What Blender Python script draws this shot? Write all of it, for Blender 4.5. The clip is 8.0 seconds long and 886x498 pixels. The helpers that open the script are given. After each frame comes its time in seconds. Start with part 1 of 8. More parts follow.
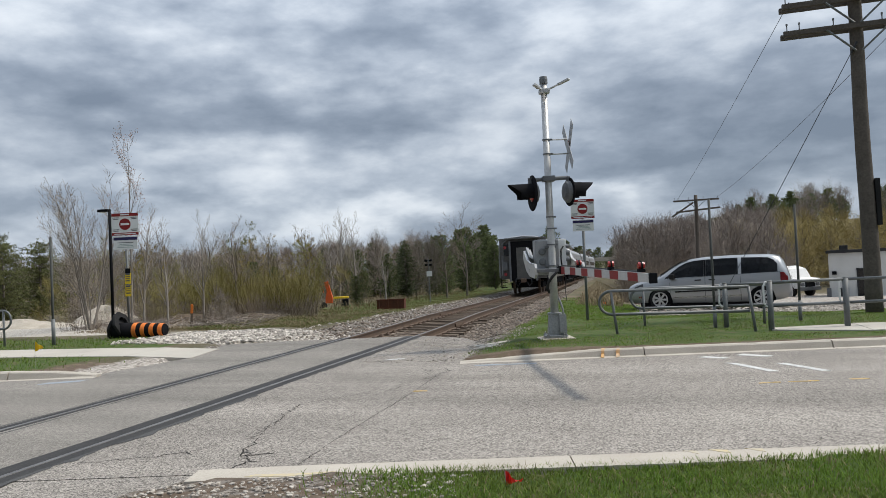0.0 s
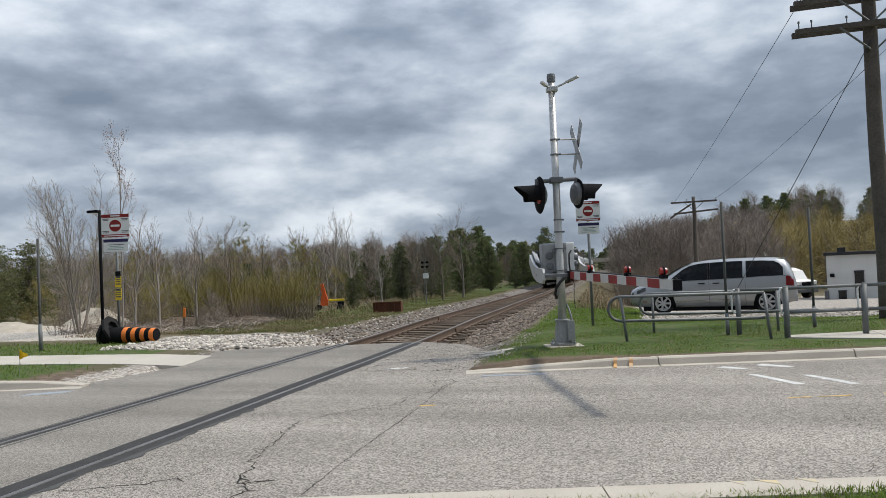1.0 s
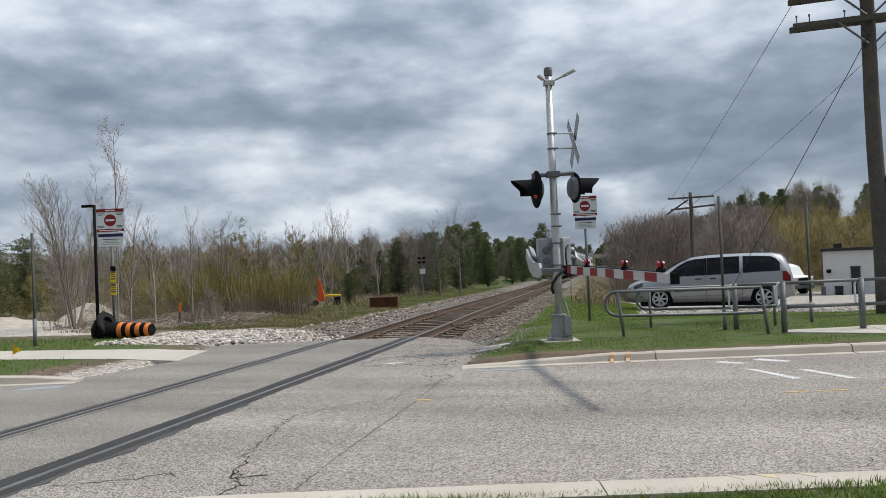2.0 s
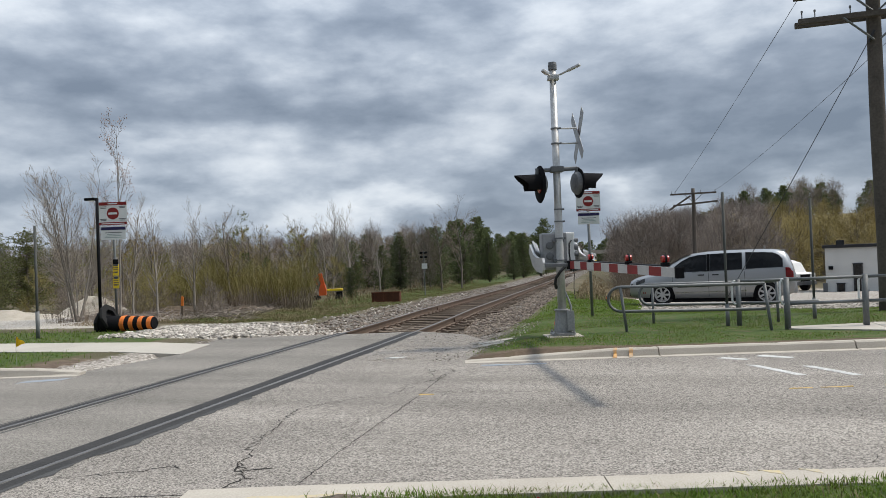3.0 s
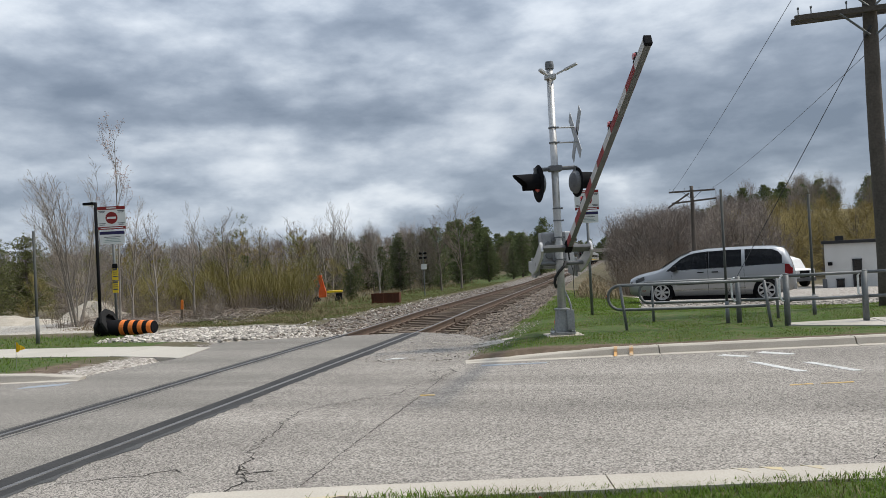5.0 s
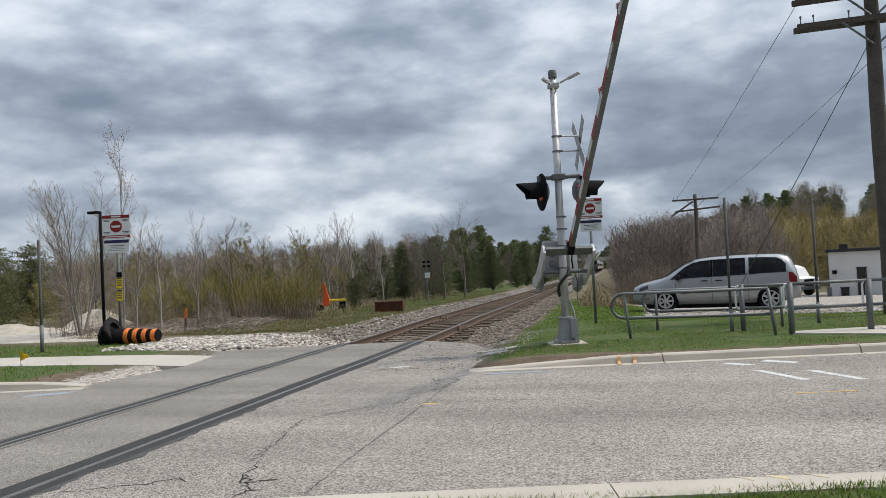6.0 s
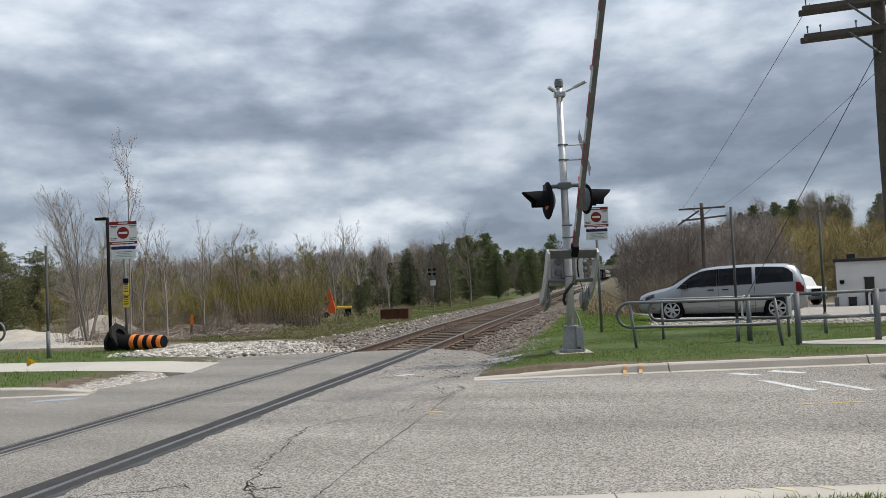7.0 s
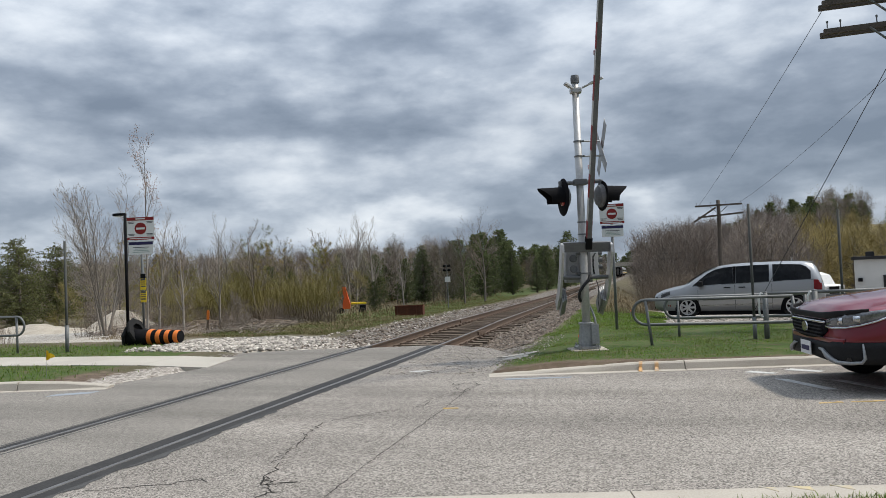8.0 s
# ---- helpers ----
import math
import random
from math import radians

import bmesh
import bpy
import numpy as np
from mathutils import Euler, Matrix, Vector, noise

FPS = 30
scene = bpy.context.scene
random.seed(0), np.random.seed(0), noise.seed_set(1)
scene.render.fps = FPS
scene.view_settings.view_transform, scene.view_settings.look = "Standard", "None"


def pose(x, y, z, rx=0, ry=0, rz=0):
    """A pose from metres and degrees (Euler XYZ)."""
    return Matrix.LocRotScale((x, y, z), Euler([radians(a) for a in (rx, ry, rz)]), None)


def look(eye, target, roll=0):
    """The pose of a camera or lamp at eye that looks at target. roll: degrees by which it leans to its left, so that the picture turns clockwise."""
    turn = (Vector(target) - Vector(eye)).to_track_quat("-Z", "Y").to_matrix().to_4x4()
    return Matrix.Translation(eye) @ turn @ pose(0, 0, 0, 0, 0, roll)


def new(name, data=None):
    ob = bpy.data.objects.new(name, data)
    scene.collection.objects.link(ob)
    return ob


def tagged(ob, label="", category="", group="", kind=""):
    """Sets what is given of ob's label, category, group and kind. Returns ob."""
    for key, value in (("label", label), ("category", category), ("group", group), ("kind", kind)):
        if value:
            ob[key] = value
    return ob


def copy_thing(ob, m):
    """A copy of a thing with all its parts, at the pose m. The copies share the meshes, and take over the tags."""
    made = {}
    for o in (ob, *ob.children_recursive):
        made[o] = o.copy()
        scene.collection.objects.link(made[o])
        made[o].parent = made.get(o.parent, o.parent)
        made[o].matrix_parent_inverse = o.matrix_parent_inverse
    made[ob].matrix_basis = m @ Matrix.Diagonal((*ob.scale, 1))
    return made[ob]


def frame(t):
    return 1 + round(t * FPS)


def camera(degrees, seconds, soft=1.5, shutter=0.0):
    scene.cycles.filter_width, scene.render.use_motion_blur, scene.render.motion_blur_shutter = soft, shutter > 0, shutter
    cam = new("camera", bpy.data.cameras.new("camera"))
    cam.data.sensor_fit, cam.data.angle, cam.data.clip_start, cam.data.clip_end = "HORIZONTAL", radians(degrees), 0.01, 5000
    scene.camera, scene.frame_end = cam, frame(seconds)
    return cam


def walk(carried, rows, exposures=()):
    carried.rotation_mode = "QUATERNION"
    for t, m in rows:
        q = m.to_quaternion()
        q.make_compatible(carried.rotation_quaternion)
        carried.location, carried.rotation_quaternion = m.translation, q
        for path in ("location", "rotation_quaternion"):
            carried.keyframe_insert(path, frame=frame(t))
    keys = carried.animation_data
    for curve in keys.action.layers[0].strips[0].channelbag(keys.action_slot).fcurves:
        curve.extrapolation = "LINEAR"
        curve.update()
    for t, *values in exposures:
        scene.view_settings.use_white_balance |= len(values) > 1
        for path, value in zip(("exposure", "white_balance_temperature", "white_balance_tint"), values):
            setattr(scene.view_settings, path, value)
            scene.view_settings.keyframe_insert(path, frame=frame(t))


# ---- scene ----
cam = camera(60.9, 8.0, soft=0.8)
PATH = [
    (0, (5.827, -16.986, 1.477), (5.31, -15.055, 1.526), -2.6),
    (0.5, (5.65, -16.686, 1.516), (5.145, -14.752, 1.565), -2.5),
    (1, (5.523, -16.521, 1.554), (5.023, -14.585, 1.604), -2.5),
    (1.5, (5.527, -16.468, 1.538), (5.034, -14.53, 1.584), -2.6),
    (3, (5.487, -16.452, 1.523), (4.99, -14.516, 1.549), -2.2),
    (3.5, (5.482, -16.446, 1.521), (4.983, -14.509, 1.542), -2.3),
    (4, (5.484, -16.449, 1.524), (4.987, -14.511, 1.543), -2.5),
    (4.5, (5.486, -16.446, 1.525), (4.994, -14.508, 1.546), -2.8),
    (6, (5.492, -16.465, 1.523), (4.989, -14.53, 1.573), -2.9),
    (6.5, (5.492, -16.464, 1.525), (4.984, -14.53, 1.587), -2.8),
    (7, (5.496, -16.469, 1.529), (4.979, -14.538, 1.6), -2.6),
    (7.5, (5.484, -16.465, 1.523), (4.952, -14.538, 1.595), -2.4),
    (8, (5.485, -16.474, 1.53), (4.931, -14.554, 1.593), -2.4),
]
walk(cam, [(t, look(eye, target, roll)) for t, eye, target, roll in PATH])

# ---- daylight: cloud deck with a veiled sun ----
SUN_WAY = Vector((0.64, 0.26, 1.0)).normalized()
EXPOSURE = 0.0
scene.view_settings.exposure = EXPOSURE


def make_world():
    w = bpy.data.worlds.new("overcast_sky")
    scene.world = w
    w.use_nodes = True
    nt = w.node_tree
    n, l = nt.nodes, nt.links
    n.clear()
    out = n.new("ShaderNodeOutputWorld")
    bg = n.new("ShaderNodeBackground")
    bg.inputs["Strength"].default_value = 1.0
    l.new(bg.outputs[0], out.inputs[0])
    sky = n.new("ShaderNodeTexSky")
    sky.sky_type = "NISHITA"
    sky.sun_disc = False
    sky.sun_elevation = math.asin(SUN_WAY.z)
    sky.sun_rotation = math.atan2(SUN_WAY.x, SUN_WAY.y)
    dim = n.new("ShaderNodeVectorMath")
    dim.operation = "SCALE"
    dim.inputs["Scale"].default_value = 0.10
    l.new(sky.outputs[0], dim.inputs[0])
    tc = n.new("ShaderNodeTexCoord")
    sep = n.new("ShaderNodeSeparateXYZ")
    l.new(tc.outputs["Generated"], sep.inputs[0])

    def op(kind, a, b=None, clamp=False):
        m = n.new("ShaderNodeMath")
        m.operation, m.use_clamp = kind, clamp
        for i, v in enumerate((a, b)):
            if v is None:
                continue
            if isinstance(v, (int, float)):
                m.inputs[i].default_value = v
            else:
                l.new(v, m.inputs[i])
        return m.outputs[0]

    # the deck is seen at a slant: flattened upwards
    comb = n.new("ShaderNodeCombineXYZ")
    l.new(sep.outputs[0], comb.inputs[0])
    l.new(sep.outputs[1], comb.inputs[1])
    l.new(op("MULTIPLY", sep.outputs[2], 2.4), comb.inputs[2])

    def cloud(scale, detail, rough, shift, warp):
        mp = n.new("ShaderNodeMapping")
        mp.inputs["Location"].default_value = shift
        l.new(comb.outputs[0], mp.inputs[0])
        t = n.new("ShaderNodeTexNoise")
        t.inputs["Scale"].default_value = scale
        t.inputs["Detail"].default_value = detail
        t.inputs["Roughness"].default_value = rough
        t.inputs["Distortion"].default_value = warp
        l.new(mp.outputs[0], t.inputs["Vector"])
        return t.outputs[0]

    big = cloud(CLOUD[0], 3, 0.5, CLOUD[1], 0.0)
    mid = cloud(CLOUD[2], 9, 0.6, CLOUD[3], 0.0)
    # heaped edges: rounded cells of two sizes
    def heaps(scale, shift):
        mp = n.new("ShaderNodeVectorMath")
        mp.operation = "ADD"
        l.new(comb.outputs[0], mp.inputs[0])
        nz = n.new("ShaderNodeTexNoise")
        nz.inputs["Scale"].default_value, nz.inputs["Detail"].default_value = scale * 1.3, 5
        l.new(comb.outputs[0], nz.inputs["Vector"])
        sc = n.new("ShaderNodeVectorMath")
        sc.operation = "SCALE"
        sc.inputs["Scale"].default_value = 0.9 / scale
        l.new(nz.outputs["Color"], sc.inputs[0])
        l.new(sc.outputs[0], mp.inputs[1])
        mv = n.new("ShaderNodeMapping")
        mv.inputs["Location"].default_value = shift
        l.new(mp.outputs[0], mv.inputs[0])
        v = n.new("ShaderNodeTexVoronoi")
        v.feature = "SMOOTH_F1"
        v.inputs["Scale"].default_value, v.inputs["Smoothness"].default_value = scale, 0.35
        l.new(mv.outputs[0], v.inputs["Vector"])
        return op("SUBTRACT", 1.0, v.outputs["Distance"])

    puff = op("ADD", op("MULTIPLY", heaps(7.0, (0.4, 1.1, 0.2)), 0.6), op("MULTIPLY", heaps(16.0, (3.4, 0.1, 1.2)), 0.4))
    wob = op("SUBTRACT", cloud(CLOUD[2] * 0.8, 5, 0.55, (7.1, 3.3, 0.4), 0.1), 0.5)
    wob2 = op("SUBTRACT", cloud(CLOUD[2] * 0.9, 5, 0.55, (2.1, 9.3, 1.4), 0.1), 0.5)
    az = op("ADD", op("ARCTAN2", sep.outputs[0], sep.outputs[1]), op("MULTIPLY", wob, 0.5))
    el = op("ADD", sep.outputs[2], op("MULTIPLY", wob2, 0.20))
    mix = op("ADD", op("ADD", op("MULTIPLY", big, 0.36), op("MULTIPLY", mid, 0.34)), op("MULTIPLY", puff, 0.23))
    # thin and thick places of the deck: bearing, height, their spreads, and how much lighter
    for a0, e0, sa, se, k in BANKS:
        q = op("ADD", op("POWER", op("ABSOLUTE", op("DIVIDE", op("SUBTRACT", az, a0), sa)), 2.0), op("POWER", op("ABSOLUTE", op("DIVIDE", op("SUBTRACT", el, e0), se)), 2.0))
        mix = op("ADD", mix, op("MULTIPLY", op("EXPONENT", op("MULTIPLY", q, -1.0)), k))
    ramp = n.new("ShaderNodeValToRGB")
    e = ramp.color_ramp.elements
    e[0].position, e[0].color = 0.34, (0.19, 0.235, 0.305, 1)
    e[1].position, e[1].color = 0.70, (0.84, 0.88, 0.92, 1)
    for pos, col in ((0.43, (0.285, 0.338, 0.418, 1)), (0.50, (0.42, 0.478, 0.56, 1)), (0.57, (0.60, 0.655, 0.725, 1))):
        k = e.new(pos)
        k.color = col
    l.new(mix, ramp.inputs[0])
    # thinner and brighter cloud high up
    high = op("MULTIPLY", op("MAXIMUM", op("SUBTRACT", sep.outputs[2], 0.19), 0.0), 1.5)
    dot = n.new("ShaderNodeVectorMath")
    dot.operation = "DOT_PRODUCT"
    dot.inputs[1].default_value = SUN_WAY
    l.new(tc.outputs["Generated"], dot.inputs[0])
    # the veil glows round the hidden sun
    glow = op("MULTIPLY", op("POWER", op("MAXIMUM", dot.outputs["Value"], 0.0), 8.0), 4.0)
    lean = op("ADD", op("ADD", 0.82, op("MULTIPLY", sep.outputs[1], 0.26)), op("MULTIPLY", sep.outputs[0], -0.14))
    # paler towards the horizon
    low = op("MULTIPLY", op("MAXIMUM", op("SUBTRACT", 0.22, sep.outputs[2]), 0.0), 0.15)
    gain = op("ADD", op("ADD", lean, glow), op("ADD", high, low))
    lift = n.new("ShaderNodeVectorMath")
    lift.operation = "SCALE"
    l.new(ramp.outputs[0], lift.inputs[0])
    l.new(gain, lift.inputs["Scale"])
    join = n.new("ShaderNodeMixRGB")
    join.inputs[0].default_value = 0.93
    l.new(dim.outputs[0], join.inputs[1])
    l.new(lift.outputs[0], join.inputs[2])
    l.new(join.outputs[0], bg.inputs[0])


CLOUD = (3.1, (5.3, 1.7, 0.0), 6.5, (2.7, 4.2, 0.3))
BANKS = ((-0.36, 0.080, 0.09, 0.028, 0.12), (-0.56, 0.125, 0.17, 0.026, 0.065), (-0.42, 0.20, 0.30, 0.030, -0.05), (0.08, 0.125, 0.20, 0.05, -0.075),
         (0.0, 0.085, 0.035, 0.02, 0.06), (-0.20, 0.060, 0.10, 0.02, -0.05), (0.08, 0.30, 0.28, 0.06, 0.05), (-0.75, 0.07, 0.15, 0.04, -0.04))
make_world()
sun = new("sun", bpy.data.lights.new("sun", "SUN"))
sun.data.energy, sun.data.angle, sun.data.color = 3.2, radians(5), (1.0, 0.915, 0.79)
sun.matrix_basis = look(SUN_WAY * 60, (0, 0, 0))


# ---- materials ----
def mat(name, col, col2=None, rough=0.7, metal=0.0, scale=3.0, fine=60.0, bump=0.1, spread=0.5, coat=0.0, emit=None, island=0.0, rand=0.0, spec=None, depth=0.01, glow=1.0):
    """Two tones mixed by a coarse and a fine grain, with a fine relief."""
    m = bpy.data.materials.new(name)
    m.use_nodes = True
    nt = m.node_tree
    n, l = nt.nodes, nt.links
    b = n["Principled BSDF"]
    b.inputs["Roughness"].default_value, b.inputs["Metallic"].default_value = rough, metal
    b.inputs["Specular IOR Level"].default_value = spec if spec is not None else 0.12 if rough > 0.75 else 0.3 if rough > 0.45 else 0.5
    b.inputs["Coat Weight"].default_value = coat
    b.inputs["Coat Roughness"].default_value = 0.06
    tc = n.new("ShaderNodeTexCoord")
    col2 = col2 or tuple(c * 0.72 for c in col)
    a, f = n.new("ShaderNodeTexNoise"), n.new("ShaderNodeTexNoise")
    for t, s, d in ((a, scale, 5), (f, fine, 3)):
        t.inputs["Scale"].default_value, t.inputs["Detail"].default_value = s, d
        l.new(tc.outputs["Object"], t.inputs["Vector"])
    add = n.new("ShaderNodeMath")
    add.operation = "ADD"
    l.new(a.outputs[0], add.inputs[0])
    l.new(f.outputs[0], add.inputs[1])
    mr = n.new("ShaderNodeMapRange")
    mr.inputs["From Min"].default_value, mr.inputs["From Max"].default_value = 1 - spread * 0.5, 1 + spread * 0.5
    l.new(add.outputs[0], mr.inputs["Value"])
    mix = n.new("ShaderNodeMixRGB")
    mix.inputs[1].default_value, mix.inputs[2].default_value = (*col, 1), (*col2, 1)
    l.new(mr.outputs[0], mix.inputs[0])
    last = mix.outputs[0]
    for amount, source in ((island, "geo"), (rand, "obj")):
        if amount:
            src = n.new("ShaderNodeNewGeometry").outputs["Random Per Island"] if source == "geo" else n.new("ShaderNodeObjectInfo").outputs["Random"]
            r = n.new("ShaderNodeMapRange")
            r.inputs["To Min"].default_value, r.inputs["To Max"].default_value = 1 - amount, 1 + amount
            l.new(src, r.inputs["Value"])
            v = n.new("ShaderNodeVectorMath")
            v.operation = "SCALE"
            l.new(last, v.inputs[0])
            l.new(r.outputs[0], v.inputs["Scale"])
            last = v.outputs[0]
    l.new(last, b.inputs["Base Color"])
    if bump:
        bp = n.new("ShaderNodeBump")
        bp.inputs["Strength"].default_value, bp.inputs["Distance"].default_value = bump, depth
        l.new(f.outputs[0], bp.inputs["Height"])
        l.new(bp.outputs[0], b.inputs["Normal"])
    if emit:
        b.inputs["Emission Color"].default_value, b.inputs["Emission Strength"].default_value = (*emit, 1), glow
    m["n"] = 1
    return m


def asphalt_material(name, col, col2, chip, low, top):
    """Worn pale asphalt: visible chips, broad tyre-polished bands along the road, patches."""
    m = mat(name, col, col2, 0.9, scale=0.7, fine=110, bump=0.4, spread=0.9, depth=0.004)
    nt = m.node_tree
    n, l = nt.nodes, nt.links
    b = n["Principled BSDF"]
    base = b.inputs["Base Color"].links[0].from_socket
    tc = n.new("ShaderNodeTexCoord")
    v = n.new("ShaderNodeTexVoronoi")
    v.inputs["Scale"].default_value = chip
    l.new(tc.outputs["Object"], v.inputs["Vector"])
    r = n.new("ShaderNodeMapRange")
    r.inputs["To Min"].default_value, r.inputs["To Max"].default_value = low, top
    sepc = n.new("ShaderNodeSeparateColor")
    l.new(v.outputs["Color"], sepc.inputs[0])
    l.new(sepc.outputs[0], r.inputs["Value"])
    mp = n.new("ShaderNodeMapping")
    mp.inputs["Rotation"].default_value = (0, 0, -0.222)
    mp.inputs["Scale"].default_value = (0.05, 0.55, 1)
    l.new(tc.outputs["Object"], mp.inputs[0])
    band = n.new("ShaderNodeTexNoise")
    band.inputs["Scale"].default_value, band.inputs["Detail"].default_value = 1.6, 4
    l.new(mp.outputs[0], band.inputs["Vector"])
    r2 = n.new("ShaderNodeMapRange")
    r2.inputs["From Min"].default_value, r2.inputs["From Max"].default_value = 0.3, 0.7
    r2.inputs["To Min"].default_value, r2.inputs["To Max"].default_value = 0.78, 1.2
    l.new(band.outputs[0], r2.inputs["Value"])
    mul = n.new("ShaderNodeMath")
    mul.operation = "MULTIPLY"
    l.new(r.outputs[0], mul.inputs[0])
    l.new(r2.outputs[0], mul.inputs[1])
    s = n.new("ShaderNodeVectorMath")
    s.operation = "SCALE"
    l.new(base, s.inputs[0])
    l.new(mul.outputs[0], s.inputs["Scale"])
    l.new(s.outputs[0], b.inputs["Base Color"])
    return m


def ground_material():
    """Earth, grass, grey gravel and white stone, each where the sheet's own weights lay it."""
    m = bpy.data.materials.new("ground_cover")
    m.use_nodes = True
    nt = m.node_tree
    n, l = nt.nodes, nt.links
    b = n["Principled BSDF"]
    b.inputs["Roughness"].default_value = 0.95
    b.inputs["Specular IOR Level"].default_value = 0.2
    tc = n.new("ShaderNodeTexCoord")

    def noise_of(scale, detail=5):
        t = n.new("ShaderNodeTexNoise")
        t.inputs["Scale"].default_value, t.inputs["Detail"].default_value = scale, detail
        l.new(tc.outputs["Object"], t.inputs["Vector"])
        return t.outputs[0]

    def ramp(fac, *stops):
        r = n.new("ShaderNodeValToRGB")
        e = r.color_ramp.elements
        e[0].position, e[0].color = stops[0][0], (*stops[0][1], 1)
        e[1].position, e[1].color = stops[-1][0], (*stops[-1][1], 1)
        for p, c in stops[1:-1]:
            e.new(p).color = (*c, 1)
        l.new(fac, r.inputs[0])
        return r.outputs[0]

    f1, f2, f3 = noise_of(0.5), noise_of(6), noise_of(55, 3)
    va = n.new("ShaderNodeTexVoronoi")
    va.inputs["Scale"].default_value = 22
    l.new(tc.outputs["Object"], va.inputs["Vector"])
    sc = n.new("ShaderNodeSeparateColor")
    l.new(va.outputs["Color"], sc.inputs[0])
    dirt = ramp(f2, (0.3, (0.085, 0.06, 0.042)), (0.7, (0.17, 0.13, 0.095)))
    field = ramp(f1, (0.35, (0.075, 0.072, 0.036)), (0.5, (0.105, 0.09, 0.055)), (0.65, (0.14, 0.115, 0.075)))
    grass = ramp(f2, (0.3, (0.042, 0.072, 0.016)), (0.5, (0.062, 0.094, 0.023)), (0.68, (0.11, 0.095, 0.05)))
    gravel = ramp(sc.outputs[0], (0.0, (0.055, 0.047, 0.04)), (0.5, (0.125, 0.108, 0.092)), (1.0, (0.29, 0.265, 0.235)))
    white = ramp(sc.outputs[1], (0.0, (0.27, 0.245, 0.21)), (1.0, (0.52, 0.485, 0.43)))
    lot = ramp(sc.outputs[1], (0.0, (0.16, 0.14, 0.12)), (0.5, (0.30, 0.27, 0.235)), (1.0, (0.46, 0.425, 0.38)))
    last = field
    for name, colour in (("dirt", dirt), ("grass", grass), ("gravel", gravel), ("white", white), ("lot", lot)):
        at = n.new("ShaderNodeAttribute")
        at.attribute_name = name
        # broken edge: the weight is pushed by a grain
        a = n.new("ShaderNodeMath")
        a.operation = "ADD"
        l.new(at.outputs["Fac"], a.inputs[0])
        mm = n.new("ShaderNodeMath")
        mm.operation = "MULTIPLY_ADD"
        mm.inputs[1].default_value, mm.inputs[2].default_value = 1.1, -0.55
        l.new(f2, mm.inputs[0])
        l.new(mm.outputs[0], a.inputs[1])
        r = n.new("ShaderNodeMapRange")
        r.inputs["From Min"].default_value, r.inputs["From Max"].default_value = 0.38, 0.62
        l.new(a.outputs[0], r.inputs["Value"])
        x = n.new("ShaderNodeMixRGB")
        l.new(r.outputs[0], x.inputs[0])
        l.new(last, x.inputs[1])
        l.new(colour, x.inputs[2])
        last = x.outputs[0]
    l.new(last, b.inputs["Base Color"])
    bp = n.new("ShaderNodeBump")
    bp.inputs["Strength"].default_value, bp.inputs["Distance"].default_value = 0.6, 0.02
    l.new(f3, bp.inputs["Height"])
    l.new(bp.outputs[0], b.inputs["Normal"])
    return m


M_ASPHALT = asphalt_material("worn_asphalt", (0.29, 0.266, 0.236), (0.193, 0.176, 0.157), 88, 0.36, 1.66)
M_ASPHALT_FINE = asphalt_material("finer_grey_asphalt", (0.25, 0.232, 0.206), (0.18, 0.167, 0.149), 95, 0.55, 1.45)
M_GROUND = ground_material()
M_PATCH = mat("dark_asphalt_filler", (0.055, 0.055, 0.055), (0.10, 0.10, 0.098), 0.85, scale=2, fine=90, bump=0.4)
M_STAIN = mat("dark_stained_asphalt", (0.12, 0.114, 0.106), (0.21, 0.20, 0.186), 0.95, scale=5, fine=75, bump=0.6, spread=0.6)
M_CRACK = mat("crack", (0.03, 0.028, 0.026), (0.05, 0.047, 0.043), 0.95, bump=0)
M_RUBBER = mat("flangeway_rubber", (0.024, 0.023, 0.022), (0.045, 0.043, 0.041), 0.75, scale=3, fine=40, bump=0.3)
M_CONCRETE = mat("kerb_concrete", (0.50, 0.46, 0.395), (0.34, 0.305, 0.26), 0.9, scale=1.3, fine=70, bump=0.35, spread=0.8)
M_WALK = mat("path_concrete", (0.47, 0.44, 0.385), (0.37, 0.345, 0.30), 0.9, scale=0.9, fine=80, bump=0.25, spread=0.7)
M_RAIL = mat("rail_steel_rusty", (0.10, 0.075, 0.058), (0.16, 0.11, 0.08), 0.7, 0.3, scale=4, fine=60)
M_RAILHEAD = mat("rail_head_steel", (0.30, 0.285, 0.27), (0.20, 0.185, 0.17), 0.45, 0.9, scale=5, fine=60, bump=0.05)
M_TIE = mat("weathered_tie_timber", (0.15, 0.115, 0.085), (0.085, 0.068, 0.055), 0.92, scale=3, fine=35, bump=0.6, rand=0.35)
M_STONE = mat("riprap_stone", (0.47, 0.435, 0.385), (0.27, 0.245, 0.215), 0.95, scale=3, fine=40, bump=0.5, island=0.5)
M_BALLAST = mat("ballast_stone", (0.235, 0.195, 0.16), (0.105, 0.086, 0.07), 0.95, scale=3, fine=40, bump=0.5, island=0.5)
M_GALV = mat("galvanised_steel", (0.36, 0.365, 0.365), (0.25, 0.255, 0.26), 0.5, 0.55, scale=5, fine=35, bump=0.08)
M_GALV_OLD = mat("dull_galvanised_tube", (0.19, 0.20, 0.20), (0.13, 0.137, 0.137), 0.6, 0.4, scale=6, fine=40, bump=0.1)
M_POST = mat("dull_green_grey_steel", (0.10, 0.105, 0.098), (0.07, 0.072, 0.067), 0.8, 0.1, scale=6, fine=40, bump=0.1)
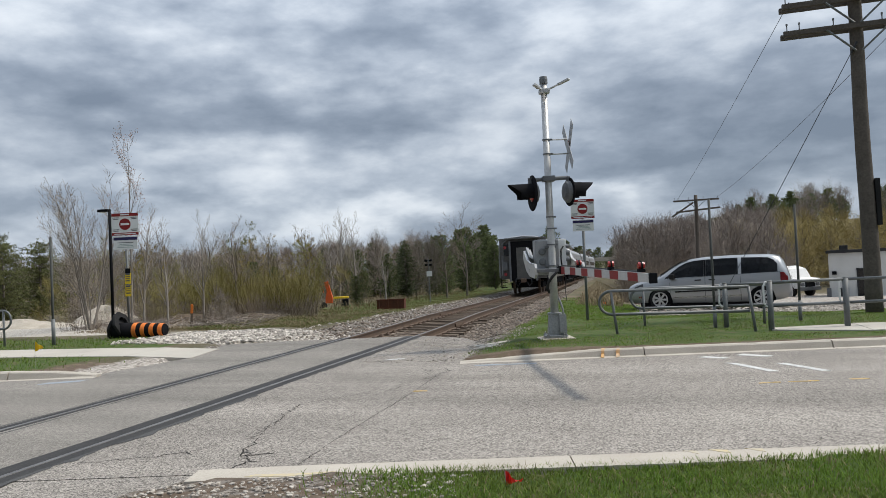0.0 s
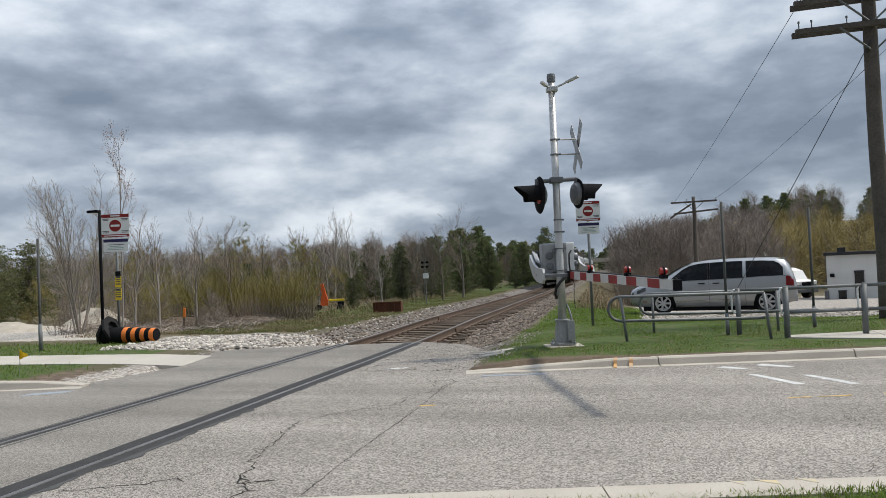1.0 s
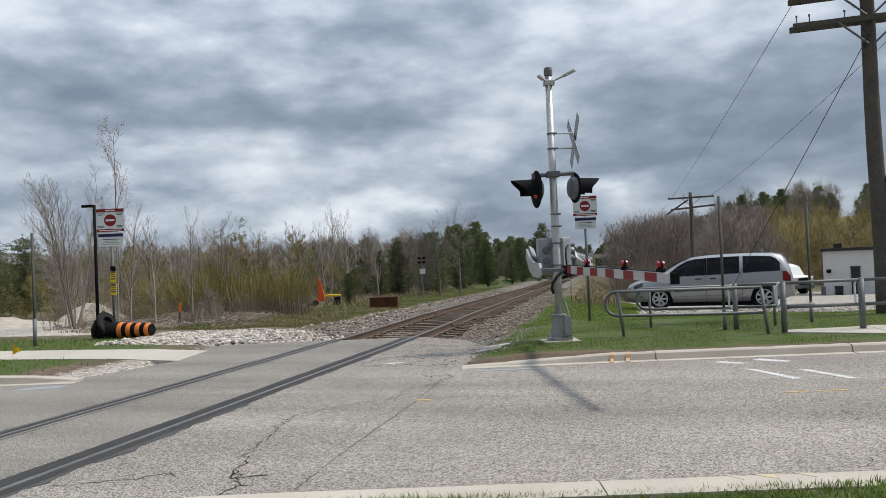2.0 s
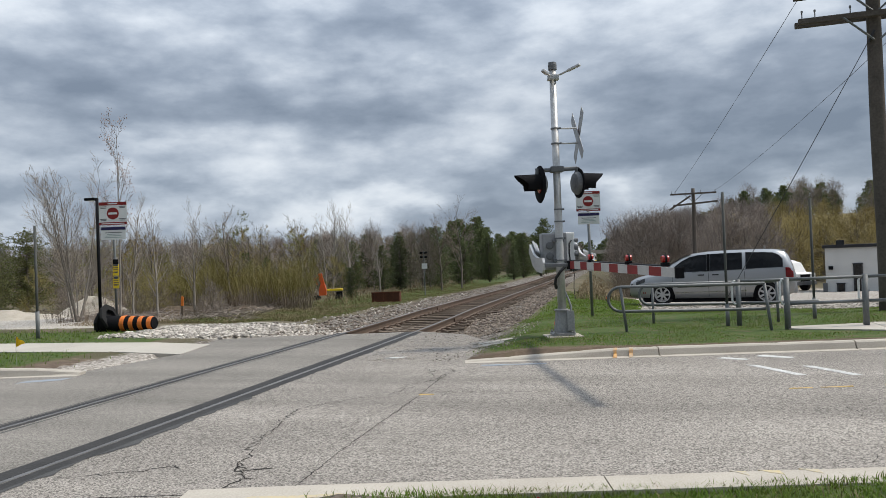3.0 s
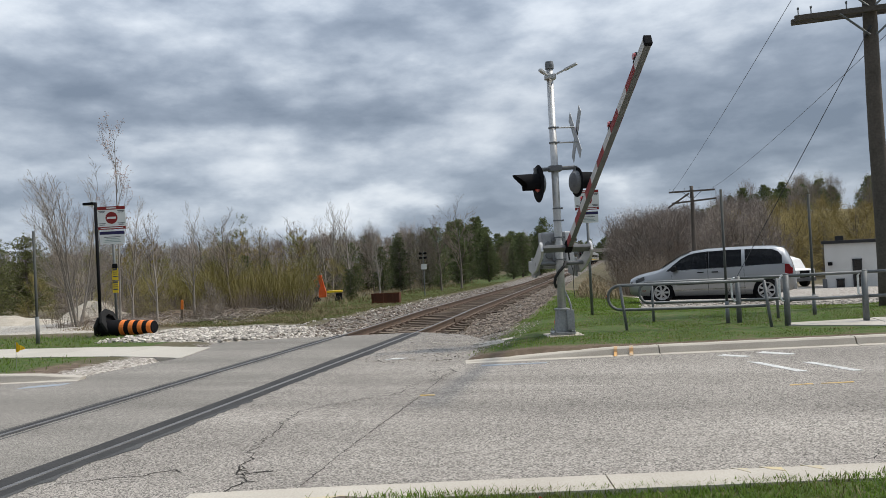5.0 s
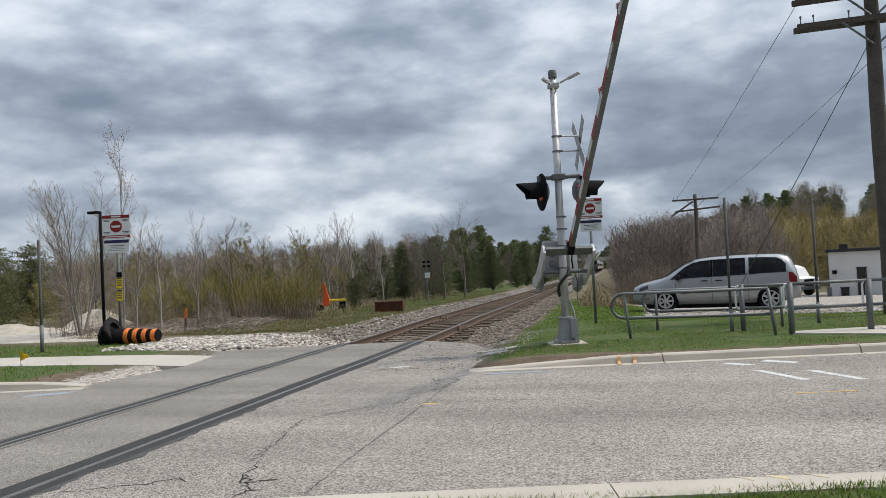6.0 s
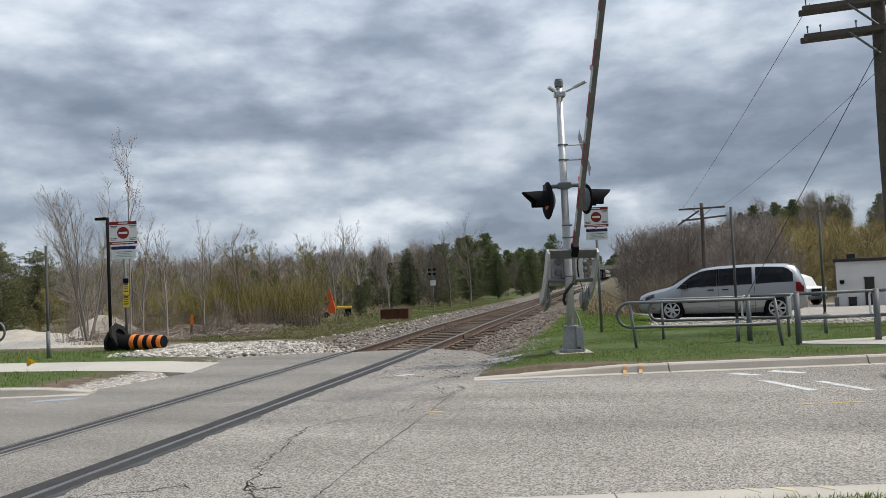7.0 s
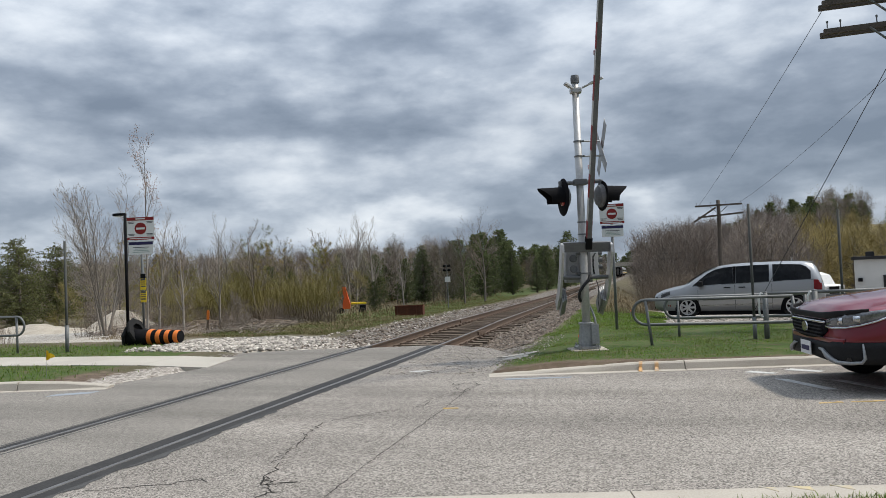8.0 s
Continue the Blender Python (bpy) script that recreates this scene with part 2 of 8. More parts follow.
M_ALU = mat("mast_aluminium", (0.54, 0.54, 0.53), (0.43, 0.43, 0.425), 0.45, 0.4, scale=4, fine=30, bump=0.05)
M_CASE = mat("grey_painted_case", (0.17, 0.175, 0.18), (0.12, 0.125, 0.13), 0.5, 0.1, scale=5, fine=50, bump=0.06)
M_BLACK = mat("matt_black_paint", (0.009, 0.009, 0.010), (0.014, 0.014, 0.016), 0.85, scale=6, fine=60, bump=0.03, spec=0.06)
M_BOX = mat("pale_grey_steel_case", (0.34, 0.345, 0.35), (0.26, 0.265, 0.27), 0.5, 0.15, scale=5, fine=50, bump=0.05)
M_LOTSTONE = mat("lot_gravel_stone", (0.40, 0.365, 0.32), (0.25, 0.225, 0.195), 0.95, scale=3, fine=40, bump=0.4, island=0.4)
M_GREYTWIG = mat("grey_brown_twig", (0.31, 0.262, 0.225), (0.215, 0.182, 0.156), 0.95, bump=0, island=0.35)
M_OCHRE = mat("ochre_willow_twig", (0.36, 0.29, 0.115), (0.25, 0.20, 0.09), 0.95, bump=0, island=0.35)
M_FARBUD = mat("far_spring_leaf", (0.30, 0.27, 0.09), (0.20, 0.185, 0.07), 0.9, bump=0, island=0.35)
M_CABLE = mat("black_hose", (0.022, 0.022, 0.024), None, 0.55, bump=0.05)
M_WHITE = mat("white_reflective_sheet", (0.74, 0.74, 0.73), (0.66, 0.66, 0.65), 0.6, scale=5, fine=60, bump=0.03)
# white of the gate stripes, a lower tone than the sign sheet
M_GATEWHITE = mat("greyer_white_sheet", (0.52, 0.51, 0.49), (0.44, 0.43, 0.41), 0.6, scale=5, fine=60, bump=0.03)
M_RED = mat("red_reflective_sheet", (0.26, 0.022, 0.02), (0.19, 0.018, 0.017), 0.6, scale=5, fine=60, bump=0.03)
M_LENS = mat("red_lens", (0.42, 0.02, 0.015), (0.30, 0.014, 0.011), 0.2, bump=0.2, fine=120, coat=0.6)
M_NAVY = mat("navy_sign_band", (0.03, 0.025, 0.09), None, 0.5, bump=0.02)
M_INK = mat("sign_print", (0.10, 0.10, 0.11), None, 0.6, bump=0)
M_GREEN_INK = mat("faded_sign_print", (0.35, 0.42, 0.40), None, 0.6, bump=0)
M_YELLOW = mat("yellow_plastic", (0.80, 0.58, 0.03), (0.70, 0.50, 0.03), 0.5, bump=0.05)
M_ORANGE = mat("orange_sheeting", (0.80, 0.22, 0.035), (0.66, 0.17, 0.03), 0.5, scale=4, fine=50, bump=0.06)
M_WOODPOLE = mat("grey_weathered_pole", (0.135, 0.118, 0.102), (0.07, 0.061, 0.053), 0.9, scale=2.5, fine=22, bump=0.7, spread=0.8)
M_PAINT_W = mat("worn_white_paint", (0.62, 0.62, 0.60), (0.36, 0.355, 0.34), 0.85, scale=5, fine=40, bump=0.2, spread=0.5)
M_PAINT_Y = mat("worn_yellow_paint", (0.55, 0.36, 0.10), (0.40, 0.33, 0.22), 0.85, scale=4, fine=40, bump=0.2, spread=0.5)
M_PAINT_FADED = mat("faded_yellow_spray", (0.54, 0.44, 0.25), (0.42, 0.385, 0.32), 0.9, scale=6, fine=40, bump=0.2, spread=0.5)
M_PAINT_B = mat("faded_blue_marking", (0.26, 0.31, 0.36), (0.27, 0.28, 0.29), 0.9, scale=5, fine=40, bump=0.2, spread=0.5)
M_ORANGE_MARK = mat("orange_spray_mark", (0.62, 0.33, 0.10), (0.42, 0.36, 0.29), 0.85, scale=6, fine=50, bump=0.1)
M_BARK = mat("grey_bark", (0.2, 0.175, 0.15), (0.119, 0.103, 0.088), 0.95, scale=4, fine=30, bump=0.5, rand=0.25)
M_PALEBARK = mat("pale_birch_bark", (0.311, 0.282, 0.248), (0.196, 0.173, 0.15), 0.9, scale=3, fine=25, bump=0.4, rand=0.15)
M_TWIG = mat("brown_twig", (0.231, 0.188, 0.144), (0.163, 0.131, 0.104), 0.95, bump=0, rand=0.25)
M_PALETWIG = mat("pale_twig", (0.315, 0.275, 0.23), (0.225, 0.194, 0.16), 0.95, bump=0, rand=0.2)
M_WILLOW = mat("yellow_green_shoot", (0.31, 0.235, 0.06), (0.22, 0.165, 0.045), 0.9, bump=0, island=0.3, rand=0.2)
M_OLIVE = mat("olive_shoot", (0.25, 0.215, 0.075), (0.165, 0.135, 0.06), 0.9, bump=0, island=0.3, rand=0.15)
M_BUD = mat("spring_leaf", (0.22, 0.22, 0.06), (0.15, 0.15, 0.05), 0.85, bump=0, island=0.35, rand=0.2)
M_NEEDLE = mat("conifer_needles", (0.115, 0.135, 0.058), (0.065, 0.082, 0.04), 0.85, bump=0, island=0.4, rand=0.3)
M_PINE = mat("olive_pine_needles", (0.19, 0.20, 0.085), (0.11, 0.12, 0.055), 0.85, bump=0, island=0.4, rand=0.2)
M_BANK = mat("olive_grass_blade", (0.125, 0.15, 0.05), (0.15, 0.125, 0.065), 0.85, scale=0.8, bump=0, island=0.35)
M_GRASS = mat("grass_blade", (0.11, 0.205, 0.026), (0.135, 0.155, 0.044), 0.8, scale=0.9, bump=0, island=0.4)


def let_through(m, share):
    """Thin leaf: part of the light goes through it."""
    nt = m.node_tree
    b = nt.nodes["Principled BSDF"]
    tr, mx = nt.nodes.new("ShaderNodeBsdfTranslucent"), nt.nodes.new("ShaderNodeMixShader")
    nt.links.new(b.inputs["Base Color"].links[0].from_socket, tr.inputs["Color"])
    mx.inputs[0].default_value = share
    nt.links.new(b.outputs[0], mx.inputs[1])
    nt.links.new(tr.outputs[0], mx.inputs[2])
    nt.links.new(mx.outputs[0], nt.nodes["Material Output"].inputs["Surface"])


for m in (M_GRASS, M_BANK, M_NEEDLE, M_PINE, M_FARBUD):
    let_through(m, 0.45)
M_STRAW = mat("dry_grass_blade", (0.24, 0.19, 0.115), (0.17, 0.13, 0.08), 0.9, scale=1.2, bump=0, island=0.35)
M_TYRE = mat("tyre_rubber", (0.018, 0.018, 0.018), (0.028, 0.028, 0.028), 0.8, fine=40, bump=0.1)
M_SILVER = mat("silver_car_paint", (0.336, 0.342, 0.348), (0.312, 0.318, 0.324), 0.36, 0.55, scale=1, fine=200, bump=0.0, coat=0.7)
M_MAROON = mat("dark_red_car_paint", (0.19, 0.006, 0.02), (0.165, 0.005, 0.017), 0.3, 0.3, scale=1, fine=200, bump=0.0, coat=0.9)
M_RIM = mat("silver_wheel_trim", (0.52, 0.52, 0.53), (0.42, 0.42, 0.43), 0.35, 0.6, bump=0.02)
M_GLASS = mat("tinted_window", (0.012, 0.013, 0.015), None, 0.06, bump=0, spec=0.4)
M_CHROME = mat("chrome", (0.65, 0.66, 0.67), None, 0.15, 1.0, bump=0)
M_LAMPGLASS = mat("headlamp_glass", (0.22, 0.225, 0.235), (0.09, 0.09, 0.095), 0.1, 0.4, scale=14, bump=0, coat=0.8)
M_TAIL = mat("red_tail_lamp", (0.36, 0.012, 0.015), None, 0.18, bump=0, coat=0.8)
M_PLASTIC = mat("black_car_plastic", (0.012, 0.012, 0.013), (0.02, 0.02, 0.021), 0.6, fine=80, bump=0.05, spec=0.15)
M_STUCCO = mat("white_painted_block", (0.66, 0.66, 0.64), (0.55, 0.55, 0.53), 0.9, scale=0.8, fine=20, bump=0.25)
M_ROOF = mat("dark_flat_roof_edge", (0.05, 0.05, 0.052), None, 0.8)
M_TRAIN = mat("grey_train_side", (0.36, 0.37, 0.38), (0.28, 0.29, 0.30), 0.45, 0.35, scale=1.2, fine=30, bump=0.05)
M_TRAINEND = mat("dark_train_end", (0.15, 0.145, 0.135), (0.09, 0.087, 0.082), 0.6, 0.2, scale=2, fine=30, bump=0.1)
M_RUST = mat("rusty_steel", (0.13, 0.05, 0.03), (0.08, 0.035, 0.025), 0.9, scale=3, fine=25, bump=0.5)
M_MACHINE = mat("orange_machine_paint", (0.75, 0.13, 0.03), (0.6, 0.10, 0.03), 0.5, scale=3, bump=0.1)
M_RED_FLAG = mat("red_flag_plastic", (0.75, 0.05, 0.04), None, 0.5, bump=0.02)
M_WIRE = mat("dark_wire", (0.05, 0.05, 0.055), None, 0.6, bump=0)


# ---- mesh tools ----
def part(name, bm, material, parent=None, label="", smooth=False):
    me = bpy.data.meshes.new(name)
    bmesh.ops.recalc_face_normals(bm, faces=bm.faces)
    if smooth:
        for f in bm.faces:
            f.smooth = True
    bm.to_mesh(me)
    bm.free()
    me.materials.append(material)
    ob = new(name, me)
    ob.parent = parent
    if label:
        tagged(ob, label)
    return ob


def thing(name, m, label, category, group="", kind=""):
    ob = new(name)
    ob.empty_display_size = 0.1
    ob.matrix_basis = m
    return tagged(ob, label, category, group, kind)


def raw(name, verts, faces, material, parent=None):
    me = bpy.data.meshes.new(name)
    me.from_pydata(verts, [], faces)
    me.materials.append(material)
    ob = new(name, me)
    ob.parent = parent
    return ob


def box(bm, c, s, bevel=0.0, turn=None):
    """A box round c of size s, its edges bevelled."""
    r = bmesh.ops.create_cube(bm, size=1.0)
    vs = r["verts"]
    bmesh.ops.scale(bm, vec=s, verts=vs)
    if bevel:
        es = list({e for v in vs for e in v.link_edges})
        g = bmesh.ops.bevel(bm, geom=es, offset=bevel, segments=2, affect="EDGES", profile=0.7)
        vs = list({v for f in g["faces"] for v in f.verts} | {v for v in vs if v.is_valid})
    m = Matrix.Translation(c) @ (turn.to_4x4() if turn else Matrix())
    bmesh.ops.transform(bm, matrix=m, verts=vs)
    return bm


def rod(bm, a, b, r, r2=None, n=10, cap=True):
    a, b = Vector(a), Vector(b)
    d = b - a
    m = Matrix.Translation((a + b) / 2) @ d.to_track_quat("Z", "Y").to_matrix().to_4x4()
    bmesh.ops.create_cone(bm, cap_ends=cap, segments=n, radius1=r, radius2=r if r2 is None else r2, depth=d.length, matrix=m)
    return bm


def pipe(bm, pts, r, n=8):
    """A tube through points, with mitred joints; r: one radius or one for each point."""
    pts = [Vector(p) for p in pts]
    rs = r if isinstance(r, (list, tuple)) else [r] * len(pts)
    rings, side = [], None
    for i, p in enumerate(pts):
        d = (pts[min(i + 1, len(pts) - 1)] - pts[max(i - 1, 0)]).normalized()
        if side is None:
            side = d.orthogonal().normalized()
        side = (side - d * side.dot(d)).normalized()
        up = d.cross(side)
        rings.append([bm.verts.new(p + rs[i] * (math.cos(k * math.tau / n) * side + math.sin(k * math.tau / n) * up)) for k in range(n)])
    for a, b in zip(rings, rings[1:]):
        for k in range(n):
            bm.faces.new((a[k], a[(k + 1) % n], b[(k + 1) % n], b[k]))
    bm.faces.new(rings[0][::-1])
    bm.faces.new(rings[-1])
    return bm


def lathe(bm, prof, n=24, m=Matrix()):
    """Profile of (radius, height) turned round z."""
    rings = []
    for r, z in prof:
        rings.append([bm.verts.new(m @ Vector((r * math.cos(k * math.tau / n), r * math.sin(k * math.tau / n), z))) for k in range(n)])
    for a, b in zip(rings, rings[1:]):
        for k in range(n):
            bm.faces.new((a[k], a[(k + 1) % n], b[(k + 1) % n], b[k]))
    if prof[0][0] > 1e-4:
        bm.faces.new(rings[0][::-1])
    if prof[-1][0] > 1e-4:
        bm.faces.new(rings[-1])
    return bm


def slab(bm, poly, z0, z1):
    """A flat prism over a polygon of (x, y)."""
    lo = [bm.verts.new((x, y, z0)) for x, y in poly]
    hi = [bm.verts.new((x, y, z1)) for x, y in poly]
    k = len(poly)
    bm.faces.new(lo[::-1])
    bm.faces.new(hi)
    for i in range(k):
        bm.faces.new((lo[i], lo[(i + 1) % k], hi[(i + 1) % k], hi[i]))
    return bm


def loft(bm, sections, cap=True):
    """Joins closed rings of equally many points."""
    rings = [[bm.verts.new(p) for p in s] for s in sections]
    k = len(rings[0])
    for a, b in zip(rings, rings[1:]):
        for i in range(k):
            bm.faces.new((a[i], a[(i + 1) % k], b[(i + 1) % k], b[i]))
    if cap:
        bm.faces.new(rings[0][::-1])
        bm.faces.new(rings[-1])
    return bm


B = bmesh.new


def smooth01(t):
    t = np.clip(t, 0, 1)
    return t * t * (3 - 2 * t)


# ---- plan ----
def kerb_far(x):
    return -6.356 + 0.22 * x


def kerb_near(x):
    return -12.53 + 0.232 * x


def track_x(y):
    """The track's centre line: straight over the road, then a gentle bend."""
    a, y0, w = -0.0552, -4.235, 12.34
    y = np.asarray(y, float)
    u = np.clip((y - y0) / w, 0, 1)
    q = np.clip((y - 30) / 50, 0, 1)
    back = 0.024 * np.where(y < 30, 0, np.where(y < 80, 25 * q * q, y - 55))
    return 0.095 + a * np.where(y < y0, 0, np.where(y < y0 + w, 0.5 * u * u * w, y - y0 - w / 2)) + back


def track_z(y):
    y = np.asarray(y, float)
    return -0.0161 * np.maximum(0, y - 5.86) + 0.0072 * np.maximum(0, y - 40)


GAUGE = 0.80


def ground_z(x, y):
    x, y = np.asarray(x, float), np.asarray(y, float)
    tz = track_z(np.minimum(y, 400))
    # verges beyond the road
    right = 0.02 + 0.095 * smooth01((x - track_x(y) - 2.6) / 1.3) - 0.048 * np.clip(y - 0.5, 0, 52)
    left = 0.055 * smooth01((track_x(y) - x - 2.3) / 2.2) - 0.05 * smooth01((y + 2) / 6) + tz - 0.25 * smooth01((-x - 12) / 10) * smooth01((y - 2) / 6)
    dx = x - track_x(y)
    side = smooth01((dx - 2.2 - 0.8 * smooth01((y - 1) / 6)) / (1.0 + 3.0 * smooth01((y - 1) / 8)))
    z = left * (1 - side) + right * side
    z = z - 0.10 * np.exp(-((dx + 4.6) / 1.6) ** 2) * smooth01((y - 2) / 6)
    # track bed
    bed = smooth01((2.9 - np.abs(dx)) / 1.3) * smooth01((y + 1.9) / 0.5)
    z = z * (1 - bed) + (tz - 0.235) * bed
    # road, apron and near verge
    apron = (dx > -3.2 - 0.1 * (y + 2)) & (dx < 2.75) & (y < -1.75)
    road = (y < kerb_far(x) + 0.12) & (y > kerb_near(x) - 0.28)
    z = np.where(apron | road, -0.10, z)
    near = y <= kerb_near(x) - 0.28
    z = np.where(near, -0.015 + 0.060 * smooth01((x - 1.9) / 0.9), z)
    z = z + 0.02 * np.sin(x * 1.7 + 2 * np.sin(y * 0.9)) * np.where(near | (y > 1), 1, 0)
    # wooded rise far to the right
    z = z + 15 * smooth01((y - 85) / 90) * smooth01((x - 2 - 0.02 * y) / 30) * 0.74
    z = z + 3.0 * smooth01((y - 48) / 60) * smooth01((-x - 10 - 0.04 * y) / 18)
    return z


def at_ground(x, y, dz=0.0):
    return (x, y, float(ground_z(x, y)) + dz)


def graded(lo, hi, near_lo, near_hi, step):
    core = list(np.arange(near_lo, near_hi + 1e-6, step))
    out, s = [core[-1]], step
    while out[-1] < hi:
        s *= 1.22
        out.append(min(hi, out[-1] + s))
    left, s = [core[0]], step
    while left[-1] > lo:
        s *= 1.22
        left.append(max(lo, left[-1] - s))
    return np.array(left[:0:-1] + core + out[1:])


def make_ground():
    xs, ys = graded(-3000, 3000, -14, 16, 0.2), graded(-400, 4000, -17, 24, 0.2)
    X, Y = np.meshgrid(xs, ys)
    Z = ground_z(X, Y)
    nx, ny = len(xs), len(ys)
    verts = np.stack([X.ravel(), Y.ravel(), Z.ravel()], 1)
    i = np.arange(nx * ny).reshape(ny, nx)
    faces = np.stack([i[:-1, :-1].ravel(), i[:-1, 1:].ravel(), i[1:, 1:].ravel(), i[1:, :-1].ravel()], 1)
    ob = raw("ground", verts.tolist(), faces.tolist(), M_GROUND)
    me = ob.data
    x, y = X.ravel(), Y.ravel()
    dx = x - track_x(y)
    near = y < kerb_near(x)
    far = y > kerb_far(x)
    edge = lambda v, w: smooth01(0.5 + v / w)  # noqa: E731
    weights = {
        # bare earth on the near shoulder, beside the kerbs and among the shrubs
        "dirt": np.where(near & (x < 3.9), 0.9, 0) + np.where(far & (x < 3), 1.1 * np.exp(-((y - kerb_far(x) - 0.9) / 0.9) ** 2) * edge(x + 4.9, 1.6), 0)
        + 0.7 * np.where(far & (x > 2.6), np.exp(-((y - kerb_far(x) - 0.35) / 0.45) ** 2), 0) + 0.62 * edge(-x - 3, 3) * edge(y - 4, 3) * edge(14 - y, 4),
        "grass": np.where(near, edge(x - 4.0 + 0.6 * (y + 12), 0.6) * 0.95, 0) + np.where(far, np.maximum(edge(dx - 2.9, 0.8) * edge(4.2 - y, 1.5) * edge(17 - x, 3), edge(dx - 2.9, 0.8) * edge(5.6 + 0.05 * y - dx, 1.2) * edge(17 - y, 5)), 0)
        + np.where(far, edge(-dx - 3.3, 1.2) * edge(dx + 8.5, 2.5) * edge(y - 2, 3) * 0.72, 0) + np.where(far, edge(-x - 4.2, 0.8) * edge(-0.6 - y, 0.8), 0),
        "gravel": edge(2.75 - np.abs(dx), 0.6) * edge(y + 1.8, 0.6) + 0.0
        + np.where(near & (x < 4.2), 0.45, 0) + np.where(far, np.exp(-((dx + 2.7) / 0.9) ** 2) * edge(-1.8 - y, 0.6) * 0.9, 0)
        + np.where(far, np.exp(-((dx - 2.5) / 0.6) ** 2) * edge(-1.0 - y, 0.6) * 0.8, 0),
        "white": np.where(far, edge(-dx - 1.6, 0.8) * edge(dx + 6.2 + 0.55 * y, 1.2) * edge(1.5 - y, 1.2) * edge(y + 2.3, 0.5), 0)
        + np.where(far, edge(-x - 8.3, 1.2) * edge(y - 0.7, 0.9) * edge(9 - y, 4) * 0.9, 0),
        "lot": np.where(far, 0.75 * edge(x + 3.55, 0.7) * edge(-2.4 - x, 0.4) * edge(-3.0 - y, 0.5), 0)
        + np.where(far, edge(dx - 5.2 - 0.05 * y, 1.2) * edge(y - 3.8, 1.2) * edge(56 - y, 10), 0),
    }
    # worn earth along the kerb and at its low end
    weights["grass"] = weights["grass"] * (1 - 0.9 * np.where(far & (x > 2), np.exp(-((y - kerb_far(x) - 0.15) / (0.28 + 0.3 * edge(5.2 - x, 2))) ** 2), 0))
    for name, w in weights.items():
        a = me.attributes.new(name, "FLOAT", "POINT")
        a.data.foreach_set("value", np.clip(w, 0, 1).astype(np.float32))
    me.polygons.foreach_set("use_smooth", [True] * len(me.polygons))
    tagged(ob, "verge of grass, earth and gravel beside the crossing", "ground", kind="structure")
    return ob


# ---- large structure ----
make_ground()


def strip_poly(x0, x1, lo, hi, step=1.0):
    xs = list(np.arange(x0, x1, step)) + [x1]
    return [(x, lo(x)) for x in xs] + [(x, hi(x)) for x in xs[::-1]]


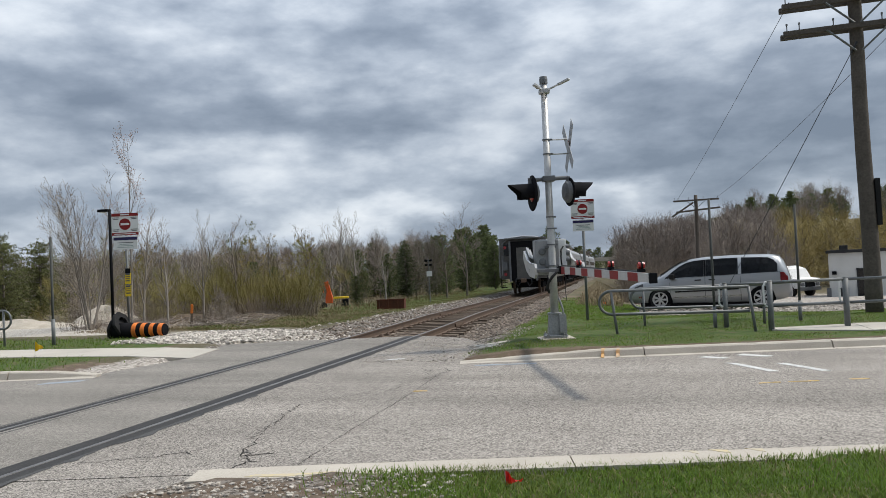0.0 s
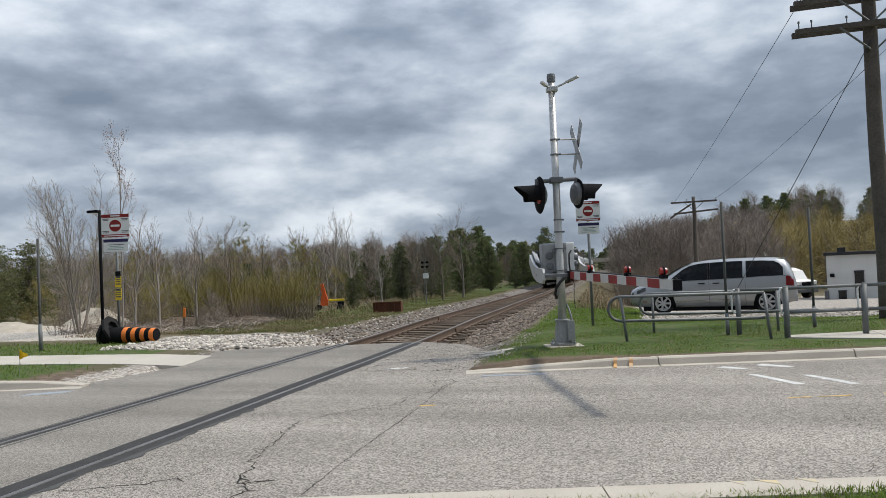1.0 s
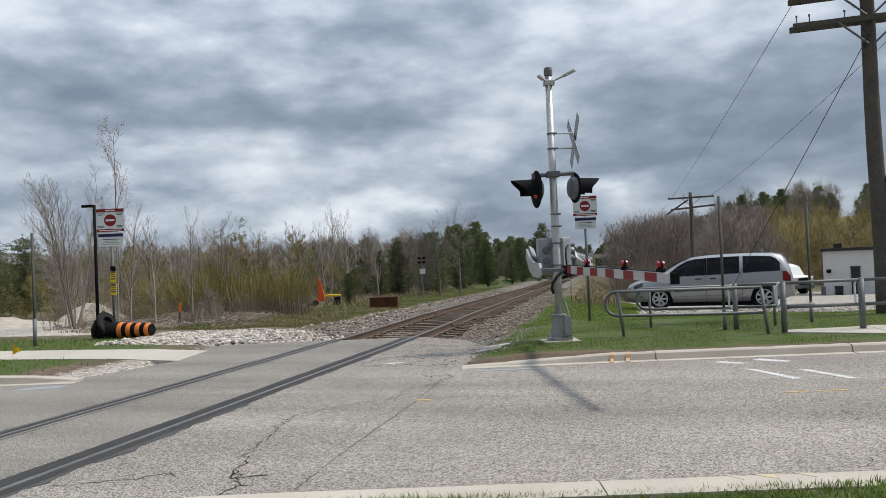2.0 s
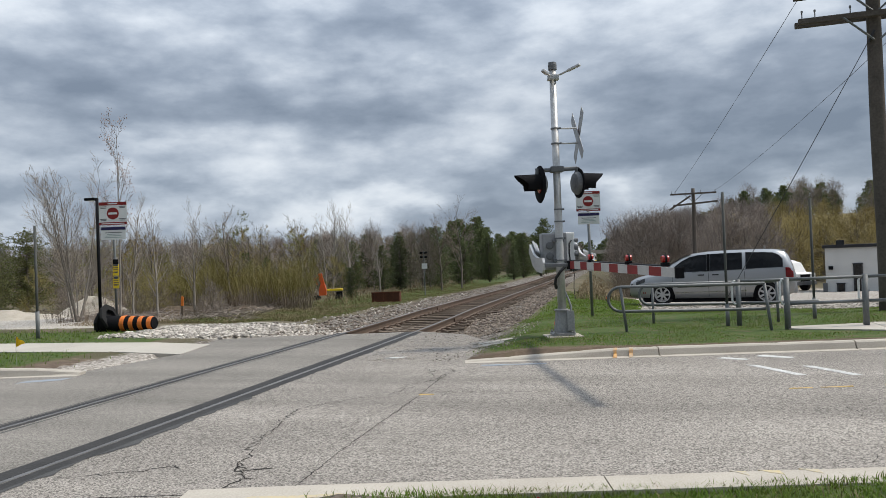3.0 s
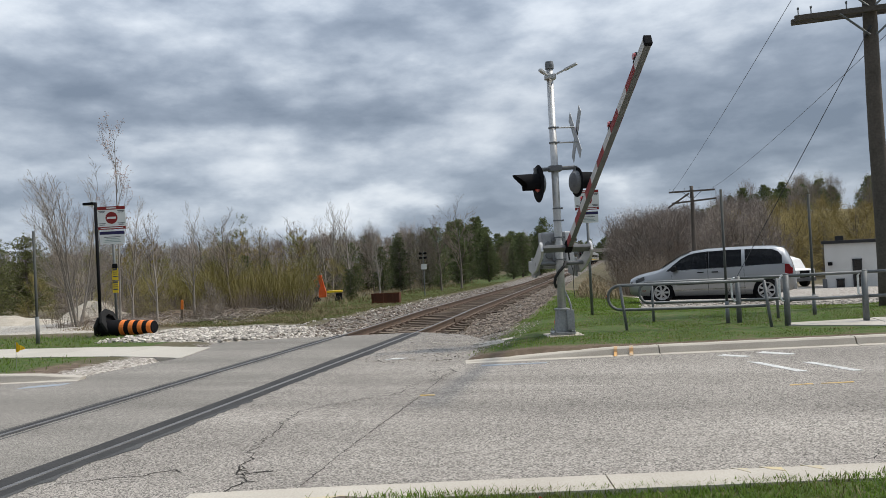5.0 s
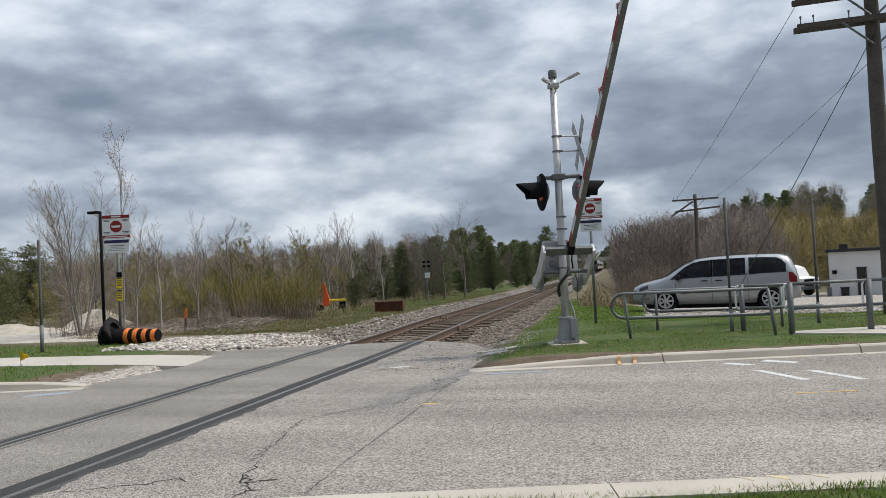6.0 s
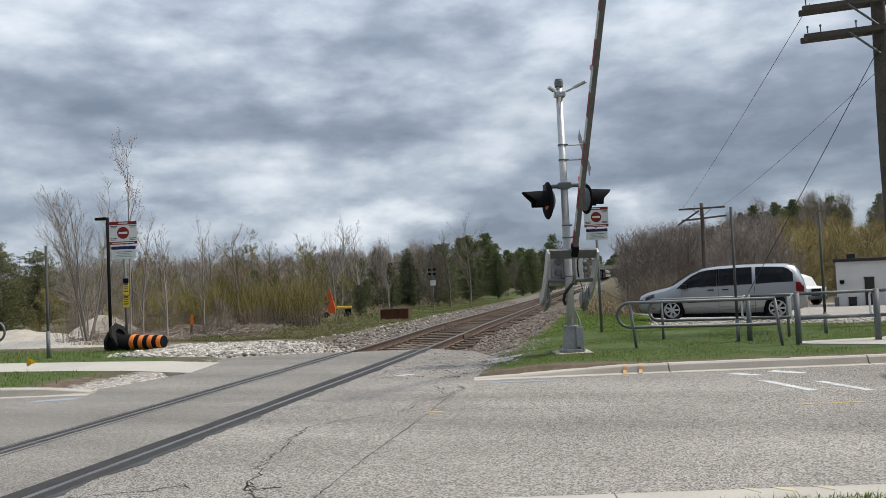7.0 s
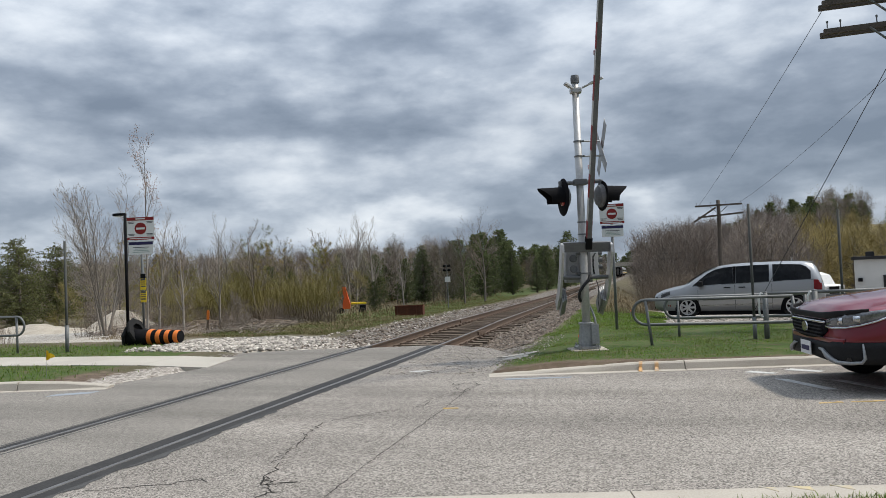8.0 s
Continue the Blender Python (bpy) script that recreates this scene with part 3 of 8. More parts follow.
def make_road():
    road = thing("road", pose(0, 0, 0), "pale worn two-lane asphalt road with cracks", "road", kind="structure")
    bm = B()
    slab(bm, [(-90, kerb_near(-90)), (90, kerb_near(90)), (90, kerb_far(90)), (-90, kerb_far(-90))], -0.3, 0.0)
    part("carriageway", bm, M_ASPHALT, road)
    bm = B()
    slab(bm, [(-2.9, kerb_far(-2.9) + 0.01), (3.05, kerb_far(3.05) + 0.01), (3.0, -4.6), (2.85, -3.0), (2.1, -1.75), (0.95, -1.02), (-0.68, -1.45), (-1.95, -1.62), (-3.2, -2.2), (-2.95, -3.1), (-2.5, -4.7)], -0.3, -0.003)
    part("apron", bm, M_ASPHALT, road)
    # finer grey surface up to the rail
    bm = B()
    rail = [(float(track_x(y)) + GAUGE + 0.03, y) for y in np.arange(-20, -1.6, 0.6)]
    slab(bm, [(-90, kerb_near(-90)), (-40, -25.9)] + rail + [(-1.9, -1.66), (-3.15, -2.2), (-2.93, -3.1), (-2.5, -4.7), (-2.9, kerb_far(-2.9)), (-90, kerb_far(-90))], -0.02, 0.002)
    part("resurfaced_strip", bm, M_ASPHALT_FINE, road)
    # shoulder end of the near side, beside the track
    bm = B()
    slab(bm, [(-40, kerb_near(-40) + 0.02), (-40, -26), (1.2, -16.5), (2.0, -14.2), (2.5, kerb_near(2.5) + 0.02)], -0.3, -0.006)
    part("apron", bm, M_ASPHALT, road)
    rnd = random.Random(4)

    def crack(pts, w, jag=0.05):
        """A ragged dark opening along a line."""
        line = []
        for (ax, ay), (bx, by) in zip(pts, pts[1:]):
            k = max(2, int(math.hypot(bx - ax, by - ay) / 0.045))
            line += [(ax + (bx - ax) * i / k + rnd.uniform(-jag, jag) * 0.5, ay + (by - ay) * i / k + rnd.uniform(-jag, jag) * 0.5) for i in range(k)]
        line.append(pts[-1])
        w *= 0.33
        bm = B()
        lo, hi = [], []
        for i, (x, y) in enumerate(line):
            ww = w * rnd.uniform(0.3, 1.15) * (0.3 if i in (0, len(line) - 1) else 1)
            (ax, ay), (bx, by) = line[max(i - 1, 0)], line[min(i + 1, len(line) - 1)]
            q = Vector((ay - by, bx - ax))
            q = q.normalized() * ww if q.length > 1e-6 else Vector((ww, 0))
            lo.append(bm.verts.new((x - q.x, y - q.y, 0.003)))
            hi.append(bm.verts.new((x + q.x, y + q.y, 0.003)))
        for i in range(len(line) - 1):
            bm.faces.new((lo[i], lo[i + 1], hi[i + 1], hi[i]))
        part("crack", bm, M_CRACK, road)

    crack([(2.57, -6.28), (2.73, -6.62), (2.79, -6.47), (2.94, -6.37), (3.04, -6.57), (2.99, -6.86), (2.86, -6.95), (2.74, -6.67)], 0.030, 0.05)
    crack([(2.99, -6.86), (2.97, -7.22), (2.77, -7.56), (2.7, -7.72), (2.77, -8.1)], 0.020, 0.06)
    crack([(2.77, -8.1), (2.48, -8.46), (2.07, -8.93), (1.99, -9.11)], 0.020, 0.07)
    crack([(1.99, -9.11), (2.03, -9.53), (2.03, -9.71), (2.11, -9.9), (2.21, -10.35), (2.24, -10.61), (2.31, -10.82), (2.4, -10.91), (2.45, -11.15), (2.57, -11.34)], 0.022, 0.08)
    crack([(2.57, -11.34), (2.58, -11.45), (2.72, -11.57), (2.62, -11.7), (2.7, -11.9)], 0.030, 0.10)
    crack([(2.48, -11.2), (2.56, -11.4), (2.61, -11.37), (2.68, -11.33), (2.78, -11.3)], 0.032, 0.08)
    crack([(1.2, -11.75), (1.43, -11.68), (1.73, -11.5), (1.88, -11.42), (1.95, -11.32), (2.07, -11.4)], 0.020, 0.06)
    crack([(1.99, -11.32), (2.02, -11.15), (2.1, -10.9)], 0.010, 0.06)
    crack([(3.02, -6.9), (3.0, -7.22), (3.06, -8.43), (3.08, -9.46), (3.09, -10.27), (3.12, -11.08), (3.16, -11.74)], 0.018, 0.02)
    crack([(7.32, -8.68), (7.37, -9.13), (7.6, -9.4), (8.4, -9.6)], 0.012, 0.06)
    crack([(2.07, -8.93), (3.23, -8.08), (4.64, -8.0), (6.41, -7.6)], 0.013, 0.06)
    crack([(7.2, -10.2), (7.0, -10.7)], 0.010, 0.03)
    crack([(-4.5, -7.2), (-3.2, -6.6), (-2.2, -6.0), (-1.6, -5.4)], 0.010, 0.05)
    crack([(3.2, -6.75), (4.1, -6.5), (5.2, -6.3)], 0.012, 0.05)

    def mark(name, poly, material, z=0.004):
        bm = B()
        slab(bm, poly, z - 0.006, z)
        part(name, bm, material, road)

    for quad in ([(6.50, -5.42), (6.84, -5.58), (6.92, -5.50), (6.60, -5.28)], [(7.03, -5.22), (7.44, -5.42), (7.52, -5.32), (7.14, -5.06)], [(6.80, -6.02), (7.24, -6.86), (7.36, -6.84), (6.94, -6.05)], [(7.44, -6.12), (7.84, -6.86), (7.95, -6.82), (7.57, -6.12)]):
        mark("white_mark", quad, M_PAINT_W)
    mark("white_mark", [(1.6, -5.28), (1.86, -5.22), (1.92, -5.08), (1.68, -5.12)], M_PAINT_W)
    x = 7.0
    while x < 13.0:
        # what traffic has left of the yellow line, scrap by scrap
        d, y = rnd.uniform(0.10, 0.45), -7.905 + 0.247 * (x - 6.4)
        n = 5
        up = [(x + d * i / n, y + 0.247 * d * i / n + 0.03 + rnd.uniform(-0.02, 0.008)) for i in range(n + 1)]
        dn = [(x + d * i / n, y + 0.247 * d * i / n - 0.025 + rnd.uniform(-0.008, 0.02)) for i in range(n + 1)]
        mark("centre_line", dn + up[::-1], M_PAINT_Y)
        x += d + rnd.uniform(0.02, 0.5 if x < 9 else 0.2)
    mark("centre_line", [(3.05, -8.3), (3.22, -8.27), (3.2, -8.22), (3.04, -8.24)], M_PAINT_Y)
    mark("blue_mark", [(3.3, -6.1), (4.2, -5.9), (4.2, -5.8), (3.3, -5.98)], M_PAINT_B)
    mark("blue_mark", [(-3.04, -7.69), (-2.52, -7.41), (-2.52, -7.19), (-3.04, -7.47)], M_PAINT_B)

    def kerb(name, pts, high, wide, gutter, sgn):
        """Kerb stones and their gutter along a line; sgn: the side on which the verge lies."""
        bm = B()
        prof = [(-gutter, -0.1), (-gutter, 0.004), (0.0, 0.010), (0.03, high - 0.02), (0.06, high), (wide, high), (wide, -0.1)]
        rings = []
        for i, (x, y, f) in enumerate(pts):
            ax, ay, _ = pts[max(i - 1, 0)]
            bx, by, _ = pts[min(i + 1, len(pts) - 1)]
            d = Vector((bx - ax, by - ay)).normalized()
            nrm = Vector((-d.y, d.x)) * sgn
            rings.append([(x + nrm.x * o, y + nrm.y * o, h * (f if h > 0.02 else 1)) for o, h in prof])
        loft(bm, rings)
        return part(name, bm, M_CONCRETE, kerbs)

    kerbs = thing("kerb", pose(0, 0, 0), "weathered concrete kerb with orange and yellow survey marks", "kerb", kind="structure")
    # right far kerb, in lengths with joints, running down at the crossing
    run = [(3.0, -5.72, 0.1), (3.6, -5.58, 0.35), (4.4, -5.40, 0.7), (5.05, -5.24, 0.95), (5.735, -5.095, 1)]
    kerb("kerb_stone", run, 0.115, 0.18, 0.14, 1)
    x = 5.75
    while x < 60:
        kerb("kerb_stone", [(x, kerb_far(x), 1), (x + 2.73, kerb_far(x + 2.73), 1)], 0.115, 0.18, 0.14, 1)
        x += 2.75
    x = -2.75
    kerb("kerb_stone", [(-4.0, kerb_far(-4.0), 1), (-3.3, kerb_far(-3.3), 0.8), (-2.6, kerb_far(-2.6) - 0.02, 0.3)], 0.13, 0.18, 0.10, 1)
    x = -4.02
    while x > -60:
        kerb("kerb_stone", [(x - 2.98, kerb_far(x - 2.98), 1), (x, kerb_far(x), 1)], 0.13, 0.18, 0.10, 1)
        x -= 3.0
    kerb("kerb_stone", [(2.52, kerb_near(2.52), 0.9), (3.2, kerb_near(3.2), 1), (4.0, kerb_near(4.0), 1), (5.2, kerb_near(5.2), 1)], 0.055, 0.37, 0.02, -1)
    x = 5.21
    while x < 50:
        kerb("kerb_stone", [(x, kerb_near(x), 1), (x + 2.98, kerb_near(x + 2.98), 1)], 0.055, 0.37, 0.02, -1)
        x += 3.0
    # sprayed survey marks on the kerbs
    for name, material, rects in (("orange_mark", M_ORANGE_MARK, ((5.10, 0.05), (5.32, 0.055))),):
        for mx, w in rects:
            bm = B()
            y = kerb_far(mx)
            loft(bm, [[(mx + o, y - 0.12 + 0.22 * o, 0.012), (mx + o, y - 0.002 + 0.22 * o, 0.014), (mx + o, y + 0.026 + 0.22 * o, 0.098), (mx + o, y + 0.06 + 0.22 * o, 0.118), (mx + o, y + 0.15 + 0.22 * o, 0.119), (mx + o, y + 0.15 + 0.22 * o, 0.10), (mx + o, y - 0.12 + 0.22 * o, 0.0)] for o in (0, w)])
            part(name, bm, material, kerbs)
    for mx, w in ((6.08, 0.05), (6.26, 0.09), (6.52, 0.07)):
        bm = B()
        y = kerb_near(mx)
        slab(bm, [(mx, y - 0.10), (mx + w, y - 0.16 + 0.232 * w), (mx + w * 0.8, y - 0.07 + 0.232 * w), (mx - 0.06, y - 0.05)], 0.03, 0.0575)
        part("yellow_mark", bm, M_PAINT_FADED, kerbs)
    bm = B()
    slab(bm, [(3.0, kerb_near(3.0) - 0.33), (3.3, kerb_near(3.3) - 0.36), (3.66, kerb_near(3.66) - 0.31), (3.6, kerb_near(3.6) - 0.27), (3.3, kerb_near(3.3) - 0.29), (3.05, kerb_near(3.05) - 0.28)], 0.02, 0.0575)
    part("yellow_mark", bm, M_PAINT_FADED, kerbs)
    return road


make_road()


def make_paths():
    """Concrete footpaths, slab by slab."""
    p = thing("footpath", pose(0, 0, 0), "pale concrete footpath slabs leading to the crossing", "footpath", kind="structure")
    x = -2.42
    first = True
    while x > -40:
        x1 = x - 1.5
        bm = B()
        slab(bm, [(x1, -4.6), (x - 0.012, -4.64), (x - (0.35 if first else 0.012), -3.14), (x1, -3.16)], -0.2, 0.07)
        for v in bm.verts:
            if v.co.z > 0:
                v.co.z = 0.068 - 0.058 * float(smooth01((v.co.x + 4.4) / 1.9))
        part("paving_slab", bm, M_WALK, p)
        first = False
        x = x1
    for poly in ([(2.80, -4.12), (2.86, -3.62), (3.70, -3.02), (3.66, -3.42)], [(3.71, -3.42), (3.75, -3.0), (4.85, -2.2), (4.98, -2.62), (4.2, -3.1)], [(2.65, -3.55), (2.84, -3.58), (3.66, -2.98), (3.5, -2.74)]):
        bm = B()
        slab(bm, poly, -0.2, 0.135)
        for v in bm.verts:
            if v.co.z > 0:
                v.co.z = 0.02 + 0.085 * float(smooth01((v.co.x - 2.75) / 1.3))
        part("paving_slab", bm, M_WALK, p)
    x, y = 7.9, -2.55
    while x < 45:
        bm = B()
        d, w0, w1 = 1.48, (0.25 if x < 8 else 1.25), 1.25
        slab(bm, [(x, y - 0.1 - w0 * 0.5), (x + d, y + 0.12 - w1 * 0.6), (x + d, y + 0.12 + w1 * 0.4), (x, y + w0 * 0.5)], -0.1, 0.135)
        part("paving_slab", bm, M_WALK, p)
        x, y = x + 1.5, y + 0.12
    return p


make_paths()


def make_track():
    track = thing("railway_track", pose(0, 0, 0), "single railway track with rusty rails on timber ties", "railway track", kind="structure")
    ys = np.concatenate([np.arange(-60, -2, 2.0), np.arange(-2, 40, 1.0), np.arange(40, 420, 12.0)])

    def line(off, dz, prof):
        rings = []
        for y in ys:
            c = float(track_x(y)) + off
            rings.append([(c + o, y, float(track_z(y)) + dz + h) for o, h in prof])
        return loft(B(), rings)

    for s in (-1, 1):
        part("rail", line(s * GAUGE, 0, [(-0.07, -0.16), (0.07, -0.16), (0.07, -0.148), (0.012, -0.135), (0.012, -0.04), (0.034, -0.03), (0.034, -0.003), (-0.034, -0.003), (-0.034, -0.03), (-0.012, -0.04), (-0.012, -0.135), (-0.07, -0.148)]), M_RAIL, track)
        part("rail_head", line(s * GAUGE, 0, [(-0.026, -0.006), (0.026, -0.006), (0.024, 0.006), (-0.024, 0.006)]), M_RAILHEAD, track, "worn bright running surface")
    # rubber seals beside the rails where the road crosses
    rnd = random.Random(2)
    for s in (-1, 1):
        for a, b in ((0.036, 0.165 if s > 0 else 0.10), (-0.21 if s > 0 else -0.13, -0.036)):
            bm = B()
            rings = []
            for y in np.arange(-34, -1.05, 0.8):
                c = float(track_x(y)) + s * GAUGE
                wob = rnd.uniform(-0.012, 0.012)
                lo, hi = (a, b + wob) if a > 0 else (a + wob, b)
                rings.append([(c + lo, y, -0.1), (c + hi, y, -0.1), (c + hi, y, 0.004), (c + lo, y, 0.004)])
            loft(bm, rings)
            part("rubber_seal", bm, M_RUBBER, track)
    # filler strip poured beside one rail
    bm = B()
    rows = [(y, 0.03 + 0.07 * noise.noise((y * 2.1, 3.1, 0)) + 0.05 * noise.noise((y * 6.3, 1.1, 0)) + (0.16 * abs(noise.noise((y * 1.3, 7.7, 0))) + 0.03 if y < -8.5 else 0.0)) for y in np.arange(-16, -1.6, 0.08)]
    lo = [bm.verts.new((float(track_x(y)) + GAUGE + 0.15, y, 0.0035)) for y, w in rows]
    hi = [bm.verts.new((float(track_x(y)) + GAUGE + 0.15 + max(0.02, w), y, 0.0035)) for y, w in rows]
    for i in range(len(rows) - 1):
        bm.faces.new((lo[i], hi[i], hi[i + 1], lo[i + 1]))
    part("asphalt_filler", bm, M_PATCH, track)
    bm = B()
    for s in (-1,):
        rows = [(y, 0.04 + 0.08 * noise.noise((y * 0.7, 9.1, 0))) for y in np.arange(-20, -1.6, 0.25)]
        for sg in (1, -1):
            for ss in (-GAUGE, GAUGE):
                if ss > 0 and sg > 0:
                    continue
                lo = [bm.verts.new((float(track_x(y)) + ss + sg * 0.15, y, 0.0032)) for y, w in rows]
                hi = [bm.verts.new((float(track_x(y)) + ss + sg * (0.15 + max(0.01, w * 0.6)), y, 0.0032)) for y, w in rows]
                for i in range(len(rows) - 1):
                    bm.faces.new((lo[i], hi[i], hi[i + 1], lo[i + 1]))
    part("asphalt_filler", bm, M_PATCH, track)
    # ties, each its own piece, uneven
    shapes = []
    for k in range(5):
        r2 = random.Random(k)
        bm = B()
        box(bm, (0, 0, -0.09), (2.55 + r2.uniform(-0.1, 0.12), 0.22, 0.18), 0.014)
        for v in bm.verts:
            v.co += Vector((r2.uniform(-0.015, 0.015), r2.uniform(-0.008, 0.008), r2.uniform(-0.006, 0.004)))
        me = bpy.data.meshes.new("tie")
        bm.to_mesh(me)
        bm.free()
        me.materials.append(M_TIE)
        shapes.append(me)
    plate = B()
    for s in (-1, 1):
        box(plate, (s * GAUGE, 0, 0.006), (0.36, 0.19, 0.02), 0.004)
        for q in (-0.11, 0.11):
            rod(plate, (s * GAUGE + q, 0.05, 0), (s * GAUGE + q, 0.05, 0.05), 0.018, n=6)
            rod(plate, (s * GAUGE + q, -0.05, 0), (s * GAUGE + q, -0.05, 0.05), 0.018, n=6)
    pm = bpy.data.meshes.new("tie_plate")
    plate.to_mesh(pm)
    plate.free()
    pm.materials.append(M_RAIL)
    y, k = -0.75, 0
    while y < 75:
        tie = new("tie", shapes[rnd.randrange(5)])
        tie.parent = track
        tie.location = (float(track_x(y)) + rnd.uniform(-0.06, 0.06), y, float(track_z(y)) - 0.172)
        tie.rotation_euler = (-0.016, rnd.uniform(-0.006, 0.006), rnd.uniform(-0.03, 0.03) + 0.045)
        if y < 30:
            tp = new("tie_plate", pm)
            tp.parent = track
            tp.location = (float(track_x(y)), y, float(track_z(y)) - 0.172)
            tp.rotation_euler = (0, 0, 0.045)
        y += 0.53 if y < 40 else 0.8
        k += 1
    # joint bars on the nearer rail
    for s, y in ((1, 3.1), (-1, 8.2)):
        bm = B()
        for q in (-0.05, 0.05):
            box(bm, (float(track_x(y)) + s * GAUGE + q, y, float(track_z(y)) - 0.085), (0.03, 0.9, 0.09), 0.008)
        part("joint_bar", bm, M_RAIL, track)
    return track


make_track()


def stones(name, n, place, size, material, label, category, seed, lift=0.0):
    """Loose broken stone strewn over the ground: one mass of small faceted lumps."""
    rnd = random.Random(seed)
    bm = B()
    bmesh.ops.create_icosphere(bm, subdivisions=1, radius=1)
    base = np.array([v.co[:] for v in bm.verts])
    tri = np.array([[v.index for v in f.verts] for f in bm.faces])
    bm.free()
    rng = np.random.default_rng(seed)
    V, F = [], []
    for i in range(n):
        x, y = place(rnd)
        s = size[0] * (size[1] / size[0]) ** (rnd.random() ** 1.7)
        v = base * rng.uniform(0.72, 1.15, (len(base), 1)) * np.array([s * rnd.uniform(0.8, 1.5), s, s * rnd.uniform(0.5, 0.85)])
        a = rnd.uniform(0, 6.28)
        c, q = math.cos(a), math.sin(a)
        v = v @ np.array([[c, q, 0], [-q, c, 0], [0, 0, 1]])
        v += np.array([x, y, float(ground_z(x, y)) + s * 0.25 + lift])
        F.append(tri + len(base) * i)
        V.append(v)
    ob = raw(name, np.concatenate(V).tolist(), np.concatenate(F).tolist(), material)
    return tagged(ob, label, category, kind="stuff")


def bed_place(rnd):
    y = -1.2 + 42 * rnd.random() ** 1.9
    side = rnd.choice((-1, 1, 1, 0, 0))
    dx = rnd.uniform(-0.75, 0.75) if side == 0 else side * (0.85 + 1.9 * rnd.random())
    return float(track_x(y)) + dx, y


def riprap_place(rnd):
    t = rnd.random()
    y = -2.1 + 2.9 * t + rnd.uniform(-0.3, 0.5)
    return -6.3 + 4.9 * rnd.random() + 0.3 * t, y


def rip_edge(rnd):
    y = 0.5 + 22 * rnd.random() ** 1.5
    return float(track_x(y)) - rnd.uniform(1.7, 3.3), y


stones("ballast", 22000, bed_place, (0.020, 0.055), M_BALLAST, "grey-brown crushed ballast stones round the ties", "ballast", 11)
stones("riprap", 6500, riprap_place, (0.015, 0.07), M_STONE, "pale broken riprap stone beside the track", "stones", 12)
def shoulder_place(rnd):
    x = rnd.uniform(0.9, 4.6)
    return x, float(kerb_near(x)) - 0.45 - 1.5 * rnd.random() ** 1.4


def apron_place(rnd):
    x = rnd.uniform(1.2, 3.6)
    return x, rnd.uniform(-5.6, -1.2)


stones("shoulder_gravel", 2600, shoulder_place, (0.006, 0.022), M_LOTSTONE, "small brown-grey gravel on the bare shoulder", "gravel", 15)
stones("loose_gravel", 1500, apron_place, (0.005, 0.02), M_LOTSTONE, "loose pebbles strewn over the crossing's edge", "gravel", 16, 0.098)


def lot_place(rnd):
    x, y = rnd.uniform(5.5, 17), 3.6 + 9 * rnd.random() ** 1.5
    return x, y


stones("lot_gravel", 3600, lot_place, (0.018, 0.06), M_LOTSTONE, "pale brown loose gravel of the parking lot", "gravel", 14)
stones("riprap", 450, rip_edge, (0.02, 0.055), M_STONE, "pale broken stone along the ballast shoulder", "stones", 13)


# ---- crossing signal mast and gate ----
MAST = (4.2, -3.34, 0.14)
AXLE = math.degrees(0.289)  # turn of the gate's axle from the x axis


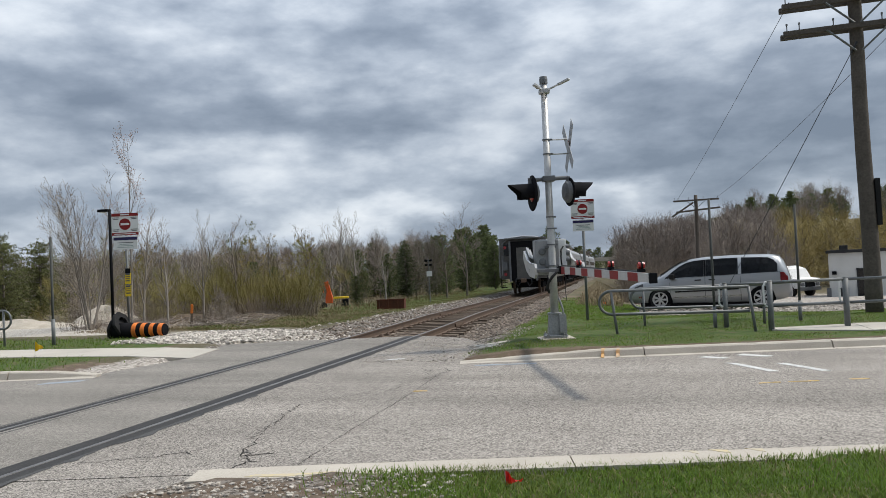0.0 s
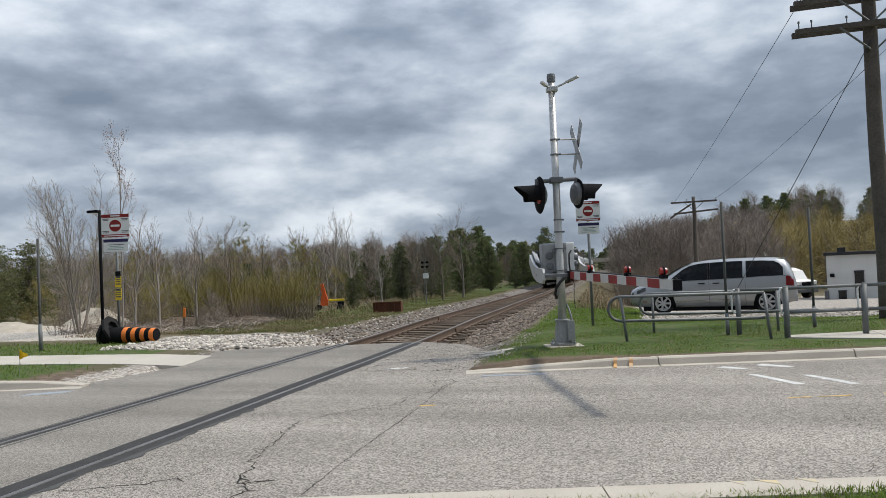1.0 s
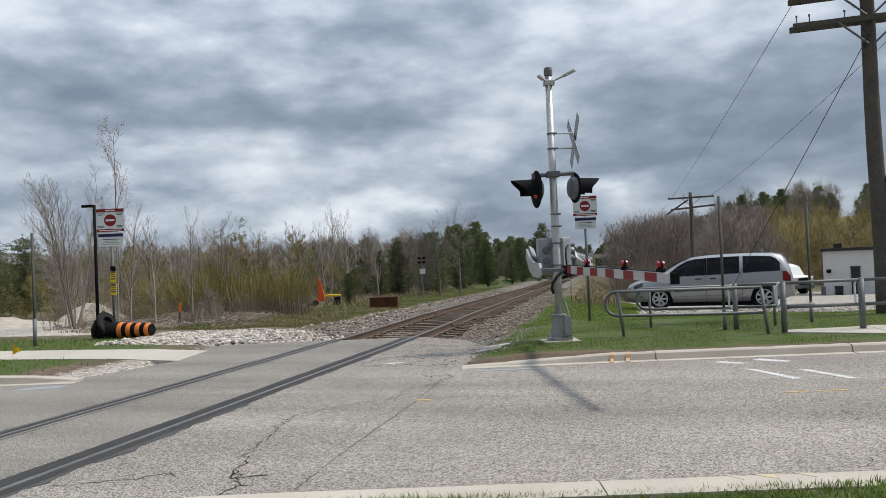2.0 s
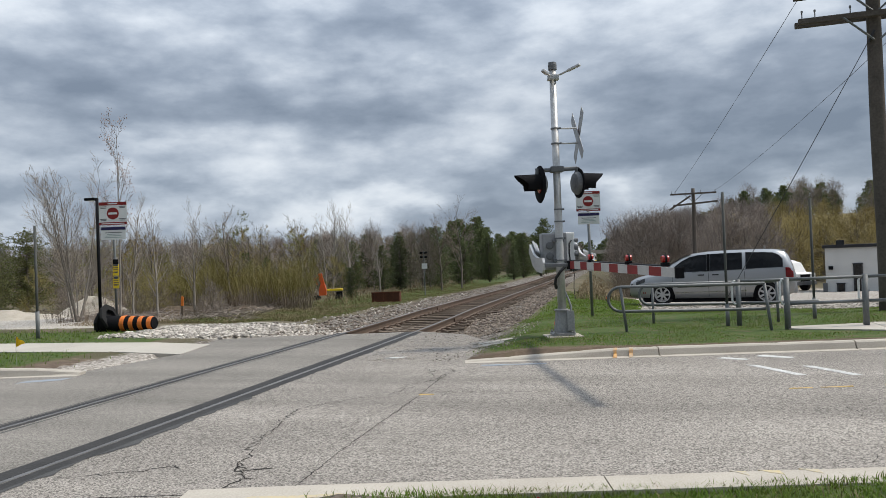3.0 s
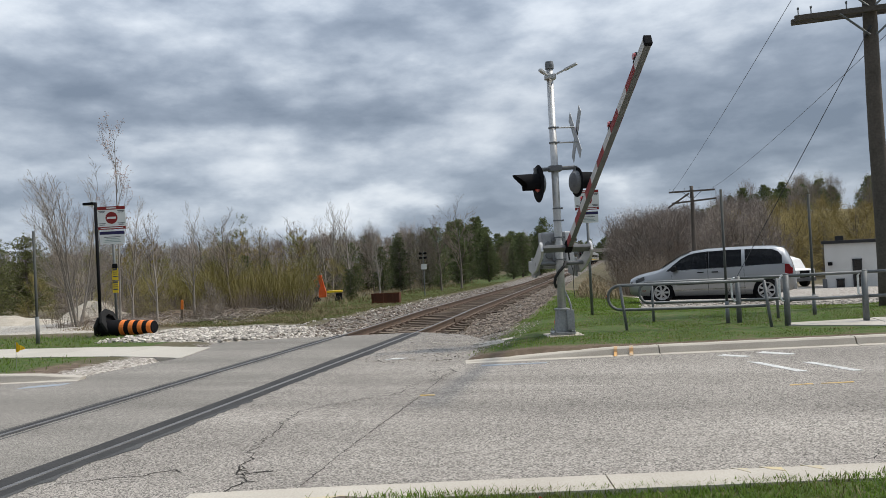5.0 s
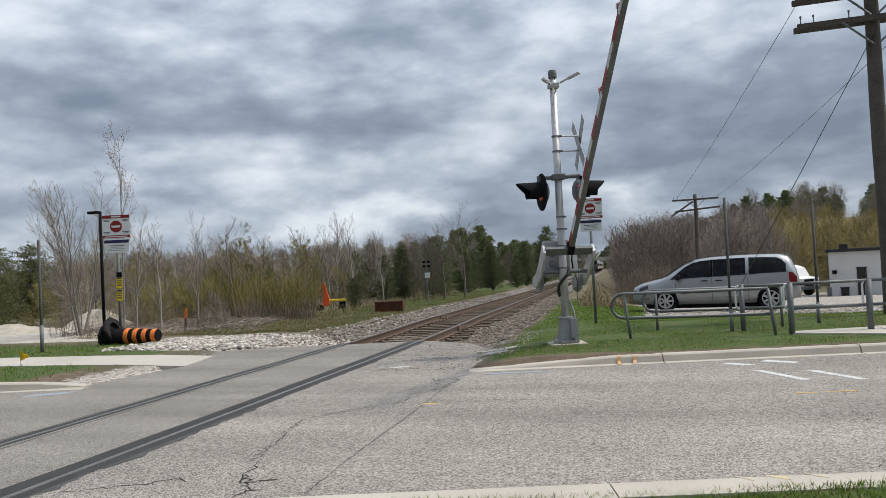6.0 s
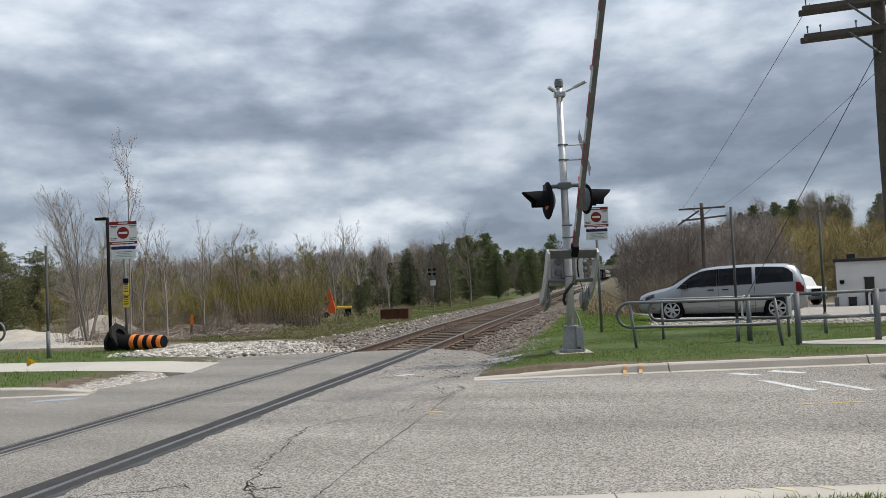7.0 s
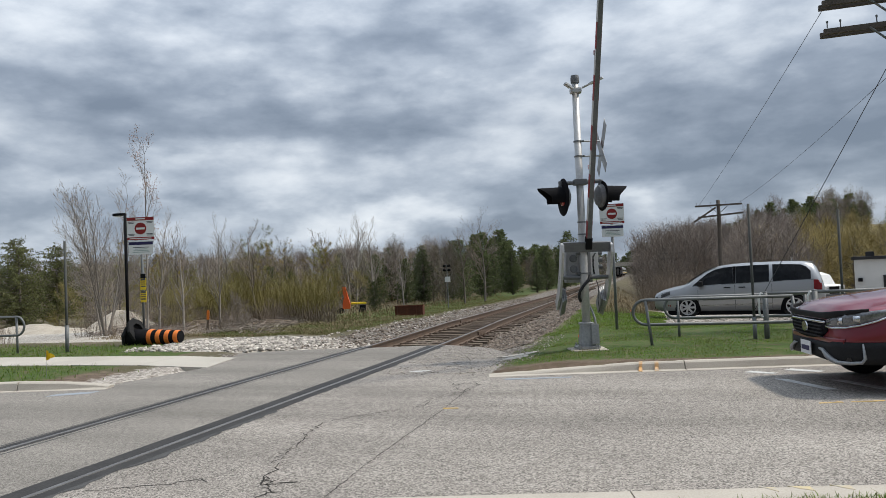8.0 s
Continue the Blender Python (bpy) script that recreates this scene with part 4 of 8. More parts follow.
def make_mast():
    t = thing("crossing_signal", pose(*MAST, rz=AXLE), "grey metal railway crossing signal mast with red lamps", "crossing signal")
    bm = B()
    lathe(bm, [(0.074, 0.40), (0.072, 1.3), (0.069, 1.32), (0.066, 2.2), (0.064, 2.22), (0.058, 4.62)], 20)
    part("pole", bm, M_ALU, t, "brushed aluminium pole", smooth=True)
    bm = B()
    lathe(bm, [(0.074, 4.58), (0.076, 4.66), (0.066, 4.71), (0.0, 4.72)], 20)
    part("cap", bm, M_CASE, t)
    for z, r in ((1.28, 0.084), (1.66, 0.082), (1.95, 0.078), (2.16, 0.074), (2.83, 0.085), (3.3, 0.074), (3.56, 0.074)):
        bm = B()
        lathe(bm, [(r - 0.022, z - 0.012), (r, z - 0.012), (r, z + 0.012), (r - 0.022, z + 0.012)], 18)
        box(bm, (r + 0.012, -0.02, z), (0.035, 0.035, 0.03), 0.005)
        part("clamp_band", bm, M_CASE, t)
    # flared foot with its access door
    bm = B()
    ring = lambda a, b, z: [(x * a, y * b, z) for x, y in ((-1, -0.6), (-0.6, -1), (0.6, -1), (1, -0.6), (1, 0.6), (0.6, 1), (-0.6, 1), (-1, 0.6))]  # noqa: E731
    loft(bm, [ring(0.205, 0.19, 0.0), ring(0.205, 0.19, 0.035), ring(0.138, 0.135, 0.045), ring(0.105, 0.105, 0.40), ring(0.125, 0.12, 0.405), ring(0.125, 0.12, 0.43), ring(0.10, 0.10, 0.44)])
    part("foot", bm, M_GALV, t)
    for a in range(4):
        bm = B()
        x, y = 0.16 * (1 if a in (0, 3) else -1), 0.15 * (1 if a < 2 else -1)
        rod(bm, (x, y, -0.03), (x, y, 0.09), 0.016, n=6)
        rod(bm, (x, y, 0.03), (x, y, 0.055), 0.032, n=6)
        part("anchor_bolt", bm, M_GALV, t)
    bm = B()
    box(bm, (0, 0, -0.06), (0.62, 0.56, 0.1), 0.02)
    part("concrete_pad", bm, M_CONCRETE, t)
    bm = B()
    box(bm, (0.115, -0.10, 0.24), (0.13, 0.13, 0.34), 0.012, Matrix.Rotation(radians(-4.5), 3, "X"))
    part("access_door", bm, M_GALV, t)
    # top lamps on a clamp
    bm = B()
    box(bm, (0, -0.02, 4.44), (0.19, 0.15, 0.09), 0.02)
    part("bracket", bm, M_ALU, t)
    for p, q, s in (((-0.06, -0.08, 4.46), (-0.2, -0.16, 4.54), (0.17, 0.12, 0.07)), ((0.1, -0.1, 4.47), (0.36, -0.3, 4.56), (0.1, 0.1, 0.06))):
        bm = B()
        rod(bm, p, q, 0.018, n=8)
        d = (Vector(q) - Vector(p)).normalized()
        box(bm, Vector(q) - d * 0.06, (0.07, 0.035, 0.24) if q[0] > 0 else (0.07, 0.045, 0.13), 0.01, d.to_track_quat("Z", "Y").to_matrix())
        part("area_lamp", bm, M_ALU, t, "small square lamp head")
    # crossbuck seen edge on, on two arms
    for z in (3.3, 3.56):
        bm = B()
        rod(bm, (0.05, 0, z), (0.38, 0.02, z), 0.014, n=8)
        part("arm", bm, M_ALU, t)
    for s in (-1, 1):
        bm = B()
        box(bm, (0.40 + 0.012 * s, 0.02, 3.43), (0.006, 0.2, 1.08), 0.002, Matrix.Rotation(radians(44 * s), 3, "X"))
        part("crossbuck_blade", bm, M_GALV, t, "grey metal back of a sign blade")
        bm = B()
        box(bm, (0.405 + 0.012 * s, 0.02, 3.43), (0.003, 0.15, 1.04), 0.0, Matrix.Rotation(radians(44 * s), 3, "X"))
        part("blade_stripe", bm, M_RED, t)
    # lamp cross arm
    bm = B()
    rod(bm, (-0.34, 0, 2.84), (0.36, 0, 2.86), 0.036, n=12)
    box(bm, (0, -0.02, 2.85), (0.22, 0.2, 0.10), 0.02)
    for x in (-0.33, 0.36):
        rod(bm, (x, 0, 2.88), (x, 0, 2.70), 0.04, n=12)
    part("cross_arm", bm, M_CASE, t)
    for x, face in ((-0.29, -1), (0.36, 1)):
        head = part("lamp_head", lamp_case(), M_CASE, t, "round grey flasher lamp housing")
        # a quarter turn brings the lamp's own front to the traffic it warns
        head.matrix_basis = pose(x, -0.03, 2.60, 90, 0, -82 if face < 0 else 102)
        for name, make, material in (("target_disc", lambda: lamp_disc(0.325 if face < 0 else 0.26), M_BLACK), ("lens", lamp_lens, M_LENS), ("visor", lamp_visor, M_BLACK)):
            part(name, make(), material, head, smooth=name != "visor")
    # gate drive box behind the pole, with hose and conduit
    bm = B()
    box(bm, (-0.06, 0.22, 1.44), (0.46, 0.30, 0.64), 0.035)
    case = part("drive_box", bm, M_BOX, t, "pale grey steel drive housing")
    bm = B()
    box(bm, (-0.15, 0.055, 1.44), (0.25, 0.035, 0.60), 0.015)
    part("door", bm, M_BOX, case)
    for z in (1.36, 1.54):
        bm = B()
        lathe(bm, [(0.066, 0.0), (0.066, 0.018), (0.05, 0.026), (0.0, 0.028)], 20, Matrix.Translation((-0.17, 0.036, z)) @ Matrix.Rotation(radians(90), 4, "X"))
        part("cover", bm, M_CASE, case)
    bm = B()
    box(bm, (0.20, 0.20, 1.47), (0.17, 0.26, 0.58), 0.03)
    part("gear_cover", bm, M_WHITE, case, "white painted gear cover")
    for z, r in ((1.62, 0.035), (1.50, 0.05), (1.38, 0.04)):
        bm = B()
        rod(bm, (0.27, 0.10, z), (0.34, 0.10, z), r, n=14)
        part("gear_boss", bm, M_CASE, case)
    bm = B()
    pipe(bm, [(0.22, 0.05, 1.62), (0.17, 0.0, 1.56), (0.16, -0.02, 1.40), (0.18, 0.02, 1.26)], 0.014, 6)
    part("cable", bm, M_CABLE, case)
    for z in (1.28, 1.62):
        bm = B()
        box(bm, (-0.02, 0.03, z), (0.20, 0.14, 0.05), 0.008)
        part("box_bracket", bm, M_CASE, t)
    bm = B()
    pipe(bm, [(0.10, -0.02, 1.24), (0.06, -0.08, 1.16), (-0.03, -0.11, 1.08), (-0.10, -0.10, 0.98), (-0.115, -0.06, 0.88), (-0.08, 0.0, 0.80)], 0.026, 10)
    part("hose", bm, M_CABLE, t)
    bm = B()
    pipe(bm, [(0.06, 0.02, 0.74), (0.11, -0.02, 0.62), (0.14, -0.05, 0.50), (0.15, -0.06, 0.40)], 0.018, 8)
    part("conduit", bm, M_GALV, t)
    bm = B()
    pipe(bm, [(0.16, -0.2, 1.18), (0.19, -0.22, 1.05), (0.18, -0.2, 0.8), (0.20, -0.18, 0.62)], 0.006, 6)
    part("wire", bm, M_CABLE, t)
    return t


def lamp_case():
    bm = B()
    return lathe(bm, [(0.0, -0.11), (0.10, -0.10), (0.17, -0.07), (0.20, -0.02), (0.20, 0.0)], 24)


def lamp_disc(r):
    bm = B()
    return lathe(bm, [(0.0, 0.004), (r - 0.01, 0.004), (r, 0.010), (r - 0.005, 0.018), (0.16, 0.022), (0.0, 0.022)], 36)


def lamp_lens():
    bm = B()
    return lathe(bm, [(0.155, 0.022), (0.15, 0.035), (0.10, 0.055), (0.0, 0.065)], 28)


def lamp_visor():
    """A hood open below, longer on top."""
    bm = B()
    inner, outer = [], []
    for k in range(25):
        a = radians(-35 + 250 * k / 24)
        up = math.sin(a)
        ln = 0.24 + 0.20 * max(0, up)
        x, y = math.cos(a), math.sin(a)
        outer.append([(0.178 * x, 0.178 * y, 0.02), (0.172 * x, 0.172 * y - 0.02 * ln, 0.02 + ln), (0.164 * x, 0.164 * y - 0.02 * ln, 0.02 + ln), (0.168 * x, 0.168 * y, 0.02)])
    return loft(bm, outer)


GATE_LENGTH = 5.40


def make_gate():
    """The arm with its counterweights; turns on the drive's axle."""
    g = thing("crossing_gate", pose(*MAST, rz=AXLE), "red and white striped crossing gate arm with counterweights", "crossing gate")
    bm = B()
    rod(bm, (-0.42, 0, 0), (0.45, 0, 0), 0.035, n=12)
    part("axle", bm, M_CASE, g)
    for x in (-0.40, 0.43):
        bm = B()
        prof = [(-0.61, 0.05), (-0.57, 0.12), (-0.05, 0.13), (0.28, 0.19), (0.60, 0.36), (0.70, 0.22), (0.36, -0.02), (0.0, -0.11), (-0.5, -0.13), (-0.61, -0.07)]
        lo = [bm.verts.new((x - 0.02, y, z)) for y, z in prof]
        hi = [bm.verts.new((x + 0.02, y, z)) for y, z in prof]
        bm.faces.new(lo)
        bm.faces.new(hi[::-1])
        for i in range(len(prof)):
            bm.faces.new((lo[i], hi[i], hi[(i + 1) % len(prof)], lo[(i + 1) % len(prof)]))
        part("side_arm", bm, M_ALU, g, "bent aluminium side arm")
        bm = B()
        for k in range(3):
            box(bm, (x + (0.045 + 0.032 * k) * (1 if x < 0 else -1), 0.52, 0.18), (0.028, 0.40, 0.34 - 0.05 * k), 0.01, Matrix.Rotation(radians(28), 3, "X"))
        part("counterweight", bm, M_GALV, g)
    bm = B()
    box(bm, (0.015, -0.55, 0.0), (0.80, 0.17, 0.055), 0.008)
    part("cross_bar", bm, M_CASE, g)
    bm = B()
    box(bm, (0.045, -0.62, 0.0), (0.11, 0.20, 0.14), 0.012)
    part("arm_clamp", bm, M_BLACK, g)
    bm = B()
    loft(bm, [[(0.045 + sx * 0.036, -y, sz * h) for sx, sz in ((-1, -1), (1, -1), (1, 1), (-1, 1))] for y, h in ((0.62, 0.061), (GATE_LENGTH, 0.047))])
    part("arm_beam", bm, M_GALV_OLD, g, "grey aluminium beam")
    arm0, n = 0.62, 12
    step = (GATE_LENGTH - arm0) / n
    for k in range(n):
        bm = B()
        a, b = arm0 + k * step, arm0 + (k + 1) * step
        ha, hb = 0.062 - 0.014 * k / n, 0.062 - 0.014 * (k + 1) / n
        for s in (-1, 1):
            lo, hi = sorted((0.045 + s * 0.0365, 0.045 + s * 0.040))
            loft(bm, [[(x, -y, sz * h) for x, sz in ((lo, -1), (hi, -1), (hi, 1), (lo, 1))] for y, h in ((a + 0.001, ha), (b - 0.001, hb))])
        part("stripe", bm, M_RED if k % 2 == 0 else M_GATEWHITE, g)
    bm = B()
    box(bm, (0.045, -GATE_LENGTH - 0.02, 0), (0.085, 0.05, 0.115), 0.008)
    part("end_cap", bm, M_BLACK, g)
    bm = B()
    pipe(bm, [(0.045, -0.7, 0.075), (0.045, -3.0, 0.068), (0.045, -4.95, 0.062)], 0.010, 6)
    part("lamp_cable", bm, M_CABLE, g)
    for y in (1.9, 3.74, 5.02):
        lamp = part("gate_lamp", box(B(), (0.045, -y, 0.075), (0.07, 0.10, 0.04), 0.008), M_BLACK, g)
        bm = B()
        for s in (-1, 1):
            rod(bm, (0.045 + s * 0.008, -y, 0.135), (0.045 + s * 0.038, -y, 0.135), 0.042, 0.036, n=18)
        part("lens", bm, M_LENS, lamp)
        bm = B()
        rod(bm, (0.035, -y, 0.135), (0.055, -y, 0.135), 0.048, n=18)
        rod(bm, (0.045, -y, 0.08), (0.045, -y, 0.12), 0.02, n=8)
        part("housing", bm, M_BLACK, lamp)
    return g


mast = make_mast()
gate = make_gate()


# ---- barriers of bent tube ----
def arc(cx, cz, r, a0, a1, n=9):
    return [(cx + r * math.cos(radians(a0 + (a1 - a0) * k / n)), cz + r * math.sin(radians(a0 + (a1 - a0) * k / n))) for k in range(n + 1)]


def barrier(p0, p1, hi, lo, loop0, loop1, posts, thick=0.0, splay=0.0, label="grey galvanised tube barrier rail beside the footpath"):
    """Two rails between p0 and p1, joined by a half round at an end that has a loop; posts at distances along."""
    d = Vector((p1[0] - p0[0], p1[1] - p0[1], 0))
    ln = d.length
    ang = math.degrees(math.atan2(d.y, d.x))
    z0 = float(ground_z(*p0))
    t = thing("barrier", pose(p0[0], p0[1], z0, 0, 0, ang), label, "barrier", "barriers by the footpath")
    r = (hi - lo) / 2
    pts = [(ln, hi), (0, hi)] if not loop1 else [(x, z) for x, z in arc(ln, (hi + lo) / 2, r, -90, 90)] + [(0, hi)]
    if loop0:
        pts += arc(0, (hi + lo) / 2, r, 90, 270) + [(ln, lo)]
        bm = B()
        pipe(bm, [(x, 0, z) for x, z in pts], 0.027, 10)
        part("bent_rail", bm, M_GALV_OLD, t, smooth=True)
    else:
        for z in (hi, lo):
            bm = B()
            pipe(bm, [(0, 0, z), (ln, 0, z)], 0.026, 10)
            part("rail", bm, M_GALV_OLD, t, smooth=True)
    for k, x in enumerate(posts):
        bm = B()
        if thick:
            rod(bm, (x, 0, -0.15), (x, 0, hi + 0.02), thick, n=14)
            lathe(bm, [(thick, hi + 0.02), (thick * 0.8, hi + 0.035), (0, hi + 0.04)], 14, Matrix.Translation((x, 0, 0)))
        else:
            rod(bm, (x + splay, -0.02, -0.15), (x, 0, hi), 0.026, n=10)
        part("post", bm, M_GALV_OLD, t, smooth=True)
        if thick:
            bm = B()
            pipe(bm, [(x - 0.02, 0, hi), (x - 0.07, 0, hi + 0.01), (x - 0.11, 0, hi - 0.06), (x - 0.11, 0, lo + 0.06), (x - 0.07, 0, lo - 0.01), (x - 0.02, 0, lo)], 0.018, 8)
            part("keeper_loop", bm, M_WHITE, t, "pale bent keeper on the post")
    return t


barrier((5.18, -2.82), (7.55, -2.82), 0.79, 0.36, True, False, (0.0, 2.36), splay=0.1, label="grey galvanised tube barrier with a rounded end in grass")
barrier((5.70, -1.30), (8.00, -1.35), 0.76, 0.36, True, False, (0.05, 2.28))
barrier((7.23, -1.95), (8.6, -1.7), 0.80, 0.40, False, False, (0.0,), thick=0.045)
barrier((7.90, -2.72), (9.20, -2.35), 0.84, 0.43, False, False, (0.0, 1.345), thick=0.050, label="grey galvanised tube barrier with stout round posts")
barrier((9.26, -2.33), (11.8, -1.75), 0.84, 0.43, False, False, (2.5,), thick=0.050, label="grey galvanised tube barrier with stout round posts")
barrier((-9.15, -2.2), (-13.0, -2.3), 0.86, 0.42, True, False, (0.0, 2.4), label="grey galvanised tube barrier with a rounded end")


# ---- signs and posts ----
def post_sign(x, y, tilt, high, wide, tags):
    """No-trespassing panel over a smaller white panel, on one tube."""
    z = float(ground_z(x, y))
    t = thing("warning_sign", pose(x, y, z, 0, 0, tilt), "white and red no-entry warning sign on a grey post", "sign", "warning signs")
    bm = B()
    rod(bm, (0, 0, -0.2), (0, 0, high - 0.05), 0.032, n=12)
    part("post", bm, M_GALV_OLD, t, smooth=True)
    h = wide * 0.82
    z0 = high - h
    bm = B()
    box(bm, (0, -0.042, z0 + h / 2), (wide, 0.006, h), 0.002)
    panel = part("panel", bm, M_WHITE, t)
    for name, zc, hh, material in (("top_band", z0 + h * 0.93, h * 0.14, M_RED), ("bottom_band", z0 + h * 0.06, h * 0.12, M_RED)):
        bm = B()
        box(bm, (0, -0.047, zc), (wide - 0.008, 0.004, hh), 0)
        part(name, bm, material, panel)
    bm = B()
    rod(bm, (0, -0.045, z0 + h * 0.50), (0, -0.051, z0 + h * 0.50), h * 0.26, n=32)
    part("no_entry_disc", bm, M_RED, panel)
    bm = B()
    box(bm, (0, -0.053, z0 + h * 0.50), (h * 0.38, 0.004, h * 0.09), 0)
    part("bar", bm, M_WHITE, panel)
    for sx in (-1, 1):
        for k, zz in enumerate((0.80, 0.74, 0.26, 0.20)):
            bm = B()
            box(bm, (sx * wide * 0.34, -0.047, z0 + h * zz), (wide * (0.24 - 0.05 * (k % 2)), 0.003, h * 0.03), 0)
            part("text_bar", bm, M_INK, panel)
    bm = B()
    box(bm, (0, -0.047, z0 + h * 0.93), (wide * 0.34, 0.0055, h * 0.05), 0)
    part("text_bar", bm, M_WHITE, panel)
    bm = B()
    box(bm, (0, -0.047, z0 + h * 0.06), (wide * 0.8, 0.0055, h * 0.035), 0)
    part("text_bar", bm, M_WHITE, panel)
    # lower panel
    w2, h2 = wide * 0.88, wide * 0.50
    z1 = z0 - h2 - 0.02
    bm = B()
    box(bm, (0, -0.042, z1 + h2 / 2), (w2, 0.006, h2), 0.002)
    low = part("lower_panel", bm, M_WHITE, t)
    bm = B()
    box(bm, (0, -0.047, z1 + h2 * 0.80), (w2, 0.004, h2 * 0.22), 0)
    part("dark_band", bm, M_NAVY, low)
    for k in range(4):
        bm = B()
        box(bm, (0, -0.047, z1 + h2 * (0.16 + 0.115 * k)), (w2 * (0.7, 0.62, 0.5, 0.66)[k], 0.003, h2 * 0.045), 0)
        part("text_bar", bm, M_GREEN_INK if k < 3 else M_INK, low)
    if tags:
        for k, zz in enumerate((1.52, 1.20)):
            bm = B()
            box(bm, (0.03, -0.045, zz), (0.15, 0.012, 0.29), 0.006, Matrix.Rotation(radians(2), 3, "Y"))
            tag = part("yellow_tag", bm, M_YELLOW, t, "yellow utility marker tag")
            for q, hh in ((0.115, 0.05), (0.05, 0.02), (0.0, 0.02), (-0.06, 0.03)):
                bm = B()
                box(bm, (0.03, -0.053, zz + q), (0.12, 0.003, hh), 0)
                part("text_bar", bm, M_INK, tag)
        bm = B()
        box(bm, (0.03, -0.045, 1.72), (0.13, 0.012, 0.12), 0.004)
        part("black_tag", bm, M_BLACK, t)
    return t


post_sign(4.47, 0.70, 12, 2.80, 0.54, False)
post_sign(-7.2, -0.17, 15, 3.22, 0.70, True)


def plain_post(x, y, high, r, label, sleeve=False, tilt=0.0):
    t = thing("sign_post", pose(x, y, float(ground_z(x, y)), 0, tilt, 0), label, "post")
    bm = B()
    rod(bm, (0, 0, -0.2), (0, 0, high), r, n=10)
    part("tube", bm, M_POST, t, smooth=True)
    bm = B()
    rod(bm, (0, 0, -0.1), (0, 0, 0.62 if sleeve else 0.4), r * 1.45, n=10)
    part("sleeve", bm, M_GALV_OLD, t, smooth=True)
    return t


plain_post(7.03, -1.98, 2.42, 0.024, "slim grey steel post standing in the grass")
plain_post(8.72, -0.79, 2.30, 0.024, "slim grey steel post by the gravel lot")
plain_post(-7.85, -2.05, 2.58, 0.030, "slim grey steel post with a thicker sleeve", True)


def lamp_pole():
    t = thing("lamp_pole", pose(-8.02, 0.25, float(ground_z(-8.02, 0.25))), "slim black pole with a small flat lamp on top", "lamp pole")
    bm = B()
    rod(bm, (0, 0, -0.2), (0, 0, 3.4), 0.042, 0.038, n=12)
    part("pole", bm, M_BLACK, t, smooth=True)
    bm = B()
    box(bm, (-0.17, 0, 3.38), (0.32, 0.16, 0.07), 0.015)
    part("lamp_head", bm, M_BLACK, t)
    bm = B()
    box(bm, (-0.19, 0, 3.34), (0.22, 0.11, 0.012), 0.003)
    part("diffuser", bm, M_WHITE, t)
    return t


lamp_pole()


def traffic_drum():
    """A knocked-over drum: tapered body with bands, and its heavy ring foot."""
    t = thing("traffic_drum", pose(-6.80, -0.45, 0.235, 0, 90, 2), "knocked-over black and orange striped traffic drum on stones", "traffic drum")
    bm = B()
    lathe(bm, [(0.20, -0.62), (0.215, -0.55), (0.20, -0.35), (0.195, 0.0)], 28)
    part("body", bm, M_BLACK, t, smooth=True)
    z, r = 0.0, 0.195
    for k in range(7):
        bm = B()
        r2 = r - 0.006
        lathe(bm, [(r, z), (r, z + 0.105), (r2, z + 0.12)], 28)
        part("band", bm, M_ORANGE if k % 2 == 0 else M_BLACK, t, smooth=False)
        z, r = z + 0.12, r2
    bm = B()
    lathe(bm, [(r, z), (r * 0.9, z + 0.02), (0.0, z + 0.03)], 28)
    part("top", bm, M_BLACK, t)
    for tilt, off, big in ((14, -0.60, 0.30), (-20, -0.40, 0.33)):
        ringm = Matrix.Translation((-0.06 if tilt > 0 else -0.16, 0.02, off)) @ Matrix.Rotation(radians(tilt), 4, "Y")
        bm = B()
        lathe(bm, [(0.19, -0.04), (big, -0.035), (big + 0.015, 0.0), (big, 0.04), (0.19, 0.05), (0.19, -0.04)], 8, ringm)
        part("ring_foot", bm, M_TYRE, t, "heavy rubber ring foot")
    return t


drum = traffic_drum()


def marker_flag(x, y, high, material, label, lean=0.0, size=0.11):
    t = thing("marker_flag", pose(x, y, float(ground_z(x, y)), 0, lean, -10), label, "marker flag", "survey flags")
    bm = B()
    rod(bm, (0, 0, -0.05), (0, 0, high), 0.003, n=5)
    part("wire", bm, M_GALV, t)
    bm = B()
    n = 6
    lo = [bm.verts.new((size * k / n, 0.02 * math.sin(k * 1.3), high - size * 0.85 + 0.01 * k)) for k in range(n + 1)]
    hi = [bm.verts.new((size * k / n * 0.85, 0.02 * math.sin(k * 1.3 + 0.4), high - 0.012 * k)) for k in range(n + 1)]
    for k in range(n):
        bm.faces.new((lo[k], lo[k + 1], hi[k + 1], hi[k]))
    bmesh.ops.solidify(bm, geom=list(bm.faces), thickness=0.002)
    part("flag", bm, material, t)
    return t


marker_flag(-4.45, -6.2, 0.46, M_YELLOW, "small yellow survey flag on a wire", size=0.2)
marker_flag(4.87, -12.1, 0.10, M_RED_FLAG, "small red survey flag in the near grass", size=0.12)
for x, y, h in ((3.95, -2.4, 0.17), (4.1, -1.2, 0.14), (4.6, 5.0, 0.4), (5.6, 4.2, 0.5)):
    marker_flag(x, y, h, M_ORANGE if h < 0.45 else M_RED, "small orange survey marker in the grass", size=0.08)
marker_flag(7.45, -11.0, 0.32, M_ORANGE, "thin orange survey marker at the kerb", lean=28, size=0.07)


